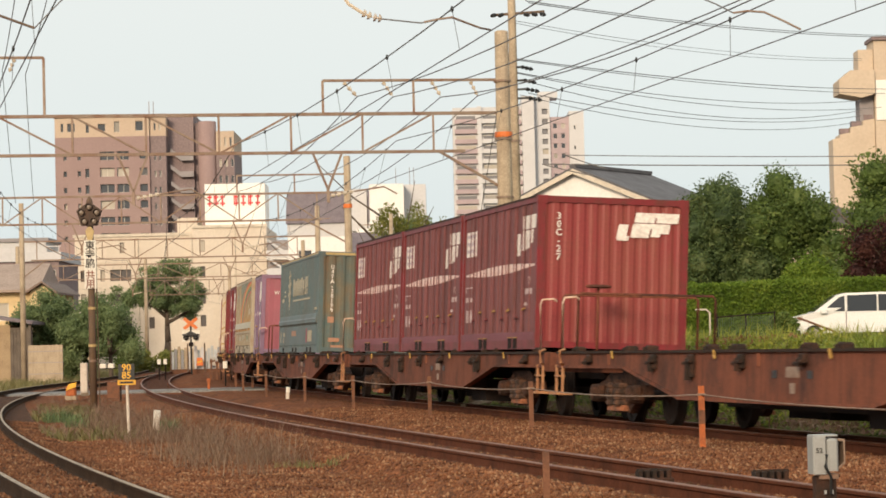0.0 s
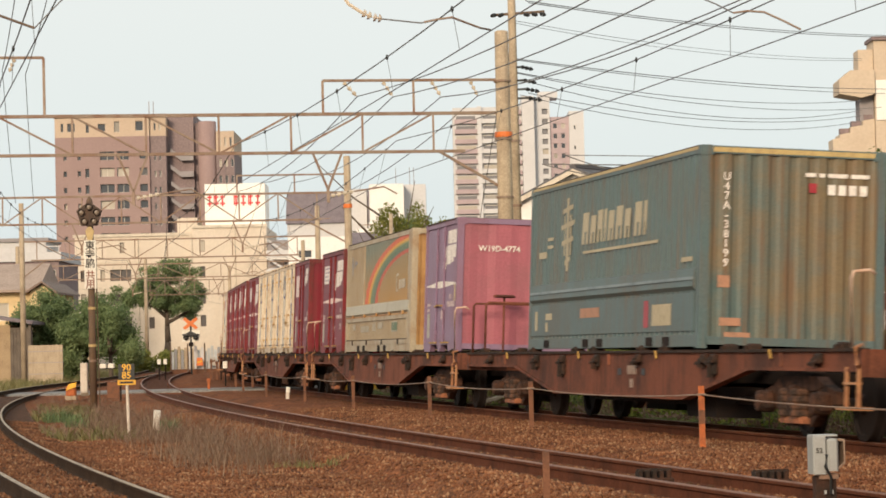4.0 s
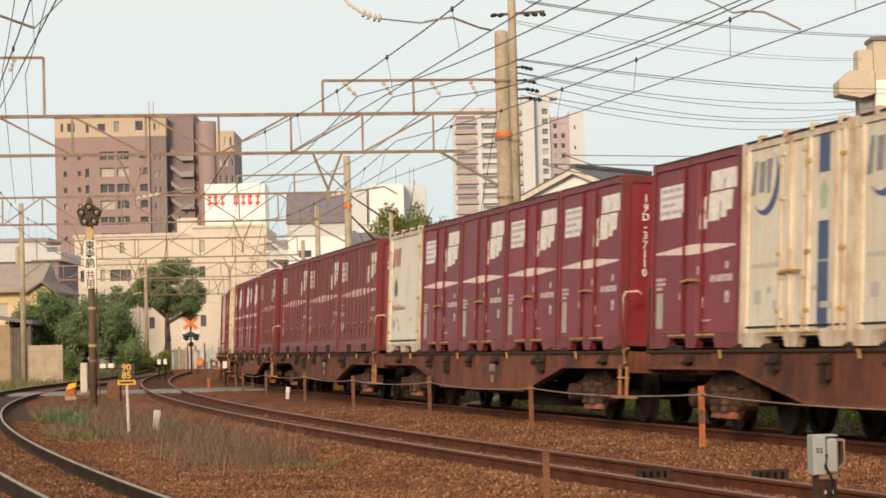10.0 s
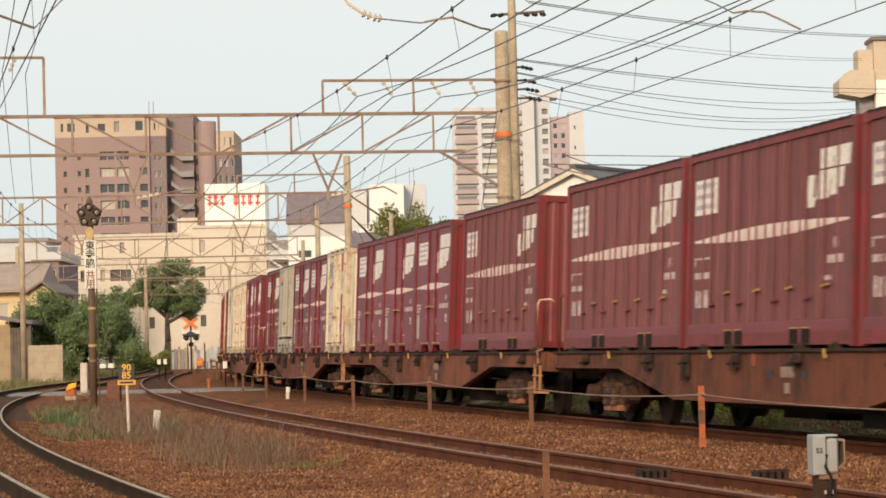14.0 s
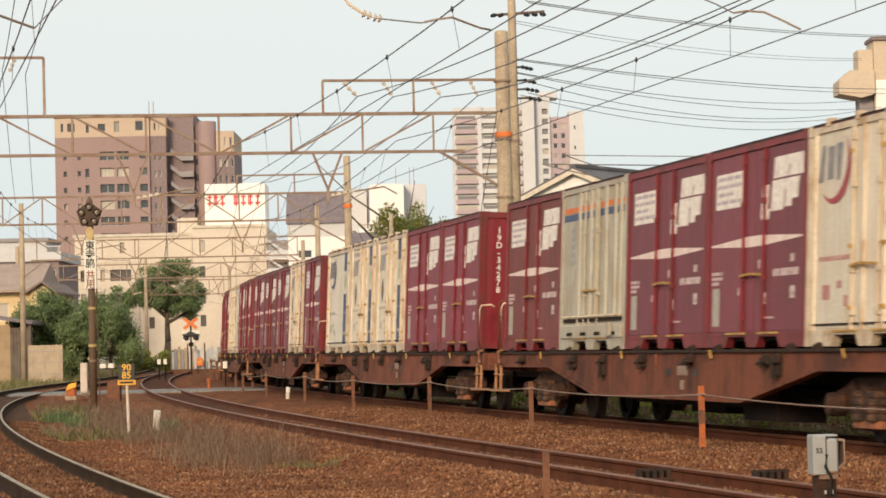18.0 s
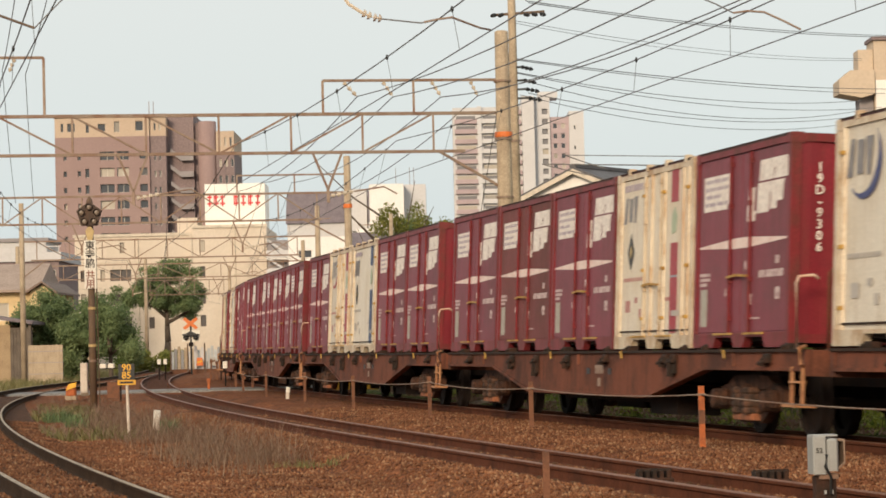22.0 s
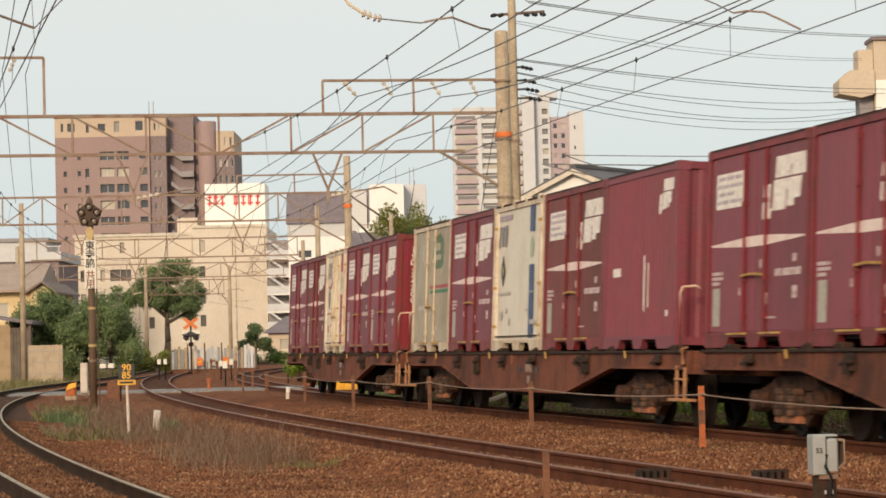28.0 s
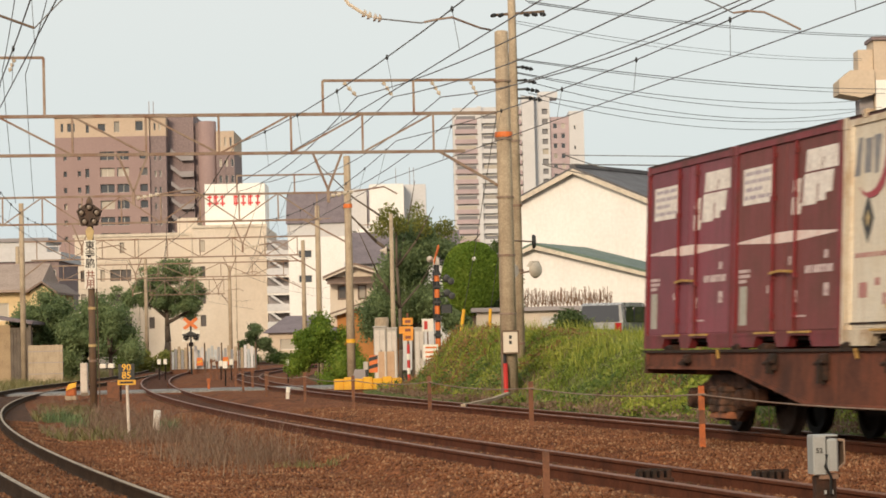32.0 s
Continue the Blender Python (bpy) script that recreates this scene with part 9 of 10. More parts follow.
for k in range(11):
    part("band", Solid().lathe([(0.095, 0.9 + 0.29 * k), (0.095, 1.19 + 0.29 * k)], (0, 0, 0), "z", 10), m_black if k % 2 == 0 else m_orange, cm, "black band" if k % 2 == 0 else "orange-yellow band")
part("footing", Solid().cbox(-0.2, 0.2, -0.2, 0.2, -0.3, 0.9, 0.03), m_black, cm)
part("bell", Solid().lathe([(0.13, 4.1), (0.11, 4.3), (0.03, 4.4)], (0, 0, 0), "z", 10), m_pale, cm)
part("crossbuck", Solid().bar((-0.08, -0.35, 4.15), (0.08, 0.35, 4.75), 0.03, 0.12).bar((-0.08, 0.35, 4.2), (0.10, -0.35, 4.75), 0.03, 0.12), m_orange, cm, "faded orange crossbuck")
for z, x in ((3.62, 0.34), (3.50, 0.50), (3.10, 0.36), (2.98, 0.52)):
    lm = part("lamp", Solid().lathe([(0.03, -0.10), (0.11, -0.09), (0.13, 0.0), (0.05, 0.08)], (x, 0, z), "y", 12), m_black, cm)
    part("arm", Solid().tube((0, 0, z), (x, 0, z), 0.025, n=6), m_black, lm)
part("indicator_box", Solid().cbox(0.12, 0.52, -0.15, 0.1, 2.38, 2.68, 0.03), m_black, cm)
for z in (1.55, 2.12, 2.72, 3.28, 3.72):
    part("clamp", Solid().cbox(-0.15, 0.15, -0.16, 0.12, z, z + 0.10, 0.02), m_black, cm)
part("cable", Solid().wire([(-0.12, -0.1, 0.9), (-0.13, -0.11, 2.4), (-0.12, -0.1, 3.9)], 0.025, 6), m_black, cm)
part("horn", Solid().lathe([(0.03, -0.12), (0.12, 0.06)], (-0.22, 0, 4.30), "y", 10), m_pale, cm)
for x, y, w, h in ((-2.36, 97.0, 0.44, 2.04), (-1.93, 97.05, 0.38, 1.98), (-0.93, 97.0, 0.36, 1.96)):
    c = thing("relay_cabinet", "tall pale grey relay cabinet beside the crossing", "cabinet", pose(x, y, -0.1), group="relay cabinets")
    part("body", Solid().cbox(-w / 2, w / 2, -0.25, 0.25, 0.1, h, 0.02), m_cabinet, c)
    part("door", Solid().cbox(-w / 2 + 0.04, -0.01, -0.265, -0.25, 0.2, h - 0.10, 0.004), m_cabinetdoor, c, "pale cabinet door")
    part("door", Solid().cbox(0.01, w / 2 - 0.04, -0.265, -0.25, 0.2, h - 0.10, 0.004), m_cabinetdoor, c, "pale cabinet door")
    part("roof_lip", Solid().cbox(-w / 2 - 0.03, w / 2 + 0.03, -0.30, 0.28, h, h + 0.05, 0.01), m_cabinet, c)
    part("plinth", Solid().box(-w / 2 + 0.03, w / 2 - 0.03, -0.22, 0.22, 0, 0.1), m_concrete, c)
    part("handle", Solid().box(0.03, 0.06, -0.29, -0.265, h * 0.45, h * 0.6), m_dark, c)
wt_ = thing("water_tank", "squat round grey tank behind the relay cabinets", "tank", pose(-2.33, 99.0, -0.1))
part("drum", Solid().lathe([(0.24, 1.9), (0.26, 1.95), (0.26, 2.38), (0.22, 2.42)], (0, 0, 0), "z", 14), m_concrete, wt_, "", True)
part("stand", Solid().cbox(-0.22, 0.22, -0.2, 0.2, 0, 1.9, 0.02), m_greywall, wt_)
ks = thing("notice_sign", "yellow crossing notice boards on a post", "sign", pose(-1.3, 94, 0))
part("post", Solid().tube((0, 0, -0.2), (0, 0, 2.4), 0.04, n=8), m_rustpost, ks)
for z, w, dx in ((2.1, 0.36, 0), (1.80, 0.5, -0.06), (1.55, 0.36, 0)):
    b = part("board", Solid().cbox(-w / 2 + dx, w / 2 + dx, -0.06, -0.04, z - 0.12, z + 0.13, 0.004), m_signamber, ks, "amber board")
    part("small_print", Solid().box(-0.1, 0.1, -0.064, -0.06, z - 0.05, z + 0.05), m_brownletter, b)
part("sleeve", Solid().tube((0, 0, 0.0), (0, 0, 1.3), 0.055, n=8), m_redguard, ks, "red and white post sleeve")
for z in (0.25, 0.75):
    part("sleeve", Solid().tube((0, 0, z), (0, 0, z + 0.22), 0.058, n=8), m_signboard, ks, "white band")
ws = thing("notice_sign", "white notice panel with orange bars by the crossing", "sign", pose(-0.5, 93.6, 0))
part("post", Solid().tube((0.2, 0.03, -0.2), (0.2, 0.03, 1.2), 0.035, n=8), m_galv, ws)
b = part("board", Solid().cbox(-0.28, 0.26, -0.03, 0.0, 0.72, 1.28, 0.005), m_signboard, ws)
for z in (0.82, 0.98, 1.14):
    part("small_print", Solid().box(-0.2, 0.2, -0.034, -0.03, z, z + 0.06), m_orange, b)
rs = thing("notice_sign", "small red and white sign by the crossing", "sign", pose(-0.62, 96, 0))
part("post", Solid().tube((0, 0.03, 0), (0, 0.03, 2.2), 0.025, n=6), m_galv, rs)
b = part("board", Solid().box(-0.2, 0.2, -0.02, 0.0, 1.75, 2.2), m_signboard, rs)
part("red_shape", Solid().box(-0.12, 0.0, -0.024, -0.02, 1.82, 2.12), m_redguard, b)
m_tanpanel = paint("tan_weathered_panel", (0.50, 0.33, 0.21), 0.8, second=(0.40, 0.25, 0.15), grain=3, amount=0.7)
pl_ = thing("screen_panel", "weathered beige panel on posts beside the rails", "panel", pose(-1.97, 85.6, 0.02))
part("panel", Solid().cbox(-0.18, 0.34, 0, 0.05, 0.12, 1.06, 0.01), m_tanpanel, pl_, "tan weathered panel")
part("post", Solid().tube((0.05, -0.04, -0.3), (0.05, -0.04, 1.05), 0.035, n=8), m_pale, pl_)
part("striped_board", Solid().box(-0.48, -0.2, 0.0, 0.04, 0.4, 0.95), m_orange, pl_, "orange board with black slashes")
for k in range(2):
    part("slash", Solid().prism([(-0.48, 0.5 + 0.25 * k), (-0.2, 0.58 + 0.25 * k), (-0.2, 0.70 + 0.25 * k), (-0.48, 0.62 + 0.25 * k)], "y", -0.004, 0.0), m_black, pl_)
part("lamp", Solid().cbox(-0.66, -0.5, -0.1, 0.1, 0.5, 0.75, 0.02), m_cabinet, pl_)
part("foot", Solid().box(-0.6, -0.5, -0.05, 0.05, -0.3, 0.5), m_black, pl_)
for i in range(7):
    b = thing("kerb_block", "yellow painted concrete block by the crossing", "kerb block", pose(-3.42 + 0.31 * i, 85.4 - 0.05 * i, -0.10, 0, 0, 6 - 3 * (i % 2)), group="kerb blocks",
              solid=Solid().cbox(-0.15, 0.15, -0.1, 0.1, 0, 0.34 + 0.05 * (i % 2), 0.02), material=m_yellow)
dk = thing("equipment_cover", "grey rubble and dark cover beside the blocks", "cover", pose(-2.75, 86.7, -0.1))
part("cover", Solid().prism([(-0.35, 0), (0.25, 0), (0.2, 0.62), (-0.2, 0.62)], "y", -0.2, 0.2), m_greywall, dk)
wp = thing("utility_pole", "slim wooden pole with a loudspeaker by the crossing", "utility pole")
part("pole", Solid().lathe([(0.10, -0.2), (0.085, 3.0), (0.07, 6.1)], (-1.88, 98, 0), "z", 10), m_concrete, wp, "", True)
part("loudspeaker", Solid().lathe([(0.03, -0.1), (0.06, 0.0), (0.17, 0.14)], (-2.2, 97.8, 4.75), "x", 10), m_pale, wp)
part("bracket", Solid().bar((-1.88, 98, 4.75), (-2.2, 97.85, 4.75), 0.04), m_dark, wp)
for i, (x, lean_) in enumerate(((0.5, 0.14), (1.46, 0.05))):
    g = thing("guy_guard", "yellow sleeve on a slanting guy wire", "guy guard", group="guy guards")
    part("sleeve", Solid().tube((x - lean_ * 0.6, 88, 0.9), (x + lean_, 88, 2.4), 0.055, n=8), m_yellow, g)
    part("guy_wire", Solid().wire([(x + lean_, 88, 2.4), (x + 0.5 - 0.2 * i, 84, 4.2), (1.84 - 0.05, 66.2, 9.0)], 0.010), m_wire, g)
bl_ = thing("marker_ball", "white marker ball on a guy wire", "marker ball", solid=Solid().lathe([(0.02, -0.07), (0.07, 0), (0.02, 0.07)], (0.97, 84.6, 3.95), "z", 10), material=m_signboard)

# beyond the crossing and beside the old track
gm_ = thing("crossing_gate", "orange-yellow crossing gate machine", "crossing gate", pose(-11.75, 84, -0.2))
part("case", Solid().cbox(-0.16, 0.15, -0.15, 0.15, 0.12, 0.46, 0.05), m_postwood, gm_)
part("foot", Solid().box(-0.18, 0.16, -0.15, 0.15, 0, 0.14), m_concrete, gm_)
part("cover", Solid().prism([(-0.14, 0.30), (-0.06, 0.50), (0.2, 0.56), (0.16, 0.40)], "y", -0.20, -0.15), m_yellow, gm_)
wc = thing("relay_cabinet", "white lineside cabinet beside the signal", "cabinet", pose(-11.45, 85, -0.1), group="relay cabinets")
part("body", Solid().cbox(-0.13, 0.09, -0.15, 0.15, 0.1, 1.05, 0.02), m_pale, wc)
part("plinth", Solid().box(-0.13, 0.10, -0.14, 0.14, 0, 0.1), m_concrete, wc)
gp = thing("grey_post", "stubby grey post beside the signal mast", "post", pose(-11.1, 84, 0), group="lineside posts")
part("shaft", Solid().tube((0, 0, -0.3), (0, 0, 1.05), 0.075, n=10), m_concrete, gp)
part("cap", Solid().cbox(-0.1, 0.1, -0.1, 0.1, 1.05, 1.14, 0.02), m_concrete, gp)
og = thing("barrier_board", "orange mesh barrier beside the signal", "barrier", pose(-10.2, 83, -0.2))
part("panel", Solid().box(-0.30, 0.08, 0, 0.03, 0.05, 0.55), m_rustpost, og)
part("post", Solid().bar((0.12, 0, -0.1), (0.12, 0, 1.0), 0.05), m_dark, og)
for dx in (-0.41, -0.16):
    part("lamp", Solid().cbox(dx - 0.10, dx + 0.10, -0.1, 0.1, 0.98, 1.12, 0.03), m_signboard, og)
part("crossarm", Solid().bar((-0.45, 0, 0.97), (0.14, 0, 0.97), 0.04), m_dark, og)
for x, y, h, m in ((-13.9, 130, 0.9, m_signboard), (-13.6, 130, 0.9, m_signboard), (-5.1, 108, 1.25, m_signboard), (-4.75, 108, 1.25, m_signboard), (-7.9, 96, 0.85, m_signboard), (-9.9, 118, 0.8, m_signboard), (-9.6, 120, 0.85, m_signboard), (-6.6, 112, 0.8, m_signboard)):
    lp = thing("marker_lamp", "small white marker head on a thin dark post", "marker", pose(x, y, -0.2), group="marker lamps")
    part("post", Solid().tube((0, 0, 0), (0, 0, h), 0.03, n=6), m_dark, lp)
    part("head", Solid().cbox(-0.085, 0.085, -0.06, 0.06, h - 0.05, h + 0.2, 0.02), m, lp)
for x, y, h, m in ((-7.45, 95, 1.0, m_rustpost), (-7.9, 89.2, 0.45, m_postwood), (-10.5, 120, 1.0, m_rustpost), (-10.25, 120, 0.9, m_rustpost), (-6.5, 90, 0.7, m_rustpost), (-6.0, 90, 0.6, m_rustpost)):
    q = thing("stake", "rusty stake beside the curving track", "post", pose(x, y, -0.15), group="lineside posts")
    part("shaft", Solid().bar((0, 0, -0.1), (0, 0, h), 0.10 if m is m_orange else 0.08), m, q)
    part("head", Solid().cbox(-0.06, 0.06, -0.06, 0.06, h - 0.1, h + 0.02, 0.01), m, q)
xb = thing("crossing_signal", "small crossing mast with an orange crossbuck", "crossing signal", pose(-15.65, 165, 0))
part("post", Solid().tube((0, 0, -0.3), (0, 0, 3.2), 0.06, n=8), m_black, xb)
part("crossbuck", Solid().bar((-0.40, -0.1, 2.65), (0.40, -0.1, 3.28), 0.03, 0.20).bar((-0.40, -0.14, 3.28), (0.40, -0.14, 2.65), 0.03, 0.20), m_orange, xb, "orange crossbuck")
for dx in (-0.3, 0.3):
    part("lamp", Solid().lathe([(0.05, -0.1), (0.17, -0.05), (0.17, 0.05)], (dx, -0.1, 2.1), "y", 10), m_black, xb)
part("lamp_roof", Solid().prism([(-0.52, 2.30), (-0.30, 2.34), (0.0, 2.50), (0.30, 2.34), (0.52, 2.30), (0.50, 2.22), (-0.50, 2.22)], "y", -0.3, 0.0), m_black, xb)
part("backboard", Solid().box(-0.55, 0.55, -0.02, 0.02, 1.85, 2.55), m_signboard, xb, "white backing board")
part("speaker", Solid().cbox(-0.14, 0.14, -0.14, 0.06, 1.55, 1.80, 0.02), m_dark, xb)
m_paleboard = paint("pale_blue_grey_board", (0.42, 0.44, 0.45), 0.7, second=(0.30, 0.32, 0.33), grain=3, amount=0.7, vary=0.15)
m_greyboard = paint("grey_fence_board", (0.25, 0.25, 0.26), 0.7, second=(0.32, 0.28, 0.24), grain=3, amount=0.7, vary=0.15)
ff = thing("fence", "low mesh fence with mixed boards beyond the curve", "fence")
part("low_wall", Solid().box(-17.1, -11.5, 166.05, 166.25, -0.45, 0.28), m_rustpost, ff)
for i in range(26):
    x = -17.0 + 0.205 * i
    m = (m_paleboard, m_palewall, m_greyboard, m_paleboard, m_concrete)[(i * 7 + i // 3) % 5]
    part("board", Solid().box(x, x + 0.175, 166, 166.04, 0.15, 1.25 + 0.32 * ((i * 7) % 5) / 4), m, ff)
for i in range(6):
    part("post", Solid().box(-17.05 + 1.05 * i, -16.97 + 1.05 * i, 165.9, 165.98, -0.3, 1.75), m_mast, ff)
for i in range(3):
    q = thing("striped_barrier", "orange and black slanted barrier by the far crossing", "barrier", pose(-15.2 + 0.8 * i, 165.6, 0.1), group="striped barriers")
    part("board", Solid().prism([(-0.22, 0.25), (0.22, 0.25), (0.16, 0.75), (-0.16, 0.75)], "y", 0, 0.06), m_orange if i != 1 else m_cabinet, q)
    part("slash", Solid().prism([(-0.17, 0.4), (0.17, 0.5), (0.17, 0.6), (-0.17, 0.5)], "y", -0.006, 0), m_yellow if i != 1 else m_rustpost, q)

# pruned twig hedge on the site wall
m_twig = paint("pale_twig", (0.24, 0.15, 0.10), 0.9, grain=3)
th = thing("pruned_hedge", "row of bare pruned shrubs along the wall", "shrub")
rng = np.random.default_rng(77)
for i in range(24):
    x = 3.66 + 0.158 * i
    so = Solid()
    top = 0.85 + 0.25 * rng.random()
    so.wire([(x, 118, 2.6), (x + 0.02, 118, 2.6 + top * 0.55)], 0.022, 5)
    for j in range(11):
        a, dz = rng.random() * 6.283, top * (0.65 + 0.4 * rng.random())
        dx, dy, zb = 0.11 * math.cos(a), 0.2 * math.sin(a), 2.6 + top * (0.2 + 0.3 * rng.random())
        so.wire([(x + 0.01, 118, zb), (x + dx, 118 + dy * 0.6, zb + 0.14), (x + dx * 0.9 + 0.03 * rng.normal(), 118 + dy, 2.6 + dz)], 0.011, 4)
    part("twig", so, m_twig, th)
part("wall", Solid().box(3.4, 8.4, 118.3, 118.5, 0.2, 2.65), m_greywall, th)
part("rail", Solid().box(3.4, 8.4, 117.9, 117.96, 2.55, 2.62), m_mast, th)
sp_ = thing("steel_post", "dark square post beside the shed", "post", pose(2.55, 90, 0))
part("shaft", Solid().box(-0.06, 0.06, -0.06, 0.06, 0.3, 3.05), m_mast, sp_)
part("cap", Solid().box(-0.08, 0.08, -0.08, 0.08, 3.05, 3.12), m_mast, sp_)

m_meshgreen = paint("dull_green_mesh", (0.10, 0.14, 0.09), 0.7, grain=5)
# fence rails along the bank top
bf = thing("bank_fence", "thin pale hoop rails along the top of the bank", "fence")
for x in (7.82,):
    part("hoop", Solid().wire([(x, 79, 0.6), (x, 79, 2.0), (x - 0.1, 79, 2.1), (x - 0.42, 79, 2.1)], 0.03, 6), m_pale, bf)
part("rail", Solid().tube((8.0, 79.2, 1.86), (9.8, 79.2, 1.98), 0.025, n=6), m_dark, bf)
part("rail", Solid().bar((10.4, 79, 1.80), (11.5, 79, 1.36), 0.06), m_rustpost, bf, "broken leaning rail")
for x in (8.05, 8.9, 9.75):
    part("post", Solid().tube((x, 79.2, 0.7), (x, 79.2, 1.95), 0.022, n=6), m_dark, bf)
for k in range(26):
    x = 8.08 + 0.066 * k
    part("bar", Solid().box(x - 0.006, x + 0.006, 79.2, 79.212, 0.9, 1.88), m_meshgreen, bf)


# ---- parked vehicles ----
m_carwhite = paint("white_car_paint", (0.74, 0.72, 0.68), 0.18, second=(0.72, 0.70, 0.66), grain=1, amount=0.2, bump=0.0, spec=0.6)
m_carsilver = paint("silver_car_paint", (0.34, 0.32, 0.30), 0.25, metal=0.3, grain=1, amount=0.2, bump=0.0, spec=0.6)
m_rubber = paint("tyre_rubber", (0.02, 0.02, 0.02), 0.8, grain=6)
m_taillight = paint("red_tail_lens", (0.35, 0.02, 0.02), 0.2, grain=3, bump=0.0)


def lerp_profile(prof, half, inset_top):
    """A car body: its side outline swept across, narrowing towards the roof."""
    so = Solid()
    zmax, zmin = max(z for _, z in prof), min(z for _, z in prof)
    n = len(prof)
    vs = []
    for s in (-1, 1):
        for k in (0, 1):
            for x, z in prof:
                u = max(0.0, (z - (zmin + 0.55 * (zmax - zmin))) / (0.45 * (zmax - zmin)))
                vs.append((x, s * (half - inset_top * u - (0.0 if k else 0.06)), z))
    a, b, c, d = 0, n, 2 * n, 3 * n
    fs = []
    for i in range(n):
        j = (i + 1) % n
        fs.append((c + i, c + j, a + j, a + i))
    fs += [tuple(range(b, b + n)), tuple(reversed(range(d, d + n)))]
    for i in range(n):
        j = (i + 1) % n
        fs += [(a + i, a + j, b + j, b + i), (d + i, d + j, c + j, c + i)]
    return so.add(vs, fs)


mv = thing("minivan", "white minivan with dark windows parked on the bank", "car", pose(12.75, 100, 1.0))
body = [(0.05, 0.35), (0.0, 0.7), (0.12, 0.95), (0.9, 1.12), (1.75, 1.72), (2.1, 1.82), (4.3, 1.84), (4.7, 1.7), (4.85, 1.0), (4.85, 0.35)]
part("body", lerp_profile(body, 0.9, 0.16), m_carwhite, mv, "", False)
for o, nm in (([(1.18, 1.16), (1.30, 1.20), (1.86, 1.66), (2.06, 1.72), (2.06, 1.14)], "side_window"), ([(2.16, 1.14), (2.16, 1.73), (3.25, 1.75), (3.25, 1.14)], "side_window"), ([(3.32, 1.14), (3.32, 1.75), (4.35, 1.73), (4.5, 1.14)], "side_window")):
    for s in (-1, 1):
        part(nm, Solid().prism(o, "y", s * 0.835 - 0.03, s * 0.835 + 0.03), m_darkpane, mv)
part("windscreen", Solid().add([(0.93, -0.78, 1.16), (0.93, 0.78, 1.16), (1.74, 0.70, 1.73), (1.74, -0.70, 1.73), (1.0, -0.78, 1.12), (1.0, 0.78, 1.12), (1.8, 0.70, 1.70), (1.8, -0.70, 1.70)], [(0, 1, 2, 3), (7, 6, 5, 4), (0, 4, 5, 1), (3, 2, 6, 7), (0, 3, 7, 4), (1, 5, 6, 2)]), m_darkpane, mv)
part("mirror", Solid().cbox(1.15, 1.40, -1.06, -0.90, 1.08, 1.24, 0.03), m_carwhite, mv)
part("headlight", Solid().prism([(0.02, 0.75), (0.1, 0.92), (0.5, 1.0), (0.45, 0.82)], "y", -0.905, -0.86), m_cabinet, mv)
part("door_line", Solid().box(2.09, 2.12, -0.908, -0.89, 0.4, 1.15), m_slateshade, mv)
for x in (0.9, 3.85):
    for s in (-1, 1):
        w = part("wheel", Solid().lathe([(0.2, -0.1), (0.32, -0.1), (0.34, 0), (0.32, 0.1), (0.2, 0.1)], (x, s * 0.82, 0.33), "y", 18), m_rubber, mv)
        part("rim", Solid().lathe([(0.03, s * 0.10), (0.2, s * 0.11), (0.21, s * 0.07)], (x, s * 0.82, 0.33), "y", 14), m_carsilver, w)
vn = thing("van", "dark silver van parked above the grassy bank", "car", pose(6.1, 97.0, 0.68, 0, 0, 72))
body = [(-2.1, 0.3), (-2.15, 0.9), (-2.0, 1.25), (-1.75, 1.85), (-1.4, 1.93), (1.7, 1.95), (1.85, 1.8), (1.95, 0.9), (1.95, 0.3)]
part("body", lerp_profile(body, 0.88, 0.16), m_carsilver, vn)
part("windscreen", Solid().add([(-2.03, -0.74, 1.25), (-2.03, 0.74, 1.25), (-1.78, 0.66, 1.84), (-1.78, -0.66, 1.84), (-1.95, -0.74, 1.22), (-1.95, 0.74, 1.22), (-1.70, 0.66, 1.80), (-1.70, -0.66, 1.80)], [(0, 1, 2, 3), (7, 6, 5, 4), (0, 4, 5, 1), (3, 2, 6, 7), (0, 3, 7, 4), (1, 5, 6, 2)]), m_darkpane, vn)
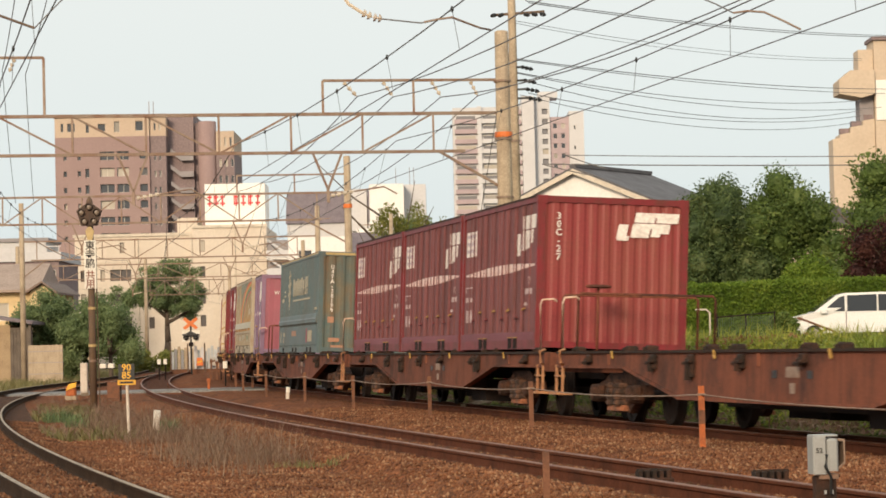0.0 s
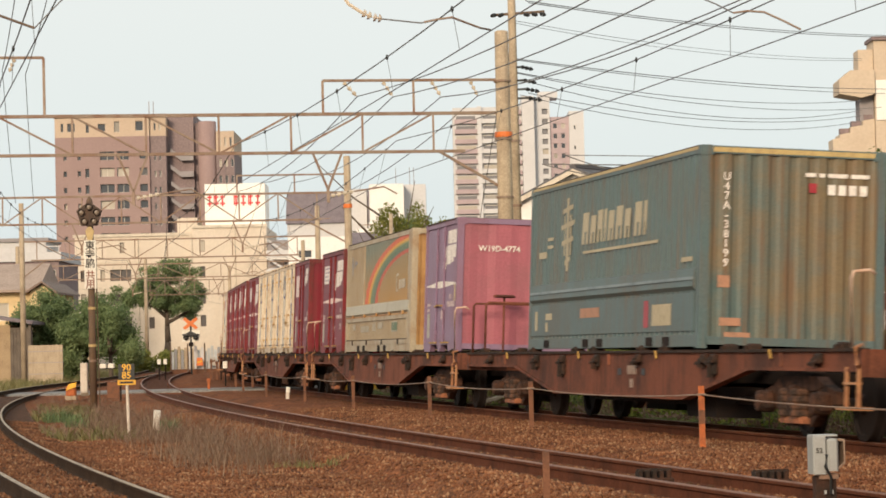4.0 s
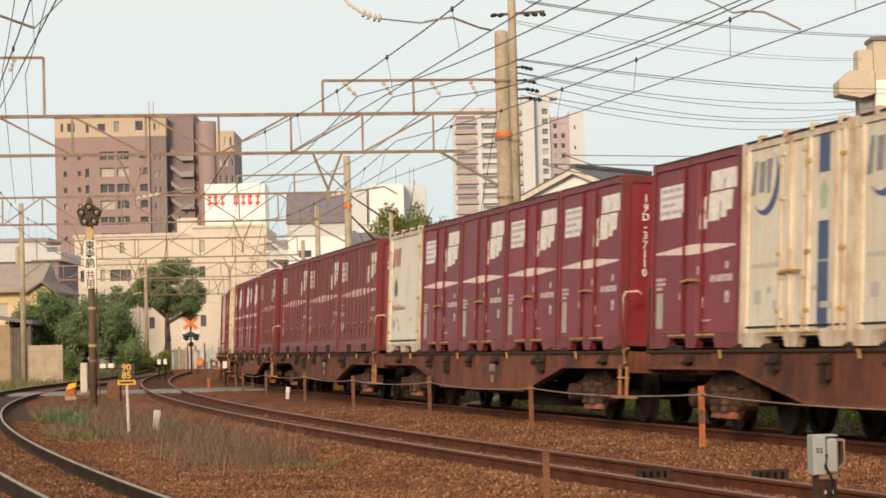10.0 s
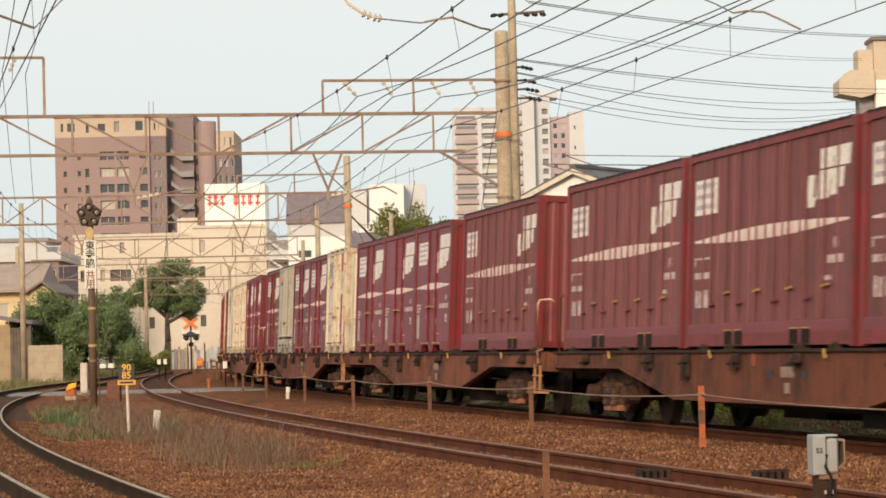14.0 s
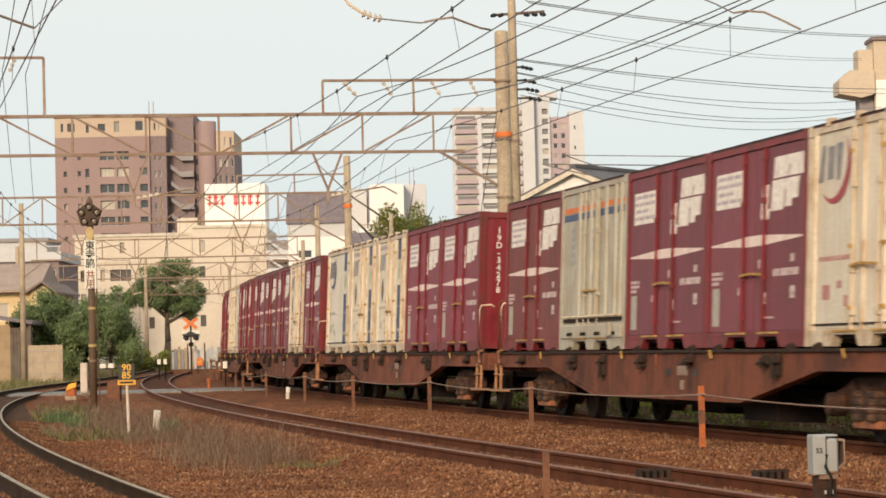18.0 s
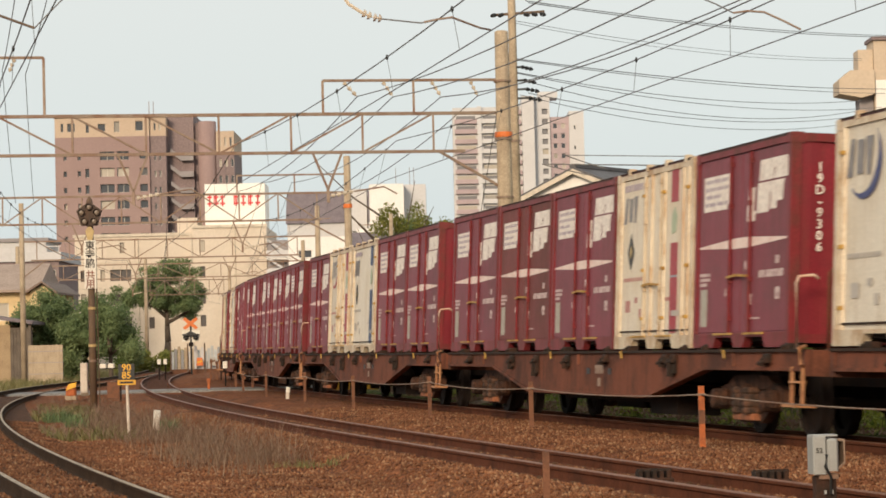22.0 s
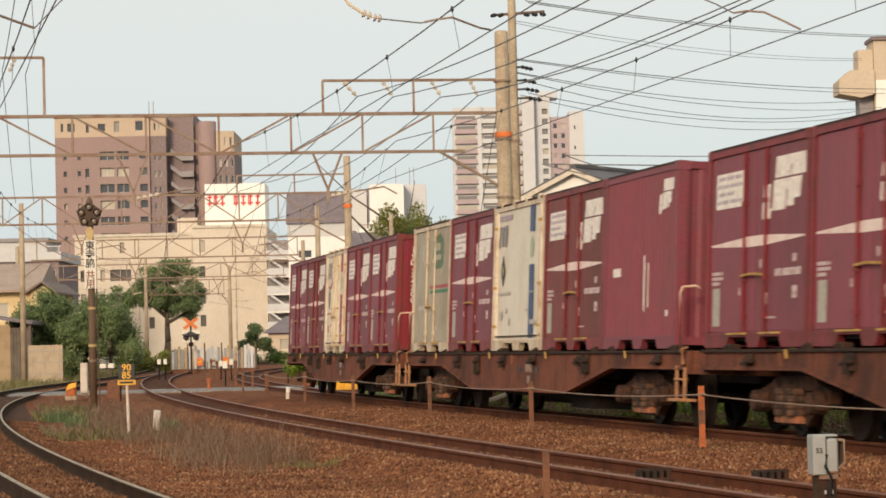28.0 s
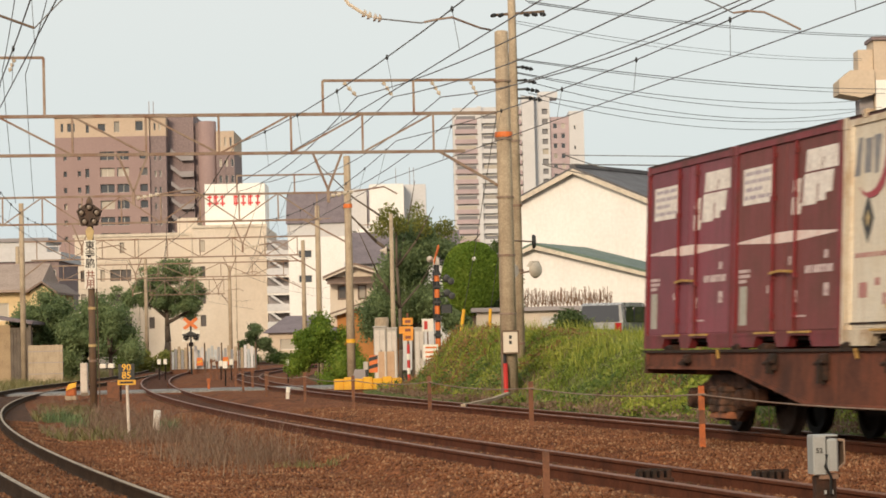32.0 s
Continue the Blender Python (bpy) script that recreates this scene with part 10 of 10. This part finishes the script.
for s in (-1, 1):
    for a, b in ((-1.5, -0.3), (-0.2, 1.6)):
        part("side_window", Solid().prism([(a, 1.22), (a + 0.1, 1.78), (b - 0.08, 1.80), (b, 1.22)], "y", s * 0.80 - 0.05, s * 0.80 + 0.05), m_darkpane, vn)
    part("tail_lamp", Solid().box(-2.16, -2.08, min(s * 0.6, s * 0.84), max(s * 0.6, s * 0.84), 0.85, 1.2), m_taillight, vn)
part("plate", Solid().box(-2.17, -2.14, -0.17, 0.17, 0.75, 0.92), m_signboard, vn)
for x in (-1.4, 1.2):
    for s in (-1, 1):
        part("wheel", Solid().lathe([(0.2, -0.1), (0.31, -0.1), (0.33, 0), (0.31, 0.1), (0.2, 0.1)], (x, s * 0.8, 0.32), "y", 16), m_rubber, vn)

# finned dark clamps at the foot of the middle track's rail
for x, y in ((1.89, 24.7), (2.88, 24.0)):
    cl = thing("rail_clamp", "dark finned steel block at the foot of the rail", "rail fitting", pose(x, y, -0.09, 0, 0, 8), group="rail clamps")
    part("base", Solid().cbox(-0.17, 0.17, -0.10, 0.10, 0.0, 0.05, 0.01), m_sootrust, cl)
    for k in range(5):
        part("fin", Solid().cbox(-0.16 + 0.066 * k, -0.12 + 0.066 * k, -0.09, 0.07, 0.05, 0.12, 0.006), m_sootrust, cl)
    part("cap", Solid().cbox(-0.165, 0.165, -0.03, 0.01, 0.11, 0.135, 0.006), m_sootrust, cl)


def motions():
    """The train rolls past: every wagon and container follows the curve, and the wheels turn."""
    times = [i * 0.5 for i in range(65)]
    poses = {n: [wagon_pose(n, t) for t in times] for n in range(-5, 10)}
    for ob, n, m in moving:
        walk(ob, [(t, p @ m) for t, p in zip(times, poses[n])])
    for ob, n, m in spinning:
        rows, seen = [], False
        turn = lambda t: Matrix.Rotation((train_s(0) - train_s(t)) / 0.405, 4, "X")
        for i in range(481):
            t = i / 15
            s = train_s(t) + U_END + PITCH * n + 9.35
            if -14 < s < 66:
                if not seen and i > 0:
                    rows.append((0.0, m @ turn(t)))
                seen = True
                if i or not rows:
                    rows.append((t, m @ turn(t)))
        walk(ob, rows + [(32.0, rows[-1][1])] if rows[-1][0] < 31.9 else rows)


motions()
